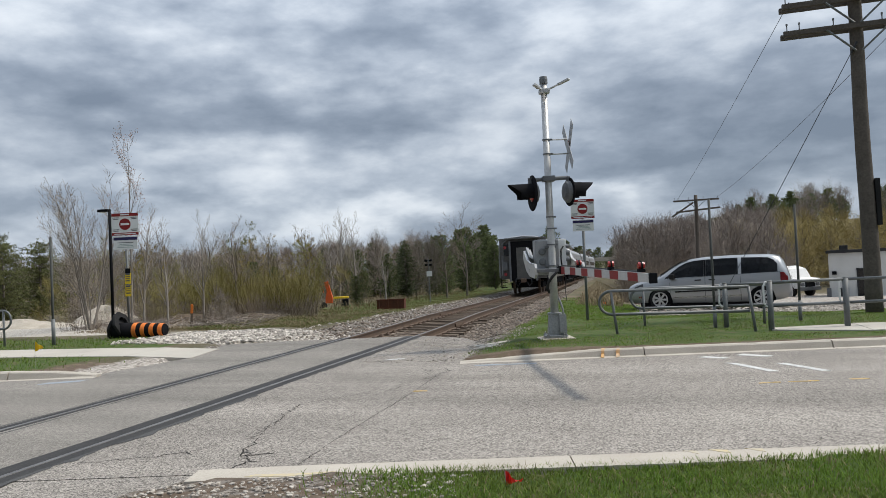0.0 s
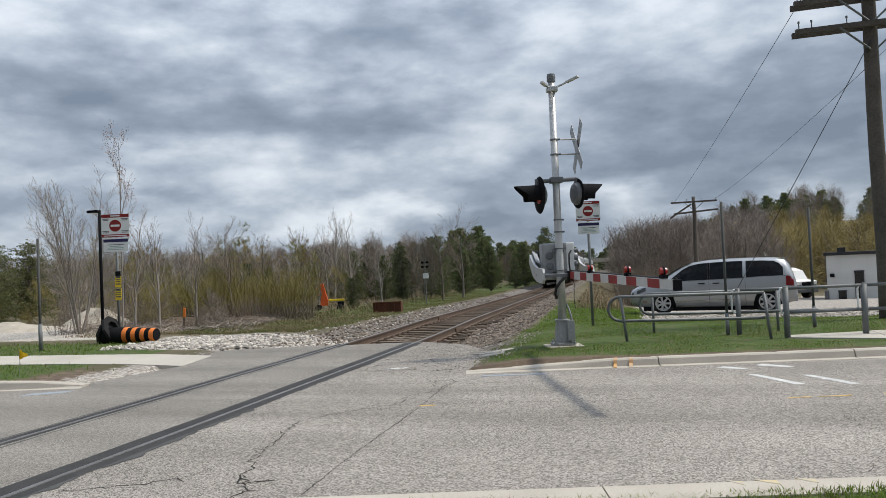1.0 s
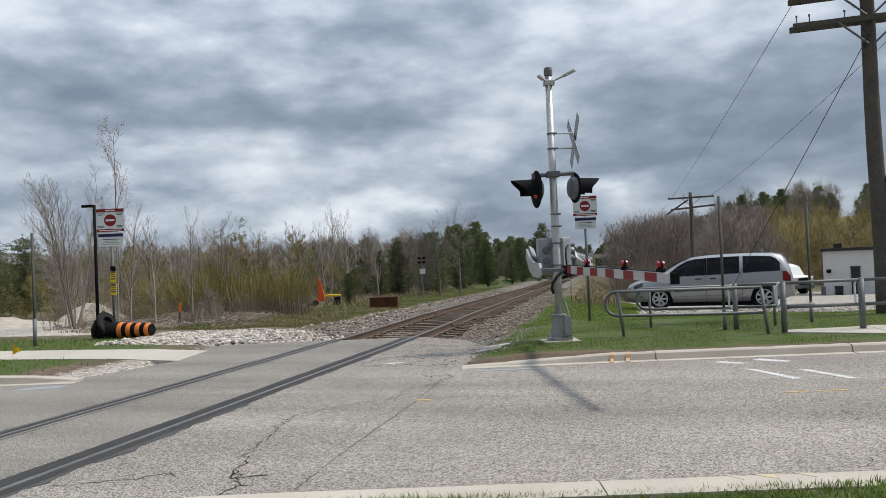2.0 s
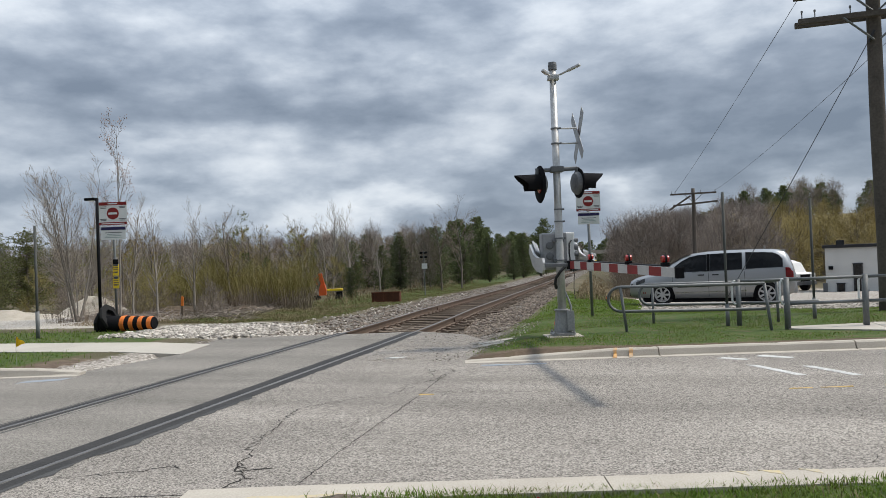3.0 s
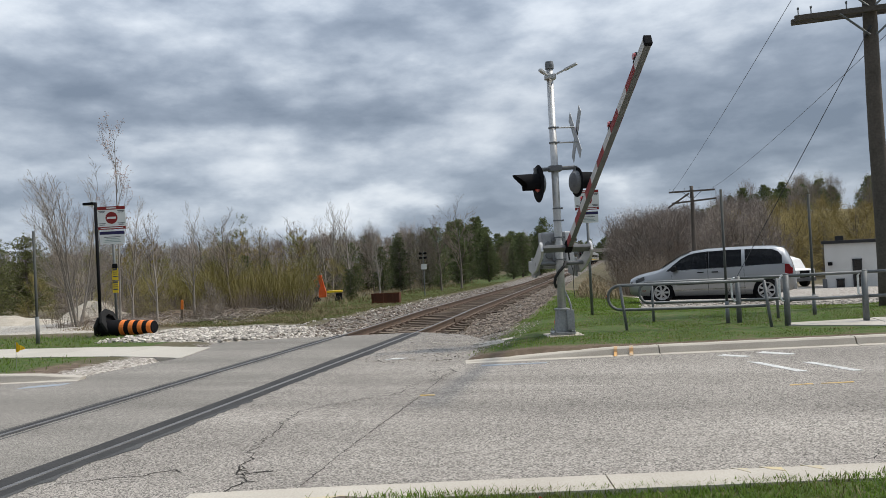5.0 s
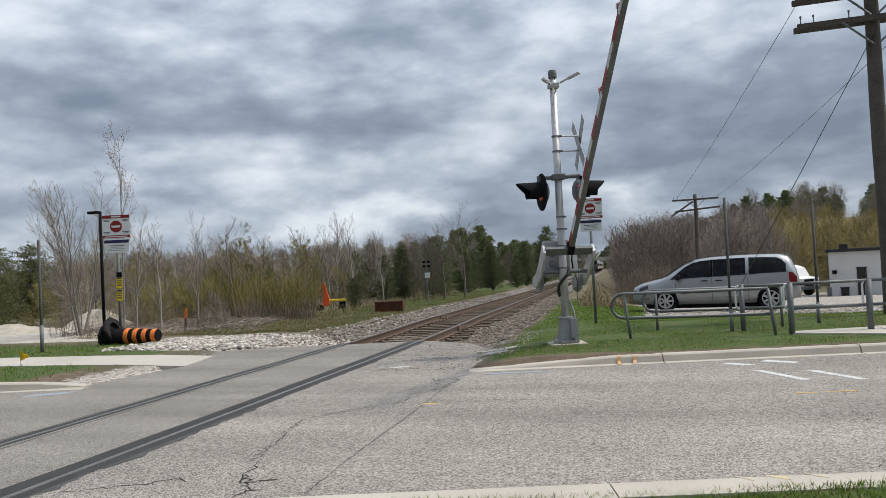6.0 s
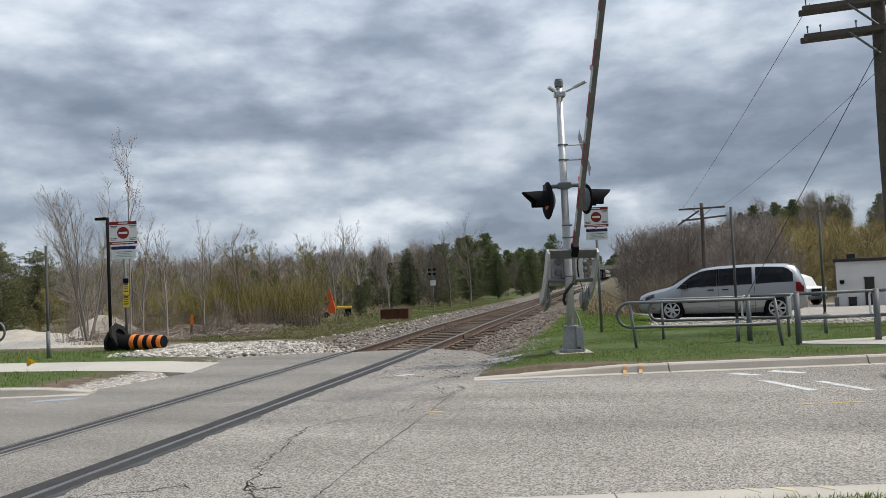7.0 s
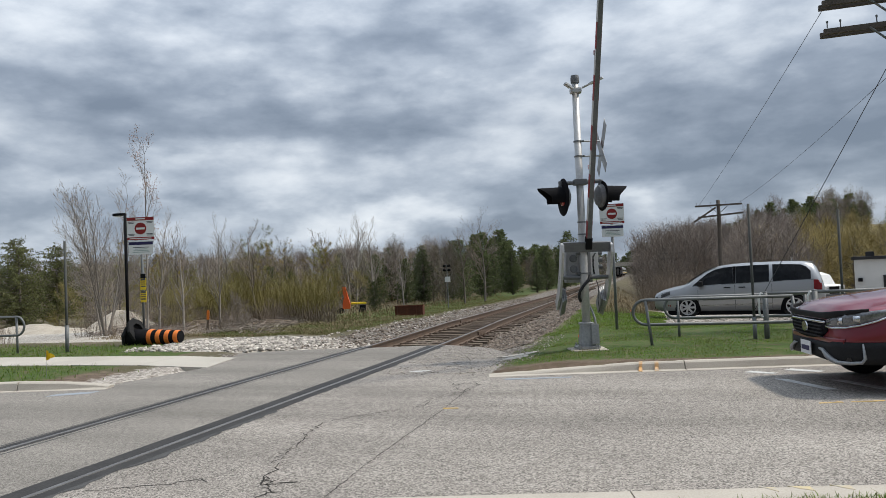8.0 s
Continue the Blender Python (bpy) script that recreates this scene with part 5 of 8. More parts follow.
def stake(x, y, h, w):
    t = thing("survey_stake", pose(x, y, float(ground_z(x, y)), 0, 3, 20), "orange-painted wooden survey stake", "stake")
    bm = B()
    loft(bm, [[(sx * w, sy * w * 0.5, z) for sx, sy in ((-1, -1), (1, -1), (1, 1), (-1, 1))] for z in (-0.1, h * 0.6)])
    part("shaft", bm, M_TIE, t)
    bm = B()
    loft(bm, [[(sx * w * k, sy * w * 0.5 * k, z) for sx, sy in ((-1, -1), (1, -1), (1, 1), (-1, 1))] for z, k in ((h * 0.6, 1.03), (h - 0.03, 1.03), (h, 0.5))])
    part("painted_top", bm, M_ORANGE, t)


stake(-7.6, 3.2, 0.7, 0.035)


# ---- utility poles and wires ----
def utility_pole(x, y, z, high, r, arms, half, label, lean=0.0):
    t = thing("utility_pole", pose(x, y, z, 0, lean, 0), label, "utility pole", "utility poles")
    bm = B()
    rnd = random.Random(int(x * 10))
    pipe(bm, [(0.015 * math.sin(k * 1.1), 0.01 * math.cos(k * 0.9), -0.3 + (high + 0.3) * k / 9) for k in range(10)], [r * (1 - 0.035 * k) for k in range(10)], 16)
    part("pole", bm, M_WOODPOLE, t, smooth=True)
    for k, za in enumerate(arms):
        for s in (-1, 1):
            bm = B()
            box(bm, (0, s * (r * 0.75 + 0.05), za + 0.012 * s), (2 * half, 0.10, 0.115), 0.008, Matrix.Rotation(radians(-0.5), 3, "Y"))
            part("crossarm", bm, M_WOODPOLE, t, "grey weathered timber crossarm")
        for s in (-1, 1):
            bm = B()
            pipe(bm, [(s * 0.62, -r - 0.06, za - 0.05), (s * 0.06, -r - 0.02, za - 0.55)], 0.022, 6)
            part("brace", bm, M_GALV_OLD, t)
        for q in (-0.95, -0.78, -0.32, 0.32, 0.78, 0.95):
            if rnd.random() < 0.25:
                continue
            bm = B()
            lathe(bm, [(0.012, 0.0), (0.012, 0.10), (0.022, 0.11), (0.022, 0.15), (0.0, 0.16)], 8, Matrix.Translation((q * half, -r * 0.75 - 0.05, za + 0.05)))
            part("insulator_pin", bm, M_CASE, t)
    return t


pole_a = utility_pole(10.50, 1.0, 0.06, 8.4, 0.178, (6.20, 6.80), 1.47, "tall weathered wooden utility pole with double crossarms", -0.4)
bm = B()
box(bm, (0.19, -0.05, 2.40), (0.10, 0.18, 1.0), 0.015)
part("cable_guard", bm, M_PLASTIC, pole_a, "black cable guard")
pole_b = utility_pole(9.36, 38.0, -1.9, 7.6, 0.17, (7.25,), 1.5, "weathered wooden utility pole, one crossarm hanging askew", 0.3)
bm = B()
box(bm, (-0.9, -0.3, 6.62), (1.7, 0.1, 0.12), 0.01, Matrix.Rotation(radians(-33), 3, "Y"))
part("crossarm", bm, M_WOODPOLE, pole_b, "fallen crossarm")
bm = B()
box(bm, (0.1, -0.25, 6.55), (2.9, 0.1, 0.12), 0.01, Matrix.Rotation(radians(-4), 3, "Y"))
part("crossarm", bm, M_WOODPOLE, pole_b)
utility_pole(6.8, 64.0, -3.2, 6.0, 0.15, (5.2, 5.75), 1.4, "distant wooden utility pole among bare shrubs", 0.0)


def wire(a, b, sag, r, label):
    bm = B()
    a, b = Vector(a), Vector(b)
    pipe(bm, [a.lerp(b, k / 24) - Vector((0, 0, 4 * sag * (k / 24) * (1 - k / 24))) for k in range(25)], r, 5)
    ob = part("overhead_wire", bm, M_WIRE, None)
    return tagged(ob, label, "wire", "overhead wires")


wire((9.15, 0.9, 6.95), (8.1, 38.0, 5.35), 0.15, 0.007, "thin dark overhead wire between the poles")
wire((11.5, 0.9, 6.4), (10.7, 38.0, 5.42), 0.25, 0.007, "thin dark overhead wire between the poles")
wire((10.42, 0.8, 5.9), (7.45, 3.0, 0.1), 0.02, 0.008, "dark guy wire from the pole to the ground")
bm = B()
rod(bm, (10.32, 0.88, 5.68), (10.42, 0.80, 5.9), 0.03, n=8)
part("guy_grip", bm, M_WIRE, None)
bpy.data.objects["guy_grip"].parent = pole_a
bpy.data.objects["guy_grip"].matrix_parent_inverse = pole_a.matrix_basis.inverted()


# ---- road vehicles ----
def car_body(stations):
    """Rings along the car; a station: x, half width at the sill, bottom, belt, roof, half width at the roof."""
    rings = []
    for x, w, zb, belt, roof, wr in stations:
        mid = zb + (belt - zb) * 0.55
        half = [(0.0, zb), (w * 0.80, zb), (w * 0.965, zb + 0.05), (w, zb + (mid - zb) * 0.55), (w, mid), (w * 0.985, belt), ((w + wr) / 2 * 0.985, (belt + roof) / 2), (wr, roof - 0.07 - 0.03 * (roof - belt)), (wr * 0.86, roof - 0.015), (wr * 0.45, roof), (0.0, roof + 0.012)]
        rings.append([(x, -a, b) for a, b in half] + [(x, a, b) for a, b in half[-2:0:-1]])
    return loft(B(), rings)


def station_at(stations, x):
    xs = [s[0] for s in stations]
    return [float(np.interp(x, xs, [s[k] for s in stations])) for k in range(6)]


def side_y(stations, x, z):
    """Half width of the body at that place of its side."""
    _, w, zb, belt, roof, wr = station_at(stations, x)
    top = roof - 0.07 - 0.03 * (roof - belt)
    if z <= belt:
        return w * (1.0 - 0.015 * max(0, (z - (zb + (belt - zb) * 0.55)) / max(1e-3, (belt - zb) * 0.45)))
    mid = (belt + roof) / 2
    if z < mid:
        return float(np.interp(z, [belt, mid], [w * 0.985, (w + wr) / 2 * 0.985]))
    return float(np.interp(z, [mid, top], [(w + wr) / 2 * 0.985, wr]))


def skin(stations, outline, side, lift=0.006, thick=0.006, rows=5):
    """A panel that lies on the body's side, over an outline given as columns (x, low, high)."""
    bm = B()
    grid = []
    for x, lo, hi in outline:
        grid.append([bm.verts.new((x, side * (side_y(stations, x, lo + (hi - lo) * k / rows) + lift), lo + (hi - lo) * k / rows)) for k in range(rows + 1)])
    for a, b in zip(grid, grid[1:]):
        for k in range(rows):
            bm.faces.new((a[k], b[k], b[k + 1], a[k + 1]))
    bmesh.ops.solidify(bm, geom=list(bm.faces), thickness=thick)
    return bm


def wheel_parts(parent, x, side, w, r, rim_r, spokes):
    wh = part("wheel", lathe(B(), [(rim_r, -0.10), (r - 0.03, -0.11), (r, -0.07), (r, 0.07), (r - 0.03, 0.11), (rim_r, 0.10)], 32), M_TYRE, parent, smooth=True)
    wh.matrix_basis = pose(x, side * (w - 0.115), r, 90 if side < 0 else -90, 0, 0)
    bm = B()
    lathe(bm, [(rim_r + 0.004, 0.098), (rim_r - 0.02, 0.112), (rim_r - 0.035, 0.07), (0.0, 0.06)], 32)
    part("rim_well", bm, M_BLACK, wh)
    bm = B()
    lathe(bm, [(rim_r + 0.004, 0.10), (rim_r + 0.002, 0.116), (rim_r - 0.03, 0.114), (rim_r - 0.034, 0.10)], 32)
    lathe(bm, [(0.07, 0.08), (0.065, 0.118), (0.0, 0.122)], 20)
    for k in range(spokes):
        a = math.tau * k / spokes
        for da in (-0.11, 0.11):
            box(bm, (math.cos(a + da) * rim_r * 0.55, math.sin(a + da) * rim_r * 0.55, 0.104), (rim_r * 0.82, 0.034, 0.02), 0.004, Matrix.Rotation(a + da * 0.3, 3, "Z"))
    part("wheel_trim", bm, M_RIM, wh)
    return wh


def arch(parent, stations, x, side, r):
    """Dark wheel opening and its lip."""
    bm = B()
    cols = []
    for k in range(13):
        dx = -r + 2 * r * k / 12
        hi = math.sqrt(max(0.0, r * r - dx * dx)) + 0.33
        lo = station_at(stations, x + dx)[2]
        cols.append((x + dx, lo + 0.005, max(lo + 0.02, hi)))
    part("wheel_opening", skin(stations, cols, side, 0.004, 0.004, 3), M_BLACK, parent)


VAN = [
    (0.00, 0.62, 0.42, 0.60, 0.70, 0.50), (0.06, 0.80, 0.30, 0.70, 0.83, 0.62), (0.25, 0.92, 0.24, 0.80, 0.92, 0.76), (0.60, 0.97, 0.22, 0.90, 1.01, 0.82),
    (0.95, 0.985, 0.20, 0.97, 1.08, 0.86), (1.06, 0.99, 0.20, 1.00, 1.13, 0.86), (1.40, 0.995, 0.20, 1.04, 1.36, 0.82), (1.75, 1.0, 0.20, 1.07, 1.57, 0.79), (2.05, 1.0, 0.20, 1.085, 1.67, 0.78),
    (2.50, 1.0, 0.20, 1.10, 1.725, 0.78), (3.20, 1.0, 0.20, 1.125, 1.75, 0.78), (4.00, 1.0, 0.21, 1.145, 1.75, 0.775), (4.55, 0.99, 0.24, 1.16, 1.73, 0.765), (4.80, 0.97, 0.27, 1.165, 1.69, 0.755),
    (4.93, 0.95, 0.30, 1.15, 1.52, 0.76), (5.05, 0.92, 0.34, 1.06, 1.22, 0.80), (5.13, 0.88, 0.40, 0.80, 0.90, 0.80), (5.15, 0.80, 0.46, 0.62, 0.68, 0.72),
]


def make_van():
    a = -10.5
    t = thing("minivan", pose(5.14, 8.84, -0.235, 0, 0, a) @ pose(0, 1.0, 0), "silver grey minivan with dark windows parked on gravel", "minivan")
    t.scale = (0.975, 0.99, 0.96)
    part("body", car_body(VAN), M_SILVER, t, smooth=True)
    for side in (-1, 1):
        def win(name, cols):
            part(name, skin(VAN, cols, side), M_GLASS, t)
        win("front_window", [(1.30, 1.045, 1.06), (1.5, 1.06, 1.24), (1.75, 1.075, 1.44), (2.0, 1.085, 1.57), (2.25, 1.095, 1.625), (2.54, 1.10, 1.645)])
        win("middle_window", [(2.62, 1.105, 1.65), (3.1, 1.12, 1.665), (3.60, 1.135, 1.67)])
        win("rear_window", [(3.70, 1.14, 1.67), (4.2, 1.155, 1.655), (4.5, 1.16, 1.635), (4.66, 1.165, 1.56), (4.77, 1.17, 1.43)])
        part("door_pillar", skin(VAN, [(2.545, 1.10, 1.65), (2.615, 1.105, 1.655)], side, 0.004, 0.004, 3), M_BLACK, t)
        part("belt_trim", skin(VAN, [(1.30, 1.030, 1.045), (2.5, 1.085, 1.098), (3.65, 1.122, 1.135), (4.84, 1.155, 1.168)], side, 0.010, 0.008, 1), M_CHROME, t)
        part("side_moulding", skin(VAN, [(1.62, 0.58, 0.625), (2.6, 0.60, 0.645), (3.62, 0.64, 0.685)], side, 0.012, 0.012, 1), M_PLASTIC, t)
        part("sill_line", skin(VAN, [(1.55, 0.40, 0.42), (3.7, 0.44, 0.46)], side, 0.008, 0.008, 1), M_CHROME, t)
        for x in (2.36, 2.80):
            bm = B()
            box(bm, (x, side * (side_y(VAN, x, 0.98) + 0.02), 0.98), (0.20, 0.03, 0.035), 0.01)
            part("door_handle", bm, M_PLASTIC, t)
        for x in (1.46, 2.58, 3.66):
            part("door_seam", skin(VAN, [(x, 0.28, 1.06), (x + 0.010, 0.28, 1.06)], side, 0.002, 0.002, 4), M_BLACK, t)
        for x, name in ((1.13, "front"), (4.29, "rear")):
            arch(t, VAN, x, side, 0.40)
            wheel_parts(t, x, side, 1.005, 0.355, 0.25, 7)
        bm = skin(VAN, [(0.10, 0.62, 0.74), (0.30, 0.68, 0.84), (0.58, 0.78, 0.90)], side, 0.008, 0.01, 3)
        part("headlamp", bm, M_LAMPGLASS, t)
        part("tail_lamp", skin(VAN, [(4.84, 0.86, 1.16), (4.95, 0.84, 1.15), (5.06, 0.84, 1.05)], side, 0.01, 0.02, 4), M_TAIL, t)
        bm = B()
        box(bm, (1.55, side * 1.09, 1.12), (0.16, 0.2, 0.17), 0.04)
        part("mirror", bm, M_PLASTIC, t)
    bm = B()
    g = []
    for x, z, w in ((1.10, 1.165, 0.78), (1.40, 1.372, 0.74), (1.75, 1.582, 0.71), (2.03, 1.675, 0.69)):
        g.append([bm.verts.new((x, w * k / 4, z + 0.012 - 0.012 * abs(k) / 4)) for k in range(-4, 5)])
    for p, q in zip(g, g[1:]):
        for k in range(8):
            bm.faces.new((p[k], q[k], q[k + 1], p[k + 1]))
    bmesh.ops.solidify(bm, geom=list(bm.faces), thickness=0.006)
    part("windscreen", bm, M_GLASS, t)
    for z, h in ((0.66, 0.05), (0.58, 0.04)):
        bm = B()
        box(bm, (0.04, 0, z), (0.06, 1.0, h), 0.012)
        part("grille_bar", bm, M_CHROME, t)
    # black box added low under the floor, standing in for the shade there
    bm = B()
    box(bm, (2.5, 0, 0.20), (4.1, 1.7, 0.22), 0.05)
    part("underbody", bm, M_BLACK, t)
    bm = B()
    box(bm, (0.06, 0, 0.38), (0.10, 1.3, 0.14), 0.03)
    part("air_intake", bm, M_BLACK, t)
    bm = B()
    box(bm, (5.10, 0, 0.45), (0.12, 1.78, 0.22), 0.05)
    part("rear_bumper", bm, M_SILVER, t)
    bm = B()
    box(bm, (4.74, 0, 1.695), (0.22, 1.3, 0.03), 0.012)
    part("roof_spoiler", bm, M_SILVER, t)
    return t


make_van()

SUV = [
    (0.00, 0.60, 0.42, 0.70, 0.80, 0.52), (0.05, 0.74, 0.38, 0.76, 0.90, 0.62), (0.16, 0.85, 0.35, 0.82, 0.965, 0.70), (0.40, 0.91, 0.33, 0.88, 1.015, 0.76), (0.90, 0.925, 0.25, 0.95, 1.07, 0.80),
    (1.30, 0.925, 0.21, 0.99, 1.12, 0.80), (1.50, 0.925, 0.21, 1.01, 1.22, 0.76), (1.95, 0.925, 0.21, 1.03, 1.50, 0.68), (2.40, 0.925, 0.21, 1.05, 1.65, 0.64), (3.00, 0.925, 0.22, 1.07, 1.685, 0.63),
    (3.70, 0.92, 0.23, 1.09, 1.65, 0.62), (4.20, 0.90, 0.27, 1.10, 1.55, 0.62), (4.45, 0.88, 0.32, 1.05, 1.25, 0.66), (4.58, 0.84, 0.38, 0.80, 0.95, 0.68), (4.62, 0.76, 0.44, 0.62, 0.70, 0.6),
]


def make_suv():
    """Built with its nose at the origin, pointing along -x."""
    t = thing("suv", pose(40, 0, 0), "dark red SUV with black trim driving along the road", "car")
    t.scale = (1.0, 1.0, 1.01)
    part("body", car_body(SUV), M_MAROON, t, smooth=True)
    for side in (-1, 1):
        part("front_window", skin(SUV, [(1.75, 1.05, 1.08), (2.0, 1.06, 1.36), (2.3, 1.07, 1.54), (2.55, 1.075, 1.58)], side), M_GLASS, t)
        part("rear_window", skin(SUV, [(2.65, 1.08, 1.585), (3.2, 1.09, 1.58), (3.55, 1.10, 1.53)], side), M_GLASS, t)
        part("quarter_window", skin(SUV, [(3.62, 1.11, 1.50), (3.95, 1.14, 1.38)], side), M_GLASS, t)
        part("sill_cladding", skin(SUV, [(1.30, 0.24, 0.40), (3.1, 0.24, 0.40)], side, 0.015, 0.02, 2), M_PLASTIC, t)
        for x in (0.90, 3.56):
            arch(t, SUV, x, side, 0.43)
            bm = B()
            pts = [(x + 0.43 * math.cos(radians(q)), side * (station_at(SUV, x + 0.43 * math.cos(radians(q)))[1] + 0.004), 0.33 + 0.43 * math.sin(radians(q))) for q in range(-10, 191, 10)]
            pipe(bm, pts, 0.035, 6)
            part("arch_cladding", bm, M_PLASTIC, t)
            wheel_parts(t, x, side, 0.93, 0.36, 0.24, 5)
        bm = B()
        box(bm, (1.72, side * 1.02, 1.08), (0.16, 0.2, 0.14), 0.04)
        part("mirror", bm, M_MAROON, t)
        part("tail_lamp", skin(SUV, [(4.30, 0.80, 1.25), (4.42, 0.80, 1.15), (4.5, 0.82, 1.0)], side, 0.01, 0.02, 3), M_TAIL, t)
    bm = B()
    g = []
    for x, z, w in ((1.50, 1.235, 0.66), (1.95, 1.515, 0.60), (2.36, 1.655, 0.56)):
        g.append([bm.verts.new((x, w * k / 4, z + 0.012)) for k in range(-4, 5)])
    for p, q in zip(g, g[1:]):
        for k in range(8):
            bm.faces.new((p[k], q[k], q[k + 1], p[k + 1]))
    bmesh.ops.solidify(bm, geom=list(bm.faces), thickness=0.006)
    part("windscreen", bm, M_GLASS, t)
    for s in (-0.3, 0.28):
        bm = B()
        pipe(bm, [(1.44, s, 1.21), (1.62, s + 0.25, 1.325), (1.66, s + 0.32, 1.35)], 0.010, 5)
        part("wiper", bm, M_BLACK, t)
    # nose: everything there is wrapped round the same plan curve
    def around(d, lift):
        """The place at distance d from the middle along the nose's plan curve, pushed out by lift."""
        side = 1 if d >= 0 else -1
        d, p = abs(d), [(-0.010, 0.0), (-0.006, 0.30), (0.004, 0.56), (0.035, 0.70), (0.085, 0.785), (0.18, 0.858), (0.40, 0.916), (0.60, 0.928), (0.95, 0.935)]
        for (ax, ay), (bx, by) in zip(p, p[1:]):
            ln = math.hypot(bx - ax, by - ay)
            if d <= ln or (bx, by) == p[-1]:
                k = d / ln
                nx, ny = -(by - ay) / ln, (bx - ax) / ln
                return ax + (bx - ax) * k + nx * lift, side * (ay + (by - ay) * k + ny * lift)
            d -= ln

    def wrap(name, cols, lift, thick, material, parent, label="", rows=3):
        bm = B()
        grid = []
        for d, lo, hi in cols:
            grid.append([])
            for k in range(rows + 1):
                x, y = around(d, lift)
                grid[-1].append(bm.verts.new((x, y, lo + (hi - lo) * k / rows)))
        for p, q in zip(grid, grid[1:]):
            for k in range(rows):
                bm.faces.new((p[k], q[k], q[k + 1], p[k + 1]))
        bmesh.ops.recalc_face_normals(bm, faces=bm.faces)
        bmesh.ops.solidify(bm, geom=list(bm.faces), thickness=thick)
        return part(name, bm, material, parent, label, smooth=True)

    def both(f):
        return [f(d) for d in np.linspace(-1.3, 1.3, 41)]

    wrap("lower_bumper", both(lambda d: (d, 0.37 - 0.04 * min(1, abs(d)), 0.55 + (0.02 if abs(d) > 0.6 else 0.0))), 0.022, 0.05, M_PLASTIC, t, "black lower bumper")
    wrap("bumper_bar", [(d, 0.55, 0.60 + 0.01 * abs(d)) for d in np.linspace(-0.8, 0.8, 31)], 0.019, 0.05, M_MAROON, t)
    grille = wrap("grille", [(d, 0.575 + 0.10 * (abs(d) / 0.54) ** 3, 0.80) for d in np.linspace(-0.54, 0.54, 21)], 0.030, 0.05, M_BLACK, t, "gloss black grille")
    for z in (0.60, 0.64, 0.68, 0.72):
        wrap("grille_bar", [(d, z, z + 0.014) for d in np.linspace(-0.46, 0.46, 17)], 0.042, 0.012, M_PLASTIC, grille, rows=1)
    wrap("chrome_bar", [(d, 0.765, 0.79) for d in np.linspace(-0.54, 0.54, 17)], 0.044, 0.014, M_CHROME, grille, rows=1)
    for side in (-1, 1):
        lamp = wrap("headlamp", [(side * d, lo, hi) for d, lo, hi in ((0.55, 0.745, 0.80), (0.68, 0.735, 0.835), (0.82, 0.745, 0.875), (0.97, 0.775, 0.90), (1.12, 0.815, 0.915), (1.30, 0.88, 0.93))], 0.028, 0.05, M_LAMPGLASS, t)
        wrap("chrome_strip", [(side * d, z, z + 0.018) for d, z in ((0.54, 0.722), (0.68, 0.712), (0.82, 0.722), (0.97, 0.752), (1.12, 0.793), (1.30, 0.86))], 0.036, 0.014, M_CHROME, lamp, rows=1)
        wrap("lamp_eye", [(side * d, 0.765, 0.835) for d in (0.74, 0.80)], 0.034, 0.01, M_CHROME, lamp, rows=1)
        wrap("lamp_eye", [(side * d, 0.79, 0.86) for d in (0.90, 0.96)], 0.034, 0.01, M_CHROME, lamp, rows=1)
        bm = B()
        pts = [(*around(side * d, 0.040), z) for d, z in ((0.36, 0.47), (0.46, 0.46), (0.55, 0.41), (0.64, 0.37), (0.72, 0.345), (0.86, 0.345), (0.95, 0.355), (0.985, 0.40), (0.97, 0.56))]
        pipe(bm, pts, [0.012, 0.022, 0.030, 0.030, 0.024, 0.020, 0.020, 0.018, 0.010], 7)
        part("corner_trim", bm, M_GALV, t, "silver trim bracket", smooth=True)
        bm = B()
        p, q = around(side * 0.84, 0.01), around(side * 0.84, 0.032)
        rod(bm, (*p, 0.38), (*q, 0.38), 0.03, n=14)
        part("fog_lamp", bm, M_GLASS, t)
    wrap("bonnet_deflector", [(d, 0.815 + 0.095 * smooth01((abs(d) - 0.5) / 0.6), 0.88 + 0.055 * smooth01((abs(d) - 0.3) / 0.8)) for d in np.linspace(-1.05, 1.05, 31)], 0.030, 0.03, M_PLASTIC, t, "black stone deflector along the bonnet edge")
    bm = B()
    loft(bm, [[(-0.06 - 0.012 * k, math.cos(math.tau * q / 20) * 0.085 * (1 - 0.06 * k), 0.70 + math.sin(math.tau * q / 20) * 0.062 * (1 - 0.06 * k)) for q in range(20)] for k in (0, 1)])
    part("badge", bm, M_CHROME, grille, "plain chrome badge shape")
    bm = B()
    box(bm, (-0.065, 0.0, 0.45), (0.012, 0.32, 0.16), 0.004)
    plate = part("number_plate", bm, M_WHITE, t)
    bm = B()
    box(bm, (-0.073, 0.0, 0.445), (0.004, 0.25, 0.055), 0)
    part("text_bar", bm, M_NAVY, plate)
    return t


suv = make_suv()


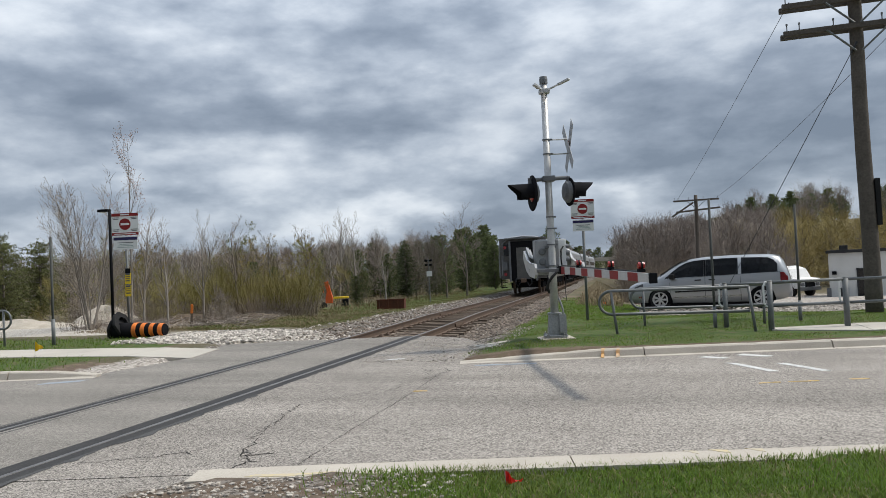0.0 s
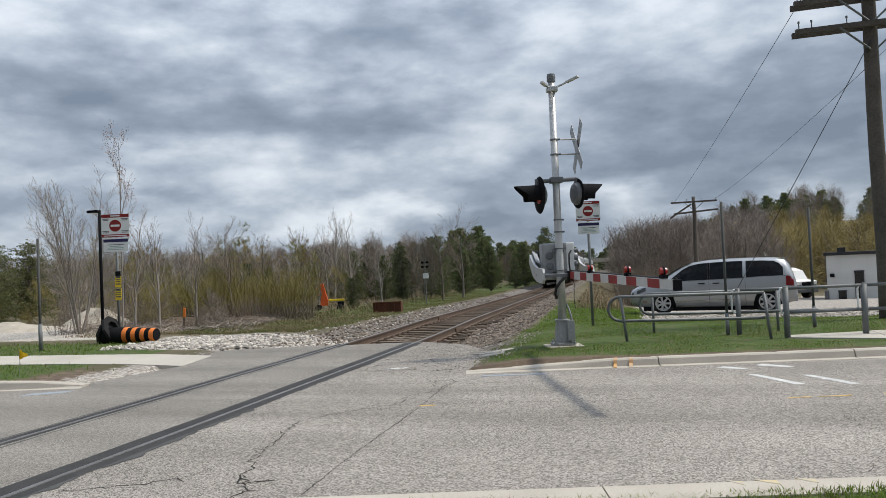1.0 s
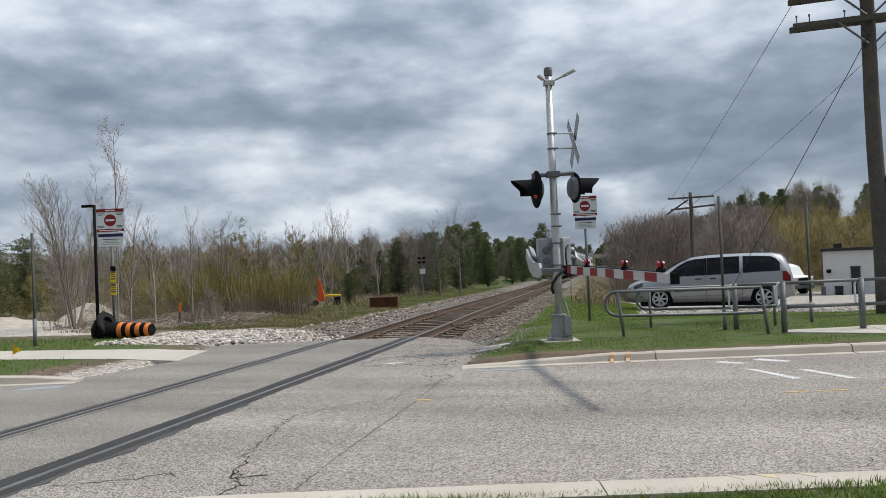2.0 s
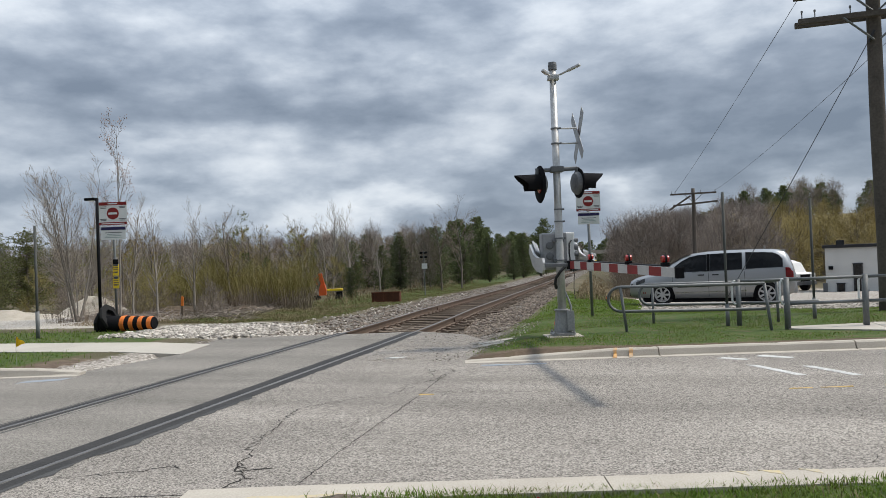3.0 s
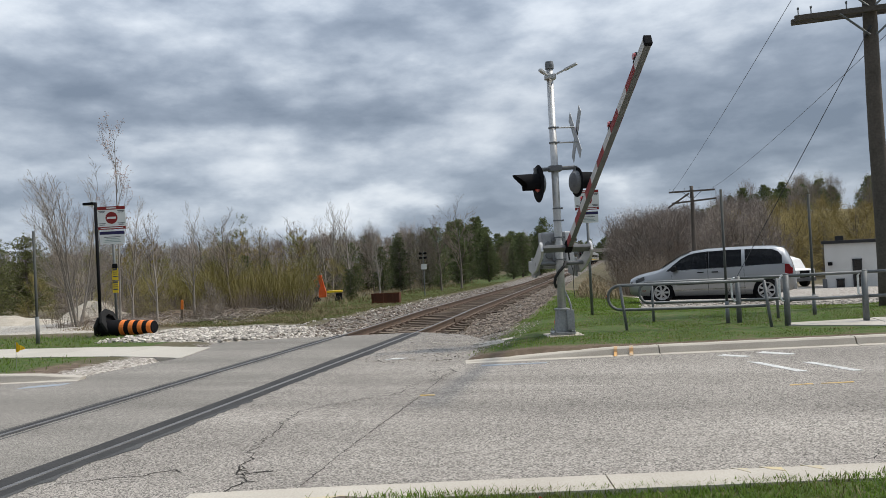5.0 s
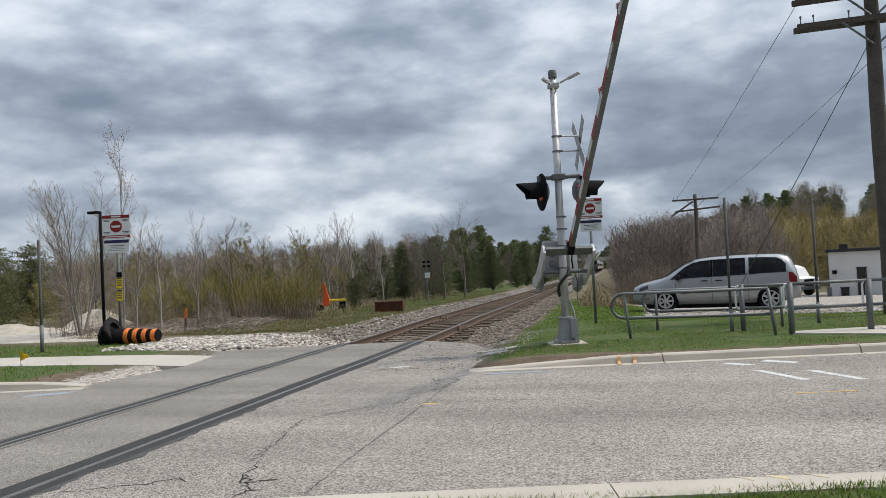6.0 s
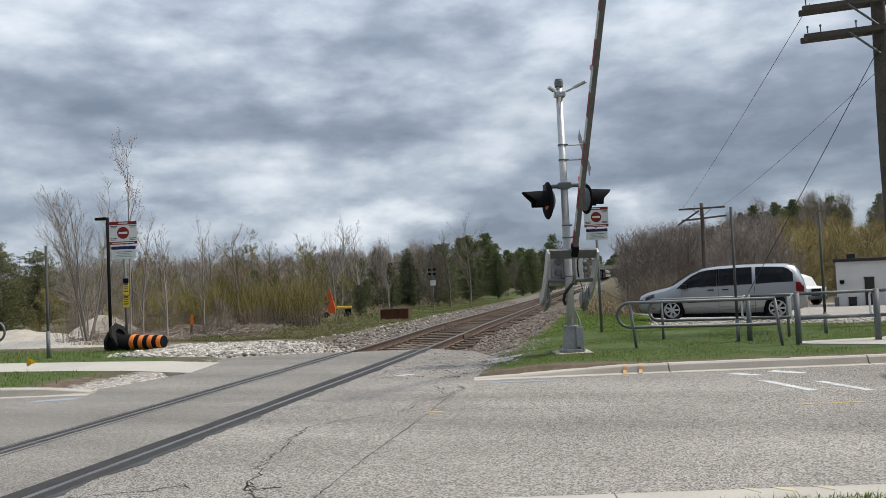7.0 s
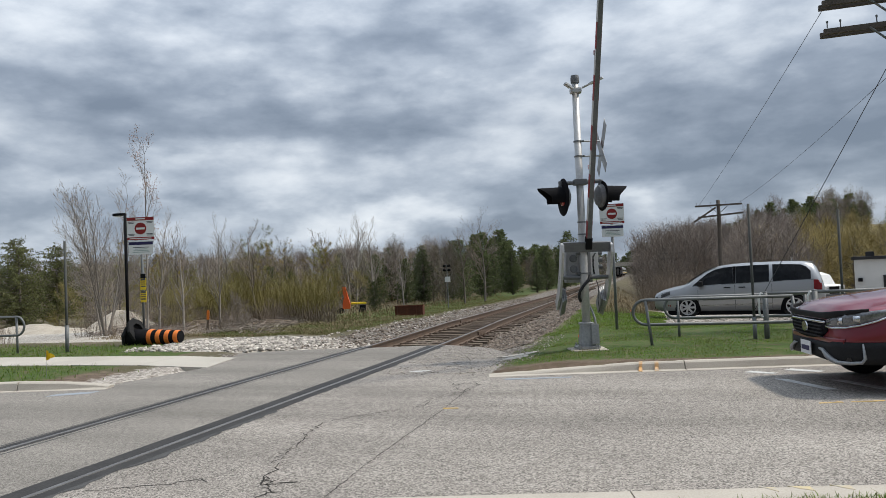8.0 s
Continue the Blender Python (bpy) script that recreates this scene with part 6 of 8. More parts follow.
# ---- train ----
def coach(label, end_dark, length=25.0):
    """A railway coach, its rear end at the origin, running along +y."""
    t = thing("railway_coach", pose(0, 40, 0), label, "railway coach", "coaches of the train")
    prof = [(-1.40, 0.95), (-1.55, 1.10), (-1.56, 2.30), (-1.52, 3.10), (-1.32, 3.42), (-0.70, 3.57), (0.0, 3.62), (0.70, 3.57), (1.32, 3.42), (1.52, 3.10), (1.56, 2.30), (1.55, 1.10), (1.40, 0.95)]
    part("body", loft(B(), [[(x * k, y, z if k > 0.99 else 0.95 + (z - 0.95) * 0.985) for x, z in prof] for y, k in ((0.12, 0.985), (0.3, 1.0), (length - 0.3, 1.0), (length - 0.12, 0.985))]), M_TRAIN, t)
    for s in (-1, 1):
        for k in range(9):
            bm = B()
            box(bm, (s * 1.562, 3.2 + 2.2 * k, 2.2), (0.02, 1.6, 0.62), 0.006)
            part("window", bm, M_GLASS, t)
        bm = B()
        box(bm, (s * 1.566, length / 2, 1.35), (0.012, length - 1.2, 0.16), 0)
        part("side_stripe", bm, M_YELLOW, t, "yellow side stripe")
        bm = B()
        box(bm, (s * 1.562, 1.3, 2.0), (0.02, 0.8, 1.9), 0.006)
        part("door", bm, M_TRAINEND, t)
    bm = B()
    box(bm, (0, 0.10, 2.22), (2.92, 0.10, 2.5), 0.05)
    part("end_wall", bm, end_dark, t, "dark grey end wall")
    bm = B()
    box(bm, (0, 0.0, 2.05), (1.5, 0.26, 2.4), 0.06)
    part("gangway", bm, M_BLACK, t, "black rubber gangway")
    for s in (-1, 1):
        bm = B()
        box(bm, (s * 0.80, -0.06, 2.05), (0.12, 0.30, 2.5), 0.03)
        part("gangway_frame", bm, M_CASE, t)
        bm = B()
        pipe(bm, [(s * 0.45, -0.1, 1.0), (s * 0.5, -0.35, 0.7), (s * 0.35, -0.4, 0.5), (s * 0.2, -0.3, 0.75)], 0.035, 6)
        part("brake_hose", bm, M_CABLE, t)
        bm = B()
        box(bm, (s * 1.15, -0.03, 1.75), (0.34, 0.14, 0.5), 0.03)
        part("end_box", bm, M_CASE, t)
    bm = B()
    pipe(bm, [(-1.30, -0.02, 3.10), (-1.0, -0.02, 3.36), (-0.5, -0.02, 3.50), (0, -0.02, 3.54), (0.5, -0.02, 3.50), (1.0, -0.02, 3.36), (1.30, -0.02, 3.10)], 0.04, 6)
    part("roof_bow", bm, M_CASE, t)
    for s in (-1, 1):
        bm = B()
        box(bm, (s * 1.02, 0.02, 2.75), (0.34, 0.08, 0.7), 0.02)
        part("end_window", bm, M_GLASS, t)
        bm = B()
        for q in range(7):
            rod(bm, (s * 1.22, -0.09, 1.2 + 0.3 * q), (s * 1.46, -0.09, 1.2 + 0.3 * q), 0.016, n=6)
        for e in (1.22, 1.46):
            rod(bm, (s * e, -0.09, 1.05), (s * e, -0.09, 3.1), 0.018, n=6)
        part("ladder", bm, M_CASE, t)
    bm = B()
    box(bm, (0, -0.1, 3.44), (2.2, 0.34, 0.07), 0.02)
    part("roof_lip", bm, M_CASE, t)
    bm = B()
    box(bm, (0, -0.14, 1.9), (0.8, 0.04, 1.95), 0.01)
    part("end_door", bm, M_TRAINEND, t)
    for s in (-1, 1):
        for z in (2.9, 1.25):
            bm = B()
            rod(bm, (s * 1.12, 0.02, z), (s * 1.12, -0.06, z), 0.10, n=14)
            part("marker_lamp", bm, M_TAIL, t)
        bm = B()
        pipe(bm, [(s * 1.3, -0.05, 1.1), (s * 1.3, -0.10, 1.2), (s * 1.3, -0.10, 2.3), (s * 1.3, 0.02, 2.4)], 0.02, 6)
        part("handrail", bm, M_GALV, t)
        bm = B()
        for z in (0.45, 0.75):
            box(bm, (s * 1.25, 0.2, z), (0.4, 0.3, 0.04), 0.005)
        box(bm, (s * 1.42, 0.2, 0.75), (0.03, 0.3, 0.7), 0.005)
        part("step", bm, M_BLACK, t)
    bm = B()
    box(bm, (0, length / 2, 0.72), (2.3, length - 8, 0.5), 0.05)
    part("underframe", bm, M_BLACK, t)
    bm = B()
    box(bm, (0, -0.25, 0.85), (0.3, 0.7, 0.25), 0.04)
    part("coupler", bm, M_RAIL, t)
    for y in (3.0, length - 3.0):
        bm = B()
        box(bm, (0, y, 0.55), (2.0, 2.9, 0.35), 0.05)
        bogie = part("bogie", bm, M_BLACK, t)
        for s in (-1, 1):
            for d in (-1.2, 1.2):
                bm = B()
                rod(bm, (s * 0.72, y + d, 0.45), (s * 0.86, y + d, 0.45), 0.45, n=20)
                part("wheel", bm, M_RAIL, bogie)
    return t


coaches = [coach("grey railway coach with dark end leaving along the track", M_TRAINEND), coach("grey railway coach with yellow stripe", M_TRAINEND), coach("grey railway coach with yellow stripe", M_TRAINEND), coach("grey railway coach at the head of the train", M_TRAINEND)]


# ---- beyond the crossing ----
def make_building():
    t = thing("workshop_building", pose(18.6, 43.0, -1.95, 0, 0, -14), "low white painted block building with dark roof edge", "building")
    bm = B()
    box(bm, (11, 5, 1.4), (22, 10, 3.6), 0.02)
    wall = part("wall", bm, M_STUCCO, t)
    bm = B()
    box(bm, (11, 5, 3.28), (22.3, 10.3, 0.22), 0.03)
    part("roof", bm, M_ROOF, t)
    bm = B()
    box(bm, (1.0, 0.6, 3.55), (0.55, 0.5, 0.35), 0.04)
    part("roof_vent", bm, M_ROOF, t)
    for x, w, h, z in ((2.05, 0.5, 2.0, 1.0), (0.95, 0.42, 0.75, 0.25), (5.6, 0.6, 1.1, 1.4)):
        bm = B()
        for zz in (z - h / 2, z + h / 2):
            box(bm, (x, -0.03, zz), (w + 0.16, 0.12, 0.09), 0.01)
        for xx in (x - w / 2, x + w / 2):
            box(bm, (xx, -0.03, z), (0.09, 0.12, h), 0.01)
        fr = part("window_frame", bm, M_ROOF, t)
        bm = B()
        box(bm, (x, -0.012, z), (w - 0.06, 0.02, h - 0.06), 0)
        part("pane", bm, M_GLASS, fr)
    bm = B()
    box(bm, (0.35, -0.1, 1.75), (0.3, 0.2, 0.25), 0.03)
    part("wall_lamp", bm, M_BLACK, t)
    bm = B()
    box(bm, (-0.05, -0.05, 0.3), (0.3, 0.1, 0.75), 0.02)
    part("meter_box", bm, M_CASE, t)
    return t


make_building()


def make_truck(x, y, z, turn, trailer):
    t = thing("lorry", pose(x, y, z, 0, 0, turn), "white lorry with a tall exhaust stack parked in the lot", "lorry", "parked lorries")
    bm = B()
    loft(bm, [[(px, py, pz) for px, pz in ((-1.1, 0.7), (1.1, 0.7), (1.15, 1.5), (0.98, zr), (-0.98, zr), (-1.15, 1.5))] for py, zr in ((0.0, 1.45), (0.9, 1.6), (1.3, 2.35), (2.2, 2.6), (3.0, 2.6))])
    part("cab", bm, M_WHITE, t)
    bm = B()
    box(bm, (0, -0.03, 1.1), (1.0, 0.08, 0.6), 0.02)
    part("grille", bm, M_BLACK, t)
    bm = B()
    box(bm, (0, -0.06, 0.68), (2.2, 0.2, 0.3), 0.04)
    part("bumper", bm, M_CASE, t)
    for s in (-1, 1):
        bm = B()
        box(bm, (s * 0.82, -0.02, 1.05), (0.4, 0.1, 0.25), 0.03)
        part("headlamp", bm, M_LAMPGLASS, t)
        for py in (1.0, 5.2, 6.4):
            bm = B()
            rod(bm, (s * 0.85, py, 0.48), (s * 1.15, py, 0.48), 0.48, n=18)
            part("wheel", bm, M_TYRE, t)
    bm = B()
    loft(bm, [[(px, 1.08 + (pz - 1.6) * 0.42, pz) for px, pz in ((-0.85, 1.68), (0.85, 1.68), (0.78, 2.28), (-0.78, 2.28))], [(px, 1.02 + (pz - 1.6) * 0.42, pz) for px, pz in ((-0.85, 1.68), (0.85, 1.68), (0.78, 2.28), (-0.78, 2.28))]])
    part("windscreen", bm, M_GLASS, t)
    bm = B()
    box(bm, (0, 3.3 + trailer / 2, 1.55), (2.3, trailer, 0.9), 0.04)
    part("load_body", bm, M_CASE, t)
    bm = B()
    rod(bm, (-1.15, 3.2, 0.9), (-1.15, 3.2, 4.0), 0.12, n=12)
    part("exhaust_stack", bm, M_CHROME, t)
    return t


make_truck(19.0, 52, -2.35, 35, 8.0)
make_truck(15.2, 63, -2.6, 28, 5.0)


def make_overpass():
    t = thing("road_bridge", pose(-14, 385, 0), "distant concrete road bridge over the railway", "bridge")
    bm = B()
    box(bm, (0, 0, 1.75), (70, 10, 1.3), 0.05)
    part("deck", bm, M_CONCRETE, t)
    for s in (-1, 1):
        bm = B()
        box(bm, (0, s * 4.9, 2.7), (70, 0.2, 0.6), 0.03)
        part("parapet", bm, M_CONCRETE, t)
    for x in (-11, 11):
        bm = B()
        box(bm, (x, 0, -3.4), (1.4, 9, 9.0), 0.1)
        part("pier", bm, M_CONCRETE, t)
    return t


make_overpass()


def crossing_sign_back():
    """The far signal's low post with its small panel, by the woods."""
    t = thing("trackside_signal", pose(-5.45, 22, float(ground_z(-5.45, 22))), "slim trackside post with two black heads and white panel", "signal post")
    bm = B()
    rod(bm, (0, 0, -0.2), (0, 0, 2.35), 0.03, n=8)
    part("post", bm, M_GALV_OLD, t)
    for z in (2.25, 2.02):
        for s in (-1, 1):
            bm = B()
            rod(bm, (s * 0.05, -0.05, z), (s * 0.2, -0.06, z + 0.02), 0.05, 0.065, n=10)
            part("head", bm, M_BLACK, t)
    bm = B()
    box(bm, (0.03, -0.05, 1.55), (0.30, 0.02, 0.28), 0.004)
    part("panel", bm, M_WHITE, t)
    return t


crossing_sign_back()


def rusty_bin():
    t = thing("steel_bin", pose(-4.95, 14.2, float(ground_z(-4.95, 14.2)) - 0.02, 0, 0, 12), "rusty open steel bin lying by the track", "bin")
    w, d, h, k = 0.58, 0.40, 0.46, 0.025
    for name, c, s in (("front", (0, -d, h / 2), (2 * w, k, h)), ("back", (0, d, h / 2), (2 * w, k, h)), ("side", (-w, 0, h / 2), (k, 2 * d, h)), ("side", (w, 0, h / 2), (k, 2 * d, h)), ("floor", (0, 0, 0.03), (2 * w, 2 * d, k))):
        bm = B()
        box(bm, c, s, 0.006)
        part(name, bm, M_RUST, t)
    for x in (-0.5, -0.1, 0.3):
        bm = B()
        box(bm, (x, -d - 0.03, h / 2), (0.05, 0.04, h), 0.006)
        part("rib", bm, M_RUST, t)
    bm = B()
    box(bm, (0, -d - 0.01, h), (2 * w + 0.06, 0.06, 0.05), 0.008)
    part("rim", bm, M_RUST, t)
    return t


rusty_bin()


def small_excavator():
    x, y = -8.75, 16.2
    t = thing("small_machine", pose(x, y, float(ground_z(x, y)) - 0.1, 0, 0, 20), "small orange work machine half hidden by shrubs", "machine")
    t.scale = (0.8, 0.8, 0.88)
    bm = B()
    loft(bm, [[(a, b, z) for a, b in ((-0.3 * k, -0.25), (0.3 * k, -0.25), (0.3 * k, 0.25), (-0.3 * k, 0.25))] for z, k in ((0.35, 0.7), (0.65, 0.7), (0.85, 0.5), (0.95, 0.4))])
    part("hood", bm, M_MACHINE, t)
    bm = B()
    box(bm, (-0.05, -0.05, 1.15), (0.24, 0.2, 0.75), 0.04, Matrix.Rotation(radians(-14), 3, "Y"))
    part("boom", bm, M_MACHINE, t, "upright orange boom")
    bm = B()
    box(bm, (0.7, 0, 0.62), (0.9, 0.4, 0.1), 0.02)
    part("frame", bm, M_YELLOW, t)
    bm = B()
    box(bm, (0.95, 0, 0.35), (0.35, 0.5, 0.35), 0.04)
    part("engine", bm, M_BLACK, t)
    for sx in (-0.35, 0.9):
        for sy in (-0.3, 0.3):
            bm = B()
            rod(bm, (sx, sy - 0.06, 0.2), (sx, sy + 0.06, 0.2), 0.2, n=14)
            part("wheel", bm, M_TYRE, t)
    bm = B()
    pipe(bm, [(-0.3, 0, 0.9), (-0.45, 0, 1.25), (-0.2, 0, 1.35)], 0.03, 6)
    part("handle", bm, M_MACHINE, t)
    return t


small_excavator()


def rubble_heap(name, x, y, rx, ry, h, material, label, seed):
    bm = B()
    n, m = 48, 14
    rings = []
    for j in range(m + 1):
        u = j / m
        ring = []
        for k in range(n):
            a = math.tau * k / n
            rr = u * (1 + 0.18 * noise.noise((math.cos(a) * 1.3 + seed, math.sin(a) * 1.3, 0)))
            px, py = x + rx * rr * math.cos(a), y + ry * rr * math.sin(a)
            z = float(ground_z(px, py)) - 0.05 + h * max(0, 1 - u ** 1.25) * (1 + 0.25 * noise.noise((px * 1.2, py * 1.2, seed))) + 0.05 * noise.noise((px * 5, py * 5, seed))
            ring.append(bm.verts.new((px, py, z)))
        rings.append(ring)
    for p, q in zip(rings[1:], rings[2:]):
        for k in range(n):
            bm.faces.new((p[k], p[(k + 1) % n], q[(k + 1) % n], q[k]))
    bm.faces.new(rings[1])
    ob = part(name, bm, material, None, smooth=True)
    return tagged(ob, label, "heap", kind="stuff")


M_PALEGRAVEL = mat("pale_crushed_stone", (0.50, 0.45, 0.375), (0.36, 0.32, 0.26), 0.95, scale=2.5, fine=45, bump=0.8, depth=0.03)
M_BRUSH = mat("dark_brush_soil", (0.16, 0.12, 0.085), (0.09, 0.07, 0.05), 0.95, scale=3, fine=30, bump=0.9, depth=0.04)
rubble_heap("gravel_heap", -13.9, 7.2, 1.6, 1.2, 0.72, M_PALEGRAVEL, "heap of pale crushed stone behind the path", 1)
rubble_heap("gravel_heap", -17.0, 6.0, 3.2, 1.2, 0.4, M_PALEGRAVEL, "low heap of pale crushed stone", 2)
rubble_heap("brush_heap", -10.0, 6.6, 2.2, 1.0, 0.28, M_BRUSH, "low heap of dark soil and brush", 3)
rubble_heap("brush_heap", -7.8, 7.3, 1.6, 0.8, 0.22, M_BRUSH, "low heap of dark soil and brush", 4)


# ---- plants ----
class Mesh:
    """Collects tubes and blades fast."""

    def __init__(self):
        self.v, self.f = [], []

    def tube(self, pts, rs, n):
        base = len(self.v)
        side = None
        for i, p in enumerate(pts):
            d = (pts[min(i + 1, len(pts) - 1)] - pts[max(i - 1, 0)]).normalized()
            if side is None:
                side = d.orthogonal().normalized()
            side = (side - d * side.dot(d))
            side = side.normalized() if side.length > 1e-6 else d.orthogonal().normalized()
            up = d.cross(side)
            for k in range(n):
                a = math.tau * k / n
                self.v.append(tuple(p + rs[i] * (math.cos(a) * side + math.sin(a) * up)))
        for i in range(len(pts) - 1):
            for k in range(n):
                a, b = base + i * n + k, base + i * n + (k + 1) % n
                self.f.append((a, b, b + n, a + n))

    def leaf(self, p, d, w, ln):
        """A small pointed leaf with a fold."""
        s = d.orthogonal().normalized()
        n = d.cross(s)
        b = len(self.v)
        self.v += [tuple(p), tuple(p + d * ln * 0.5 + s * w + n * w * 0.3), tuple(p + d * ln), tuple(p + d * ln * 0.5 - s * w + n * w * 0.3)]
        self.f.append((b, b + 1, b + 2, b + 3))

    def data(self, name, material):
        me = bpy.data.meshes.new(name)
        me.from_pydata(self.v, [], self.f)
        me.materials.append(material)
        return me


def rand_unit(rnd):
    while True:
        v = Vector((rnd.uniform(-1, 1), rnd.uniform(-1, 1), rnd.uniform(-1, 1)))
        if 0.05 < v.length < 1:
            return v.normalized()


def grow(wood, twigs, leaves, p, d, ln, r, level, rnd, spec):
    """One limb with its own bends, and those that leave it."""
    n = 6 if level == 0 else spec.get("mid", 4) if level == 1 else spec.get("seg", 2)
    pts, rs = [p.copy()], [r]
    q, w = p.copy(), d.copy()
    for i in range(n):
        w = (w + rand_unit(rnd) * spec["bend"] * (0.5 if level == 0 else 1) + Vector((0, 0, spec["lift"])) * (0 if level == 0 else 1)).normalized()
        q = q + w * ln / n
        pts.append(q.copy())
        rs.append(r * (1 - (0.82 if level == 0 else 0.85) * (i + 1) / n))
    target = wood if level < 2 else twigs
    target.tube(pts, rs, 7 if level == 0 else 4 if level == 1 else 3)
    if level >= spec["levels"]:
        if leaves is not None:
            for k in range(spec["leaves"]):
                i = rnd.randrange(1, len(pts))
                leaves.leaf(pts[i] + rand_unit(rnd) * 0.05, rand_unit(rnd), spec["leaf"] * 0.4, spec["leaf"])
        return
    count = spec["kids"][level]
    for k in range(count):
        u = spec["from"][level] + (1 - spec["from"][level]) * (k + rnd.random()) / count
        i = min(n - 1, int(u * n))
        base = pts[i].lerp(pts[i + 1], u * n - i)
        axis = (pts[i + 1] - pts[i]).normalized()
        side = rand_unit(rnd)
        side = (side - axis * side.dot(axis)).normalized()
        ang = radians(spec["angle"][level] * rnd.uniform(0.75, 1.25))
        kd = axis * math.cos(ang) + side * math.sin(ang)
        kl = ln * spec["ratio"][level] * rnd.uniform(0.7, 1.2) * (1.15 - 0.65 * u if level == 0 else 1 - 0.4 * u)
        grow(wood, twigs, leaves, base, kd, kl, max(0.004, rs[i] * 0.55), level + 1, rnd, spec)


BARE = dict(levels=3, bend=0.10, lift=0.10, kids=(18, 7, 5), angle=(33, 32, 34), ratio=(0.38, 0.45, 0.5), leaves=0, leaf=0.05)
BARE["from"] = (0.22, 0.2, 0.2)
WIDE = dict(levels=3, bend=0.14, lift=0.07, kids=(14, 9, 5), angle=(38, 38, 40), ratio=(0.52, 0.48, 0.5), leaves=0, leaf=0.05)
WIDE["from"] = (0.25, 0.15, 0.2)
SAPLING = dict(levels=2, bend=0.05, lift=0.10, kids=(15, 7), angle=(30, 36), ratio=(0.25, 0.5), leaves=7, leaf=0.036)
SAPLING["from"] = (0.42, 0.2)
LEAFY = dict(levels=3, bend=0.14, lift=0.05, kids=(13, 7, 5), angle=(50, 45, 45), ratio=(0.5, 0.5, 0.5), leaves=13, leaf=0.042)
LEAFY["from"] = (0.15, 0.15, 0.2)


def tree(name, seed, high, r, spec, bark, twig, leafmat, label, category, stems=1, lean=0.0):
    """A master tree standing at the origin: trunk with limbs, twigs, and a crown of leaves where it has any."""
    rnd = random.Random(seed)
    wood, twigs = Mesh(), Mesh()
    leaves = Mesh() if leafmat else None
    for s in range(stems):
        d = Vector((rnd.uniform(-1, 1), rnd.uniform(-1, 1), 0)) * (lean if stems > 1 else 0.03)
        d = (Vector((0, 0, 1)) + d).normalized()
        grow(wood, twigs, leaves, Vector((rnd.uniform(-0.1, 0.1), rnd.uniform(-0.1, 0.1), -0.15)) if stems > 1 else Vector((0, 0, -0.2)), d, high * rnd.uniform(0.8, 1.0), r, 0, rnd, spec)
    t = thing(name, pose(0, 0, 0), label, category)
    for nm, m, material in (("trunk", wood, bark), ("crown", twigs, twig), ("foliage", leaves, leafmat)):
        if m is not None and m.f:
            ob = new(nm, m.data(nm, material))
            ob.parent = t
    return t


def conifer(seed, high, label, thick=1.0, gap=0.032, round_top=0.5, wide=0.33, needle=None):
    """Straight trunk with uneven boughs that carry many short needle sprays; the fuller the rounder."""
    rnd = random.Random(seed)
    wood, needles = Mesh(), Mesh()
    wood.tube([Vector((0, 0, -0.2)), Vector((0.03, 0, high * 0.5)), Vector((0, 0.02, high * 0.97))], [0.12, 0.07, 0.01], 7)
    lobes = [(rnd.uniform(0, math.tau), rnd.uniform(0.2, 0.9), rnd.uniform(0.5, 1.5)) for k in range(9)]
    z = high * 0.04
    while z < high * 0.985:
        u = z / high
        shape = (1 - u) ** (0.9 - 0.45 * round_top) * min(1.0, 0.55 + 2.2 * u)
        for k in range(rnd.randrange(6, 10)):
            a = rnd.uniform(0, math.tau)
            # some sides of the crown stand out, others are gaps
            swell = 1 + sum(0.26 * (w - 0.9) * math.exp(-((u - h) / 0.16) ** 2) * math.cos(a - b) for b, h, w in lobes)
            ln = wide * high * shape * swell * rnd.uniform(0.55, 1.15) + 0.08
            tip = Vector((math.cos(a) * ln, math.sin(a) * ln, z + ln * rnd.uniform(-0.10, 0.45)))
            root = Vector((0, 0, z))
            wood.tube([root, tip], [0.018, 0.004], 3)
            steps = max(3, int(ln / 0.12 * thick))
            for i in range(1, steps + 1):
                c = root.lerp(tip, i / steps)
                for q in range(3):
                    d = ((tip - root).normalized() * 0.5 + rand_unit(rnd) * 0.9 + Vector((0, 0, 0.1))).normalized()
                    needles.leaf(c + rand_unit(rnd) * 0.06, d, 0.032 / thick ** 0.7, rnd.uniform(0.12, 0.24) / thick ** 0.5)
        z += high * gap * rnd.uniform(0.8, 1.3)
    t = thing("conifer", pose(0, 0, 0), label, "conifer tree")
    for nm, m, material in (("trunk", wood, M_BARK), ("crown", needles, needle or M_NEEDLE)):
        ob = new(nm, m.data(nm, material))
        ob.parent = t
    return t


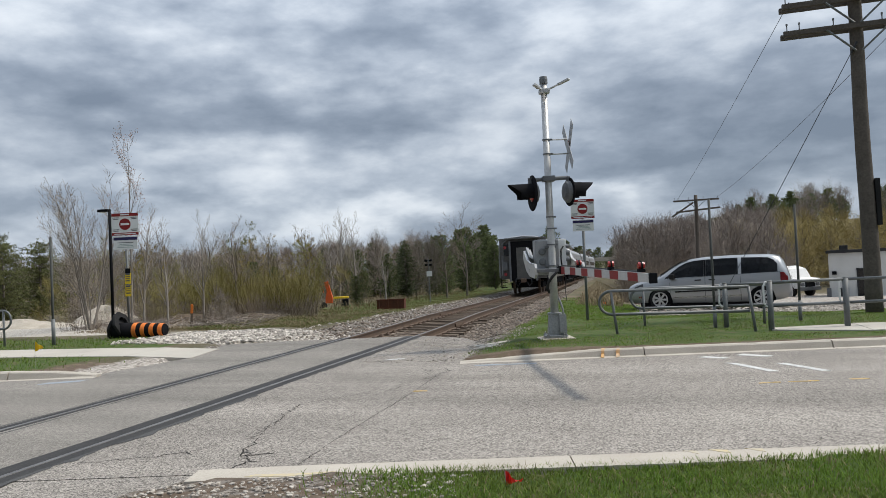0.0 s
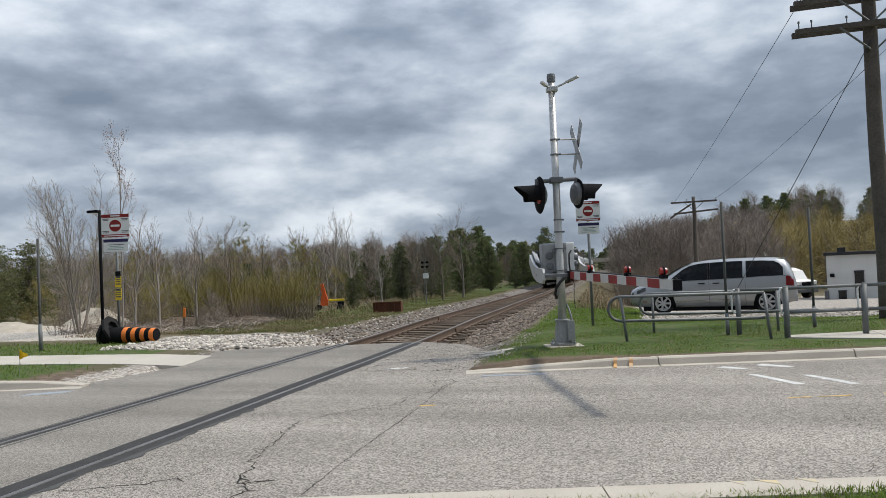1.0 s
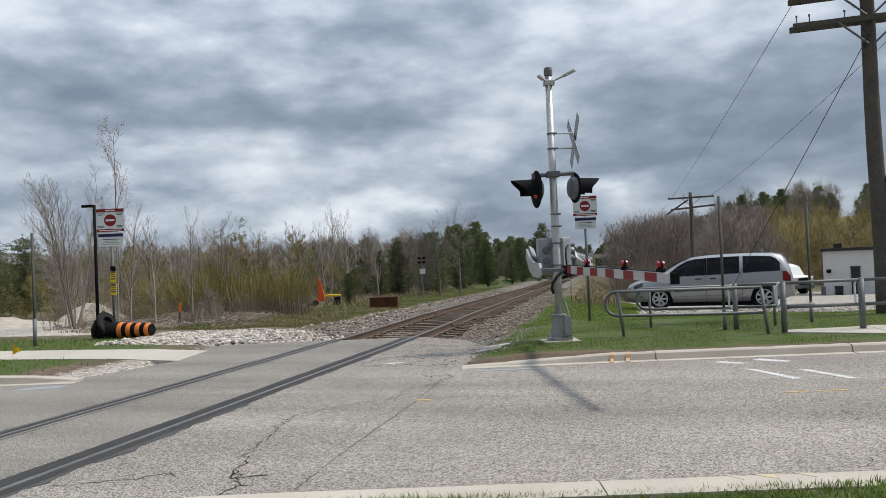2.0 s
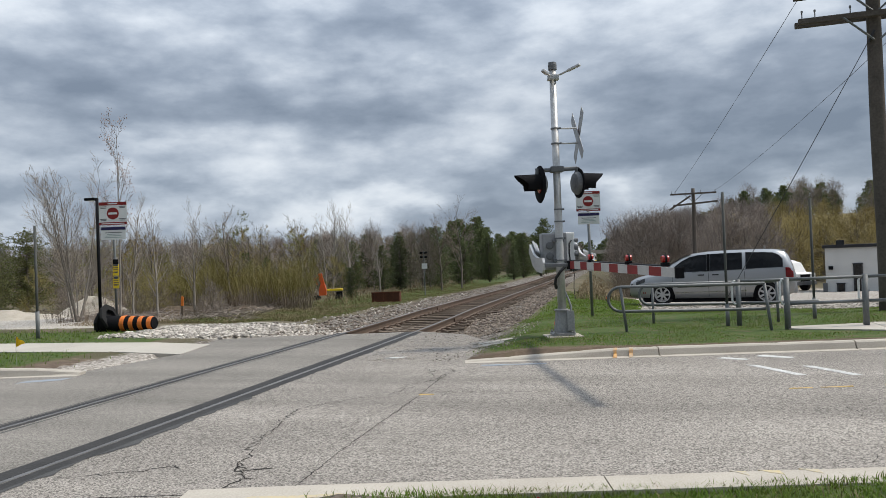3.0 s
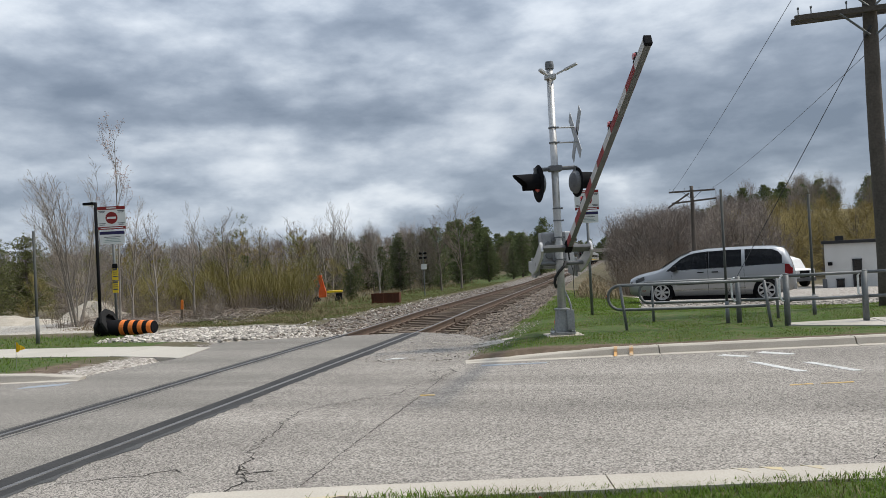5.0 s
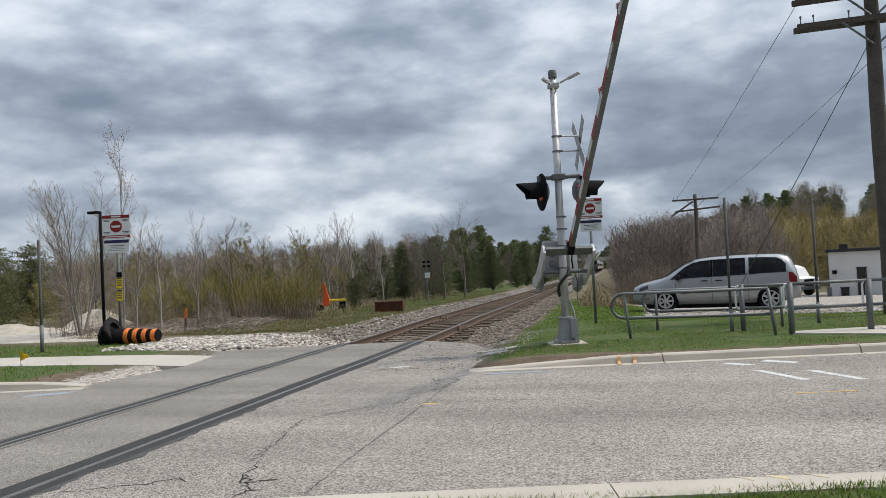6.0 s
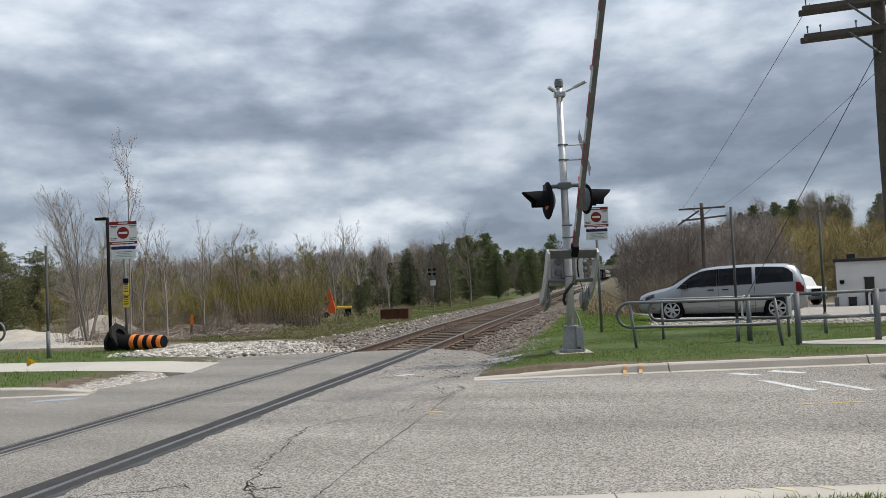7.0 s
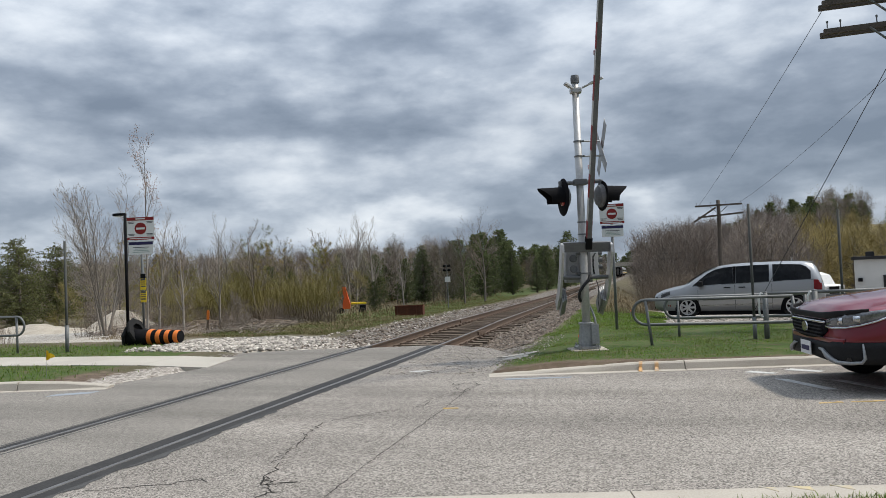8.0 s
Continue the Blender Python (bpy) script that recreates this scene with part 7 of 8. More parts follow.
def fine_tree(seed, high, wide, low, clumps, twigs_each, bark, twig, leafmat=None, leaves_each=0, upward=0.6):
    """A tree for the middle distance: trunk, forking limbs, and a crown of hundreds of fine twigs in uneven clumps."""
    rnd = random.Random(seed)
    wood, fine, green = Mesh(), Mesh(), Mesh()
    top = Vector((rnd.uniform(-0.2, 0.2), rnd.uniform(-0.2, 0.2), high * 0.86))
    trunk = [Vector((0, 0, -0.25)), Vector((rnd.uniform(-0.1, 0.1), rnd.uniform(-0.1, 0.1), high * 0.35)), top]
    wood.tube(trunk, [0.012 * high, 0.009 * high, 0.003 * high], 5)
    for k in range(clumps):
        a, q = rnd.uniform(0, math.tau), rnd.random()
        h = low + (1 - low) * q
        # a dome, widest below its middle
        reach = wide * math.sqrt(max(0.02, 1 - ((q - 0.38) / 0.64) ** 2)) * rnd.uniform(0.35, 1.0)
        c = Vector((math.cos(a) * reach, math.sin(a) * reach, high * h * rnd.uniform(0.94, 1.03)))
        u = max(0.12, h - 0.30)
        root = trunk[0].lerp(trunk[1], u / 0.35) if u < 0.35 else trunk[1].lerp(trunk[2], (u - 0.35) / 0.51)
        bend = root.lerp(c, 0.5) + Vector((0, 0, -0.06 * high)) + rand_unit(rnd) * 0.05 * high
        wood.tube([root, bend, c], [0.0045 * high, 0.003 * high, 0.0012 * high], 3)
        out = (c - Vector((0, 0, high * 0.4))).normalized()
        size = high * rnd.uniform(0.07, 0.12)
        for i in range(int(twigs_each * 1.4)):
            b = bend.lerp(c, rnd.uniform(0.1, 1.0)) + rand_unit(rnd) * size * rnd.random()
            d = (out * 0.6 + Vector((0, 0, upward)) + rand_unit(rnd) * 1.05).normalized()
            ln = size * rnd.uniform(0.8, 1.9)
            w = d.orthogonal().normalized() * high * rnd.uniform(0.0009, 0.0019)
            m = b + d * ln * 0.55 + rand_unit(rnd) * ln * 0.1
            n = len(fine.v)
            fine.v += [tuple(b - w), tuple(b + w), tuple(m + w * 0.6), tuple(m - w * 0.6), tuple(b + d * ln)]
            fine.f += [(n, n + 1, n + 2, n + 3), (n + 3, n + 2, n + 4)]
        for i in range(leaves_each):
            green.leaf(c + rand_unit(rnd) * size * 1.3 * rnd.random() ** 0.5, rand_unit(rnd), 0.006 * high, rnd.uniform(0.014, 0.024) * high)
    t = thing("far_tree", pose(0, 0, 0), "far tree", "tree")
    for nm, m, material in (("trunk", wood, bark), ("crown", fine, twig), ("foliage", green, leafmat)):
        if m.f:
            ob = new(nm, m.data(nm, material))
            ob.parent = t
    return t


def shrub(seed, high, count, spread, stem, label, buds=None):
    """Many upright whippy shoots from one foot."""
    rnd = random.Random(seed)
    wood, tips, bud = Mesh(), Mesh(), Mesh()
    for k in range(count):
        a, rr = rnd.uniform(0, math.tau), spread * math.sqrt(rnd.random())
        p = Vector((math.cos(a) * rr, math.sin(a) * rr, -0.1))
        d = Vector((math.cos(a) * 0.25 * rr / spread + rnd.uniform(-0.15, 0.15), math.sin(a) * 0.25 * rr / spread + rnd.uniform(-0.15, 0.15), 1)).normalized()
        ln = high * rnd.uniform(0.55, 1.0)
        pts = [p]
        for i in range(4):
            d = (d + rand_unit(rnd) * 0.09).normalized()
            pts.append(pts[-1] + d * ln / 4)
        wood.tube(pts[:3], [0.010, 0.008, 0.006], 3)
        tips.tube(pts[2:], [0.006, 0.004, 0.002], 3)
        for q in range(5):
            i = rnd.randrange(1, 4)
            b = pts[i].lerp(pts[i + 1], rnd.random())
            e = b + (d + rand_unit(rnd) * 0.55).normalized() * ln * rnd.uniform(0.12, 0.28)
            tips.tube([b, e], [0.0045, 0.0015], 3)
            if buds:
                for z in range(3):
                    bud.leaf(b.lerp(e, rnd.random()), rand_unit(rnd), 0.011, rnd.uniform(0.03, 0.05))
    t = thing("shrub", pose(0, 0, 0), label, "shrub")
    for nm, m, material in (("stem_mass", wood, M_TWIG), ("crown", tips, stem), ("foliage", bud, buds)):
        if m.f:
            ob = new(nm, m.data(nm, material))
            ob.parent = t
    return t


def place(master, x, y, size=1.0, turn=0.0, dz=0.0):
    """Copies a master to the ground at x, y; its size goes into the copy."""
    c = copy_thing(master, pose(x, y, float(ground_z(x, y)) + dz, 0, 0, turn))
    c.scale = (size, size, size)
    return c


def retire(*masters):
    for m in masters:
        for o in (*m.children_recursive, m):
            bpy.data.objects.remove(o)


def fallen_twigs():
    """Broken sticks and cut brush lying along the foot of the bushes."""
    rnd = random.Random(33)
    m = Mesh()
    for k in range(1500):
        y = rnd.uniform(2.6, 8.6)
        x = -4.4 - 0.3 * y - rnd.random() * 6.5
        a, ln = rnd.uniform(0, math.tau), rnd.uniform(0.15, 0.7)
        z = float(ground_z(x, y)) + abs(rnd.gauss(0, 0.05)) + 0.01
        d = Vector((math.cos(a), math.sin(a), rnd.gauss(0, 0.28)))
        p = Vector((x, y, z + (0.15 * ln if d.z < 0 else 0)))
        m.tube([p, p + d * ln * 0.5 + rand_unit(rnd) * 0.03, p + d * ln], [0.009, 0.007, 0.003], 3)
    ob = new("fallen_twigs", m.data("fallen_twigs", M_GREYTWIG))
    tagged(ob, "broken grey sticks lying below the bushes", "twigs", kind="stuff")


fallen_twigs()
rp = random.Random(21)
# bare trees beside and behind the crossing
pale = [tree("bare_tree", 30 + k, 5.0, 0.055, BARE, M_PALEBARK, M_PALETWIG, None, "slender bare tree with pale bark", "tree") for k in range(3)]
grey = [tree("bare_tree", 40 + k, 5.0, 0.07, WIDE, M_BARK, M_TWIG, None, "bare grey-brown tree in early spring", "tree") for k in range(3)]
clump = tree("bare_tree", 51, 4.9, 0.032, dict(BARE, kids=(16, 7, 5)), M_PALEBARK, M_PALETWIG, None, "bare tree with several pale stems from one foot", "tree", stems=5, lean=0.30)
sapling = tree("sapling", 52, 6.3, 0.035, SAPLING, M_PALEBARK, M_TWIG, mat("red_brown_bud", (0.34, 0.235, 0.19), (0.25, 0.17, 0.135), 0.9, bump=0), "tall thin sapling with sparse red-brown buds", "tree")
leafy = [tree("budding_tree", 60 + k, 5.0, 0.06, LEAFY, M_BARK, M_TWIG, M_BUD if k < 2 else M_WILLOW, "tree with fresh yellow-green spring leaves", "tree") for k in range(3)]
pines = [conifer(70 + k, 5.0, "dark green conifer with drooping boughs") for k in range(4)]
broad = [conifer(76 + k, 5.0, "broad olive-green pine with open boughs", 1.3, 0.036, 0.8, 0.46, M_PINE) for k in range(2)]
shrubs = [shrub(80 + k, 2.0, 46, 0.75, M_OLIVE if k < 2 else M_TWIG, "dense shrub of upright olive shoots" if k < 2 else "dense bare brown shrub", M_BUD if k == 1 else None) for k in range(3)]
willow = fine_tree(65, 5.0, 2.1, 0.16, 60, 40, M_BARK, M_OCHRE, M_OCHRE, 8)
willow.name = "willow"
tagged(willow, "rounded willow in ochre-green spring colour", "tree")
grey += [fine_tree(45 + k, 5.0, 1.5, 0.25, 46, 34, M_BARK, M_GREYTWIG) for k in range(2)]
for g in grey[3:]:
    g.name = "bare_tree"
    tagged(g, "bare grey-brown tree with a dense fine crown", "tree")

brush = [fine_tree(90 + k, 2.4, 1.3, 0.03, 34, 30, M_BARK, (M_GREYTWIG, M_OLIVE)[k], M_BUD, 9 * k, 0.9) for k in range(2)]
for b, words in zip(brush, ("bare grey-brown bush of fine twigs", "bush of fine olive twigs in first leaf")):
    b.name = "bush"
    tagged(b, words, "shrub")
place(sapling, -9.55, 3.0, 1.0, 20)
place(clump, -11.1, 3.0, 1.0, 40)
place(pale[0], -10.3, 4.6, 0.85, 10)
place(clump, -12.2, 4.4, 0.85, 150)
place(pale[2], -8.9, 3.9, 0.7, 200)
place(pale[1], -8.7, 5.6, 0.75, 50)
place(grey[0], -9.6, 9.5, 0.85, 90)
# pale birches by the machine, and a slim one nearer the track
for x, y, s, k in ((-10.7, 22, 1.12, 0), (-9.9, 22.6, 1.0, 1), (-10.4, 20.5, 0.9, 2), (-7.6, 21, 0.86, 0), (-11.5, 24, 1.0, 1)):
    place(pale[k], x, y, s, rp.uniform(0, 360))
for x, y, s, k in ((-18, 21, 0.95, 1), (-16.2, 24, 1.0, 0), (-21, 18, 0.9, 2), (-14.3, 26, 1.05, 1), (-24.5, 25, 1.05, 2), (-13.2, 19, 0.75, 0), (-6.6, 30, 1.05, 1), (-6.0, 33, 1.2, 2), (-19.5, 14, 0.85, 2), (-15.5, 13, 0.7, 1)):
    place(grey[k], x, y, s, rp.uniform(0, 360))
# conifers left of the track
for x, y, s in ((-13.5, 33, 1.0), (-11.5, 35, 1.05), (-9.4, 36, 1.15), (-8.2, 38, 1.1), (-12.5, 40, 1.2), (-10.2, 44, 1.25), (-7.5, 44, 1.15), (-6.6, 50, 1.2), (-15.5, 36, 1.0), (-17.5, 40, 1.05), (-5.9, 56, 1.3), (-8.5, 52, 1.3), (-6.5, 64, 1.5), (-9.0, 62, 1.4), (-9.2, 27, 0.75), (-8.2, 28.5, 0.8), (-11.8, 28.5, 0.85), (-14.8, 30, 0.8), (-6.5, 74, 1.7), (-9.5, 78, 1.7), (-7.4, 88, 1.9)):
    place(pines[rp.randrange(4)], x + rp.uniform(-1, 1), y, s * rp.uniform(0.5, 0.9), rp.uniform(0, 360))
for x, y, s in ((-24.0, 12.5, 0.78), (-26.2, 14.5, 0.9), (-28.0, 13, 0.9), (-25.0, 10.5, 0.66), (-27.2, 10.0, 0.78), (-25.6, 16.5, 0.85), (-30.5, 16, 1.05)):
    place(broad[rp.randrange(2)], x, y, s, rp.uniform(0, 360))
for x, y, s in ((-21.8, 16.5, 0.66), (-20.0, 19.0, 0.72), (-23.5, 19.5, 0.8), (-18.0, 17.0, 0.55)):
    place(leafy[rp.randrange(3)], x, y, s, rp.uniform(0, 360))
for x, y, s in ((-7.6, 29, 0.8), (-9.6, 33, 0.9), (-11.5, 31, 0.85), (-14.0, 29, 0.8)):
    place(grey[3 + rp.randrange(2)], x, y, s, rp.uniform(0, 360))
# shrubs behind the riprap and along the fence line
for k in range(64):
    x, y = rp.uniform(-14.4, -6.4), rp.uniform(8.4, 13.5)
    if not -0.70 < (x - 5.5) / (y + 16.5) < -0.48:
        continue
    place(shrubs[0 if rp.random() < 0.55 else 1], x, y, rp.uniform(0.75, 1.15), rp.uniform(0, 360))
for k in range(30):
    place((shrubs[2], brush[0], brush[1])[k % 3], rp.uniform(-13.5, -6.6), rp.uniform(5.6, 9.0), rp.uniform(0.25, 0.6), rp.uniform(0, 360))
for k in range(26):
    y = rp.uniform(12.5, 20)
    x = -7.2 - 0.05 * y - rp.random() * (8 + 0.5 * y)
    if -0.50 < (x - 5.5) / (y + 16.5) < -0.39 and y < 18:
        continue
    place(brush[rp.randrange(2)], x, y, rp.uniform(0.5, 1.0), rp.uniform(0, 360))
for x, y, s in ((-13.4, 17.5, 0.48), (-12.6, 18.2, 0.42), (-7.9, 17.6, 0.30)):
    place(pines[rp.randrange(4)], x, y, s, rp.uniform(0, 360))
for x, y, s in ((-13.6, 1.2, 0.35), (-12.4, 0.6, 0.3), (-11.4, 2.6, 0.4), (-10.6, 2.9, 0.35), (-14.5, 2.2, 0.4)):
    place(shrubs[2], x, y, s, rp.uniform(0, 360))
for k in range(14):
    place(leafy[k % 3], rp.uniform(-26, -12), rp.uniform(17, 34), rp.uniform(0.55, 0.85), rp.uniform(0, 360))
for k in range(34):
    y = rp.uniform(3.2, 9.5)
    place(brush[0] if k % 4 else shrubs[2], -4.6 - 0.35 * y - rp.random() * 6.0, y, rp.uniform(0.12, 0.3), rp.uniform(0, 360))
# right of the track: bare wood, willows, pines on the rise
for x, y, s, k in ((3.2, 74, 1.5, 0), (5.0, 68, 1.45, 1), (7.2, 66, 1.4, 2), (9.5, 70, 1.45, 0), (4.3, 84, 1.8, 1), (7.0, 82, 1.75, 2), (10.5, 80, 1.7, 1), (13.0, 72, 1.5, 2), (5.6, 100, 2.0, 0), (9.0, 98, 2.0, 1), (12.5, 92, 1.9, 2), (15.5, 84, 1.8, 0), (17.5, 92, 2.1, 1)):
    place(grey[3 + k % 2], x, y, s, rp.uniform(0, 360))
for x, y, s in ((16.5, 76, 1.25), (19.5, 74, 1.3), (22.5, 78, 1.5), (26, 76, 1.55), (29, 72, 1.5), (32.5, 76, 1.6), (24, 86, 1.7), (29, 88, 1.8), (36, 80, 1.7), (13.5, 66, 0.9), (20.5, 66, 0.95), (40, 84, 1.8)):
    place(willow, x, y, s * rp.uniform(0.95, 1.1), rp.uniform(0, 360))
for k in range(22):
    y = rp.uniform(26, 62)
    place(shrubs[2], 5.4 + 0.02 * y + rp.uniform(-1.8, 1.6), y, rp.uniform(0.8, 1.5), rp.uniform(0, 360))


def forest(name, masters, spots, label):
    """A far wood, tree upon tree in one mass for each material."""
    packs = {}
    for m in masters:
        packs[m] = [(np.array([v.co[:] for v in o.data.vertices]), [tuple(p.vertices) for p in o.data.polygons], o.data.materials[0]) for o in m.children]
    byname = {}
    for m, x, y, s in spots:
        a = rp.uniform(0, math.tau)
        rot = np.array([[math.cos(a), math.sin(a), 0], [-math.sin(a), math.cos(a), 0], [0, 0, 1]])
        for v, f, material in packs[m]:
            V, F = byname.setdefault(material, ([], []))
            off = sum(len(q) for q in V)
            V.append((v @ rot) * s + np.array([x, y, float(ground_z(x, y))]))
            F += [tuple(i + off for i in p) for p in f]
    top = thing(name, pose(0, 0, 0), label, "woods", kind="stuff")
    for material, (V, F) in byname.items():
        raw("tree_mass", np.concatenate(V).tolist(), F, material, top)
    return top


far_bare = [fine_tree(100 + k, 5.0, 1.45 + 0.2 * k, 0.12, 40, 24, M_BARK, M_GREYTWIG) for k in range(3)]
far_bud = [fine_tree(110 + k, 5.0, 1.6, 0.10, 40, 18, M_BARK, M_GREYTWIG if k else M_OCHRE, M_FARBUD, 14) for k in range(2)]
far_willow = [fine_tree(115 + k, 5.0, 2.0, 0.10, 46, 26, M_BARK, M_OCHRE, M_OCHRE, 5) for k in range(2)]
far_brush = [fine_tree(118 + k, 2.4, 1.25, 0.02, 30, 22, M_BARK, (M_GREYTWIG, M_OCHRE)[k], M_FARBUD, 6 * k, 0.9) for k in range(2)]
far_pines = [conifer(120 + k, 5.0, "far pine", 0.3, 0.045, 0.9) for k in range(3)]
rf = random.Random(5)
spots = []
for k in range(170):
    y = rf.uniform(30, 110)
    x = -14 - rf.random() * (14 + y * 0.75) - 0.06 * y
    spots.append((rf.choice(far_bare + far_bare + far_bud), x, y, rf.uniform(0.5, 0.85) * (1 + y / 300)))
for k in range(130):
    y = rf.uniform(84, 128)
    x = -0.02 * y - 9 - rf.random() * 105
    spots.append((rf.choice(far_bare + far_bare + far_bud), x, y, rf.uniform(0.75, 1.05) * (1.05 if x < -16 else 0.9)))
for k in range(170):
    y = rf.uniform(21, 62)
    x = -8.5 - rf.random() * (10 + y * 0.8) - 0.06 * y
    spots.append((rf.choice(far_brush), x, y, rf.uniform(0.6, 1.0) * (0.8 + y / 110)))
forest("far_woods", far_bare + far_bud + far_brush, spots, "mixed bare and budding woods beyond the field")
spots = []
for k in range(95):
    y = rf.uniform(62, 100)
    spots.append((rf.choice(far_willow), 12 + rf.random() * 36, y, rf.uniform(0.9, 1.55)))
for k in range(140):
    y = rf.uniform(88, 190)
    x = 6 + 0.06 * y + rf.random() * (30 + y * 0.55)
    spots.append((rf.choice(far_bare + far_bare + far_bud), x, y, rf.uniform(1.1, 1.7)))
forest("hill_woods", far_bare + far_bud + far_willow, spots, "bare and ochre-green woods on the rise")
spots = []
for k in range(70):
    y = rf.uniform(70, 300)
    x = float(track_x(y)) + 6.5 + rf.random() * 8
    spots.append((rf.choice(far_bare), x, y, rf.uniform(0.8, 1.2) * (0.85 + y / 300)))
for k in range(40):
    y = rf.uniform(90, 330)
    x = float(track_x(y)) - 7 - rf.random() * 10
    spots.append((rf.choice(far_bare), x, y, rf.uniform(0.8, 1.2) * (0.85 + y / 300)))
for k in range(120):
    y = rf.uniform(54, 125)
    x = 4.6 + 0.018 * y + rf.random() ** 1.2 * (6 + 0.12 * y)
    spots.append((rf.choice(far_bare), x, y, rf.uniform(0.9, 1.4) * (0.80 + y / 170)))
for k in range(46):
    y = rf.uniform(40, 78)
    spots.append((far_brush[0], 5.6 + 0.02 * y + rf.random() * 10, y, rf.uniform(0.7, 1.2)))
forest("bare_woods", far_bare + far_brush, spots, "dense bare grey thicket beside the railway")
spots = []
for k in range(85):
    y = rf.uniform(140, 205)
    spots.append((rf.choice(far_pines), 24 + rf.random() * 80, y, rf.uniform(0.85, 1.4)))
for k in range(24):
    y = rf.uniform(46, 130)
    spots.append((rf.choice(far_pines), float(track_x(y)) - 5.5 - 0.02 * y - rf.random() * 12, y, rf.uniform(0.5, 0.95) * (0.85 + y / 200)))
for k in range(30):
    y = rf.uniform(95, 260)
    spots.append((rf.choice(far_pines), float(track_x(y)) - 8 - rf.random() * 16, y, rf.uniform(1.3, 1.8)))
for k in range(60):
    spots.append((rf.choice(far_pines), -75 + rf.random() * 130, rf.uniform(400, 470), rf.uniform(2.0, 3.2)))
forest("pine_woods", far_pines, spots, "dark pines on the skyline")
retire(*brush, *broad, sapling, clump, willow, *pale, *grey, *leafy, *pines, *shrubs, *far_bare, *far_bud, *far_willow, *far_brush, *far_pines)


def blades(name, n, spot, high, material, label, seed, width=0.004):
    """Single grass blades, each a bent pointed strip."""
    rng = np.random.default_rng(seed)
    P = spot(rng, n)
    n = len(P)
    h = high[0] + (high[1] - high[0]) * rng.random(n) ** 1.5
    a = rng.uniform(0, math.tau, n)
    bend = rng.uniform(0.4, 1.3, n) * h
    s = np.stack([np.cos(a), np.sin(a), np.zeros(n)], 1)
    o = np.stack([-np.sin(a), np.cos(a), np.zeros(n)], 1)
    up = np.array([0, 0, 1.0])
    w = width * rng.uniform(0.6, 1.4, n)[:, None]
    v0, v1 = P - s * w, P + s * w
    mid = P + up * (h * 0.6)[:, None] + o * (bend * 0.35)[:, None]
    v2, v3 = mid - s * w * 0.7, mid + s * w * 0.7
    v4 = P + up * h[:, None] + o * bend[:, None]
    V = np.stack([v0, v1, v2, v3, v4], 1).reshape(-1, 3)
    i = np.arange(n) * 5
    F = np.concatenate([np.stack([i, i + 1, i + 3], 1), np.stack([i, i + 3, i + 2], 1), np.stack([i + 2, i + 3, i + 4], 1)])
    ob = raw(name, V.tolist(), F.tolist(), material)
    return tagged(ob, label, "grass", kind="stuff")


def on_ground(x, y):
    return np.stack([x, y, ground_z(x, y) - 0.005], 1)


def near_verge(rng, n):
    x, y = rng.uniform(3.3, 9.0, n), rng.uniform(-14.2, -10.6, n)
    keep = (y < kerb_near(x) - 0.34 + rng.uniform(-0.05, 0.12, n) + 0.14 * smooth01((x - 4.0) / 1.5)) & (x - 3.9 + 0.6 * (y + 12) > rng.normal(0, 0.25, n)) & (y > -13.9)
    patch = np.array([noise.noise((a * 1.1, b * 1.1, 0)) for a, b in zip(x, y)])
    keep &= rng.random(n) < 0.75 + 0.6 * patch
    return on_ground(x[keep], y[keep])


def right_verge(rng, n):
    x, y = rng.uniform(2.7, 16, n), rng.uniform(-6, 4.6, n)
    dx = x - track_x(y)
    keep = (y > kerb_far(x) + 0.24 + 0.10 * np.clip(5.6 - x, 0, 2.5) + np.abs(rng.normal(0, 0.26, n))) & (dx > 2.7 + rng.normal(0, 0.15, n)) & (y < 3.8 + rng.normal(0, 0.3, n))
    path = (x > 2.7) & (x < 4.95) & (y > -4.1 + 0.62 * (x - 2.8)) & (y < -3.1 + 0.5 * (x - 2.8))
    walkr = (x > 8.0) & (y > -2.6 + 0.08 * (x - 8) - 0.72) & (y < -2.6 + 0.08 * (x - 8) + 0.55)
    patch = np.array([noise.noise((a * 0.9, b * 0.9, 4)) for a, b in zip(x, y)])
    keep &= ~path & ~walkr & (rng.random(n) < 0.62 + 1.3 * patch)
    return on_ground(x[keep], y[keep])


def left_verge(rng, n):
    x, y = rng.uniform(-14, -3.2, n), rng.uniform(-9.2, 0.4, n)
    strip = ((y < -4.7) & (y > kerb_far(x) + 0.22) & (x < -4.4 + rng.normal(0, 0.5, n))) | ((y > -3.1) & (y < -0.4 + rng.normal(0, 0.4, n)) & (x < -5.6 + rng.normal(0, 0.4, n)))
    return on_ground(x[strip], y[strip])


def bank(rng, n):
    y = 2 + 46 * rng.random(n) ** 1.4
    x = track_x(y) - 3.1 - rng.random(n) * 4.2
    return on_ground(x, y)


def straw(rng, n):
    y = 12 + 60 * rng.random(n) ** 1.3
    side = rng.random(n) < 0.2
    x = np.where(side, track_x(y) + 3.6 + rng.random(n) * (1.4 + 0.03 * y), track_x(y) - 5.6 - rng.random(n) * 9)
    keep = side | (rng.random(n) < 0.4)
    x, y = x[keep], y[keep]
    return on_ground(x, y)


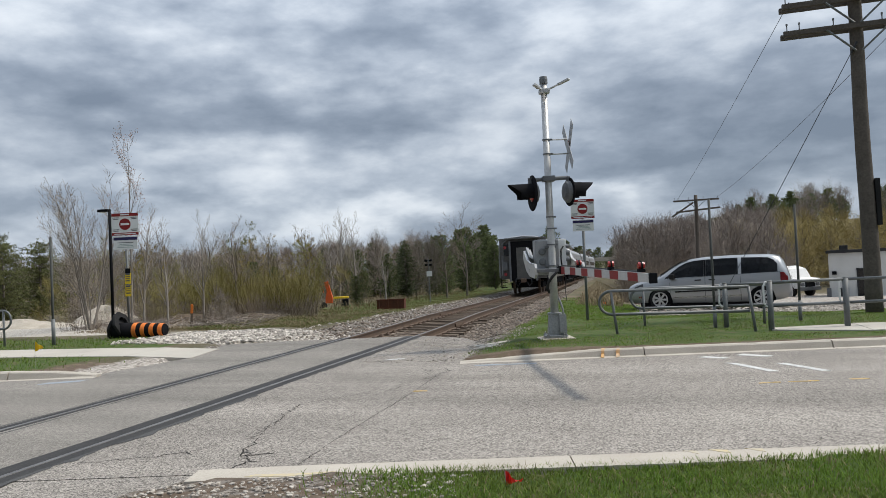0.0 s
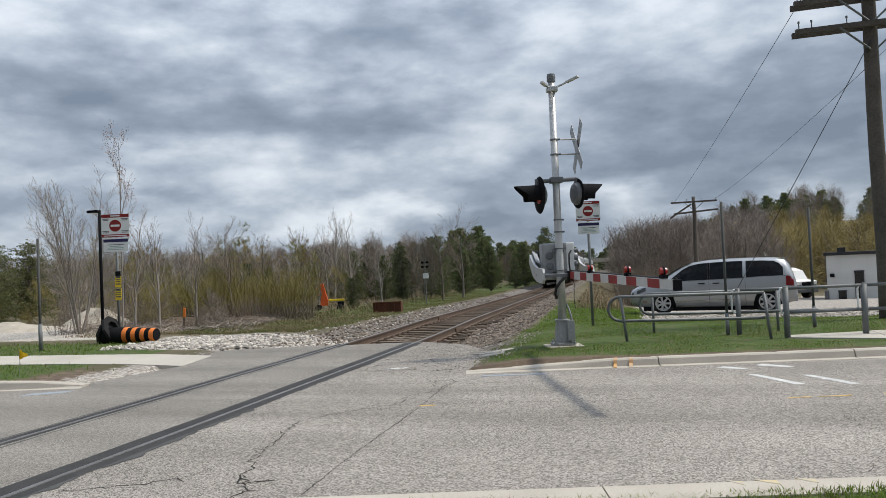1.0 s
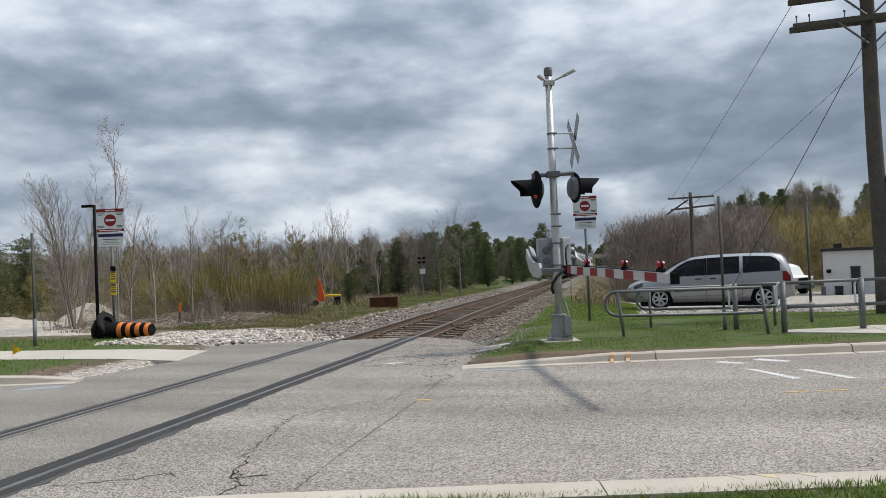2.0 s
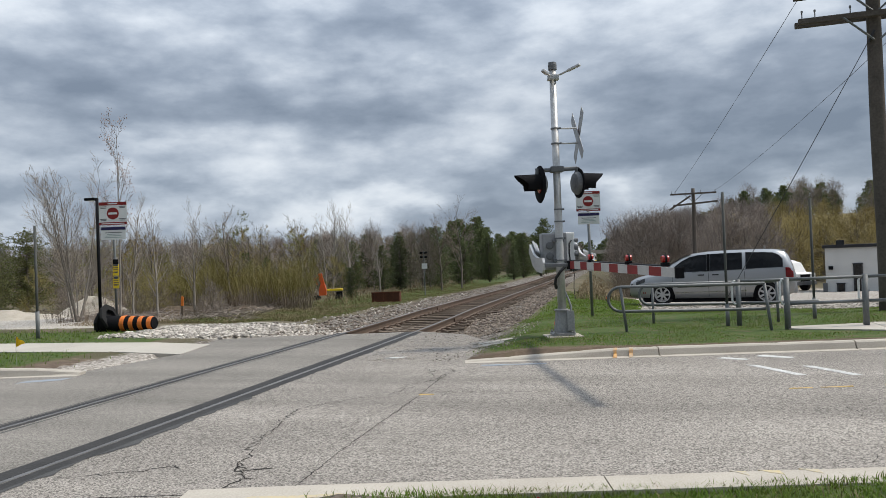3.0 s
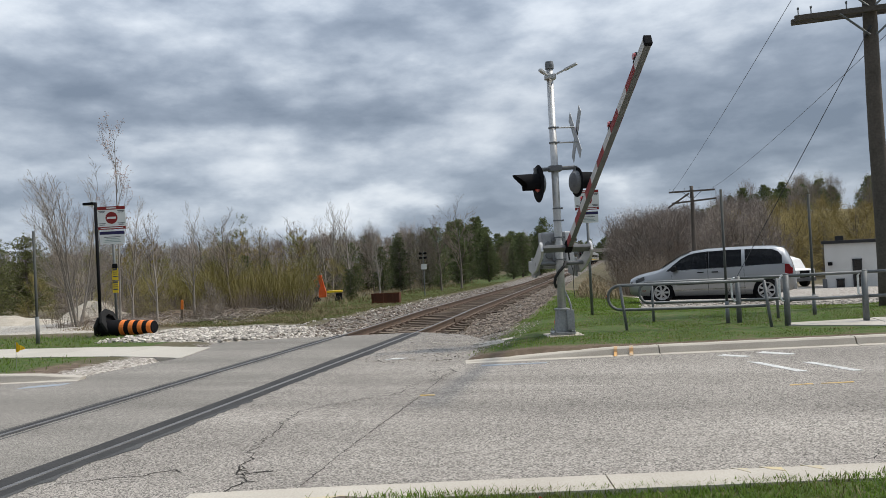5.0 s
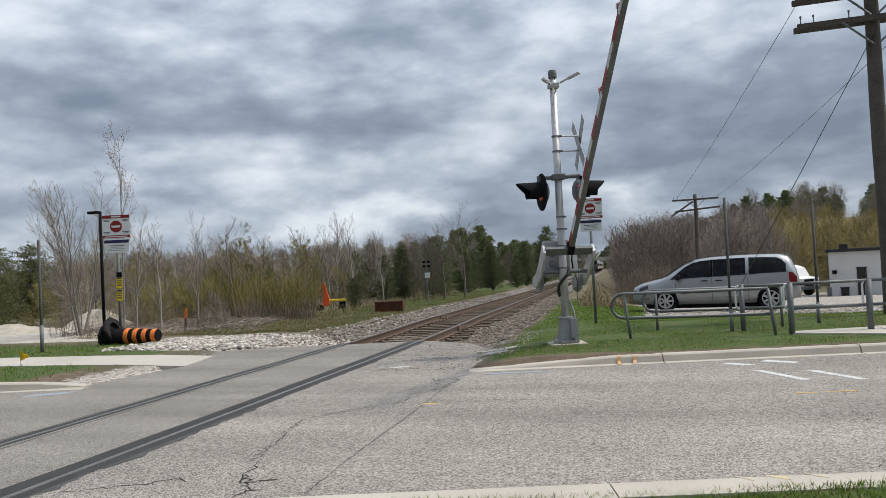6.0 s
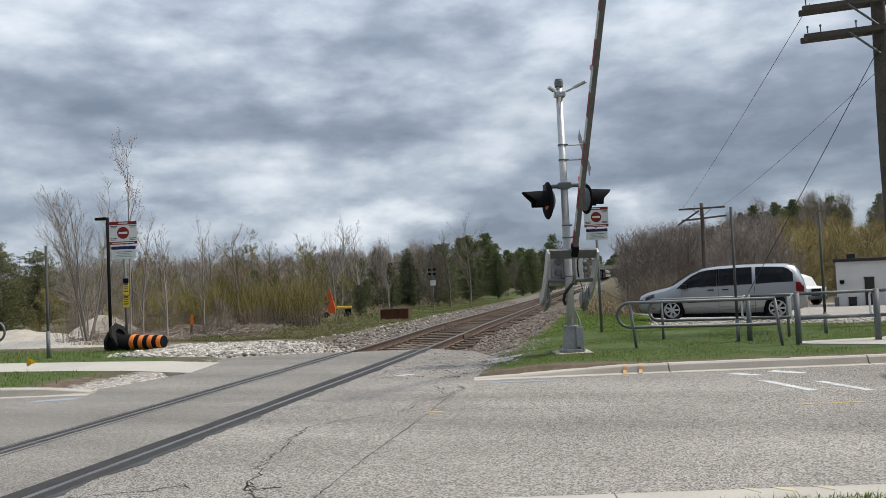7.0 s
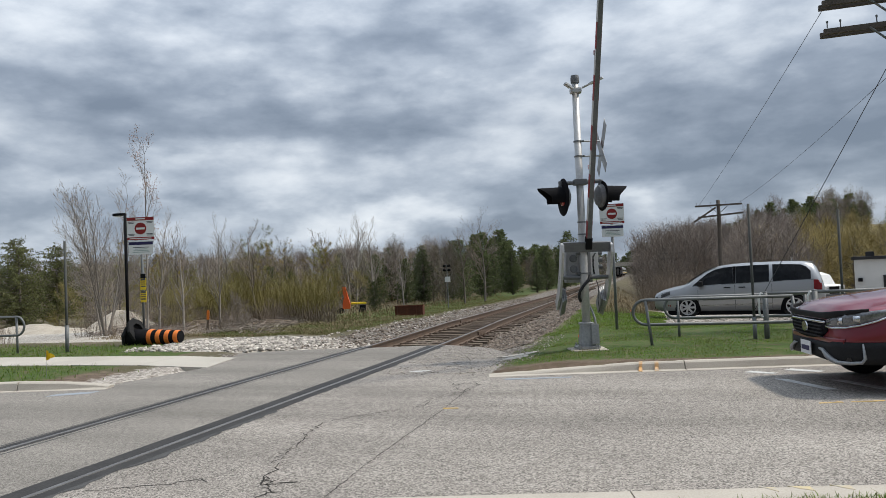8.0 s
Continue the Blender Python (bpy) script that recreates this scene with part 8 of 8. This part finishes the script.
blades("grass", 120000, near_verge, (0.02, 0.06), M_GRASS, "short green grass of the near verge", 1, 0.0036)
blades("grass", 150000, right_verge, (0.012, 0.04), M_GRASS, "short green grass round the signal mast", 2, 0.0045)
blades("grass", 16000, left_verge, (0.03, 0.09), M_GRASS, "short green grass by the footpath", 3, 0.006)
def bank_straw(rng, n):
    y = 1.6 + 11 * rng.random(n)
    x = track_x(y) - 3.6 - rng.random(n) * 7
    keep = np.array([noise.noise((a * 0.6, b * 0.6, 7)) for a, b in zip(x, y)]) + rng.normal(0, 0.15, n) > 0.0
    return on_ground(x[keep], y[keep])


blades("dry_grass", 26000, bank_straw, (0.03, 0.12), M_STRAW, "dead straw-coloured grass on the bank", 9, 0.006)


def right_bank(rng, n):
    y = 3.5 + 16 * rng.random(n) ** 1.2
    x = track_x(y) + 2.8 + rng.random(n) ** 0.8 * (2.6 + 0.05 * y)
    return on_ground(x, y)


blades("grass", 18000, right_bank, (0.02, 0.07), M_GRASS, "rough green grass beside the ballast", 7, 0.008)
blades("grass", 60000, bank, (0.025, 0.075), M_BANK, "rough green grass on the track bank", 4, 0.006)
blades("dry_grass", 20000, straw, (0.12, 0.38), M_STRAW, "tall dry straw-coloured grass", 5, 0.010)
blades("dry_grass", 14000, right_verge, (0.015, 0.045), M_STRAW, "dead grass among the green by the mast", 8, 0.004)
blades("dry_grass", 5000, near_verge, (0.03, 0.08), M_STRAW, "dead grass among the green", 6, 0.003)


def motions():
    rows = []
    for t, a in ((0, -1.0), (1.5, -0.8), (2.8, -0.8), (3.1, -0.3), (3.3, 2.2), (3.5, 5.9), (4.0, 13.2), (4.5, 20.3), (5.0, 26.8), (5.5, 33.2), (6, 39.5), (6.5, 47.5), (7, 55.1), (7.5, 62.4), (8, 69.4)):
        rows.append((t, pose(MAST[0], MAST[1], 1.353) @ pose(0, 0, 0, 0, 0, AXLE) @ pose(0, 0, 0, -a, 0, 0) @ pose(0, 0, 0, 0, 0, 1.2)))
    walk(gate, rows)
    # the train runs away along the straight beyond the bend
    for k, c in enumerate(coaches):
        rows = []
        for t in (0, 1, 2, 3, 4, 5, 6, 7, 8):
            y = 29.0 + 27.0 * t + 25.8 * k
            a, b = y + 3.0, y + 22.0
            p = Vector((float(track_x(a)), a, float(track_z(a))))
            q = Vector((float(track_x(b)), b, float(track_z(b))))
            d = (q - p).normalized()
            o = p - d * 3.0
            rows.append((t, pose(o.x, o.y, o.z, math.degrees(math.asin(d.z)), 0, -math.degrees(math.atan2(d.x, d.y)))))
        walk(c, rows)
    # the car rolls up the lane towards the crossing
    way = Vector((-0.986, -0.167, 0))
    rows = []
    for t, back in ((0, 15.5), (4, 7.6), (7.0, 1.85), (7.4, 1.11), (7.6, 0.765), (7.8, 0.395), (8, 0.0)):
        p = Vector((7.18, -6.46, 0)) - way * back
        rows.append((t, pose(p.x, p.y, 0.0, 0, 0, math.degrees(math.atan2(0.167, 0.986)))))
    walk(suv, rows)


motions()
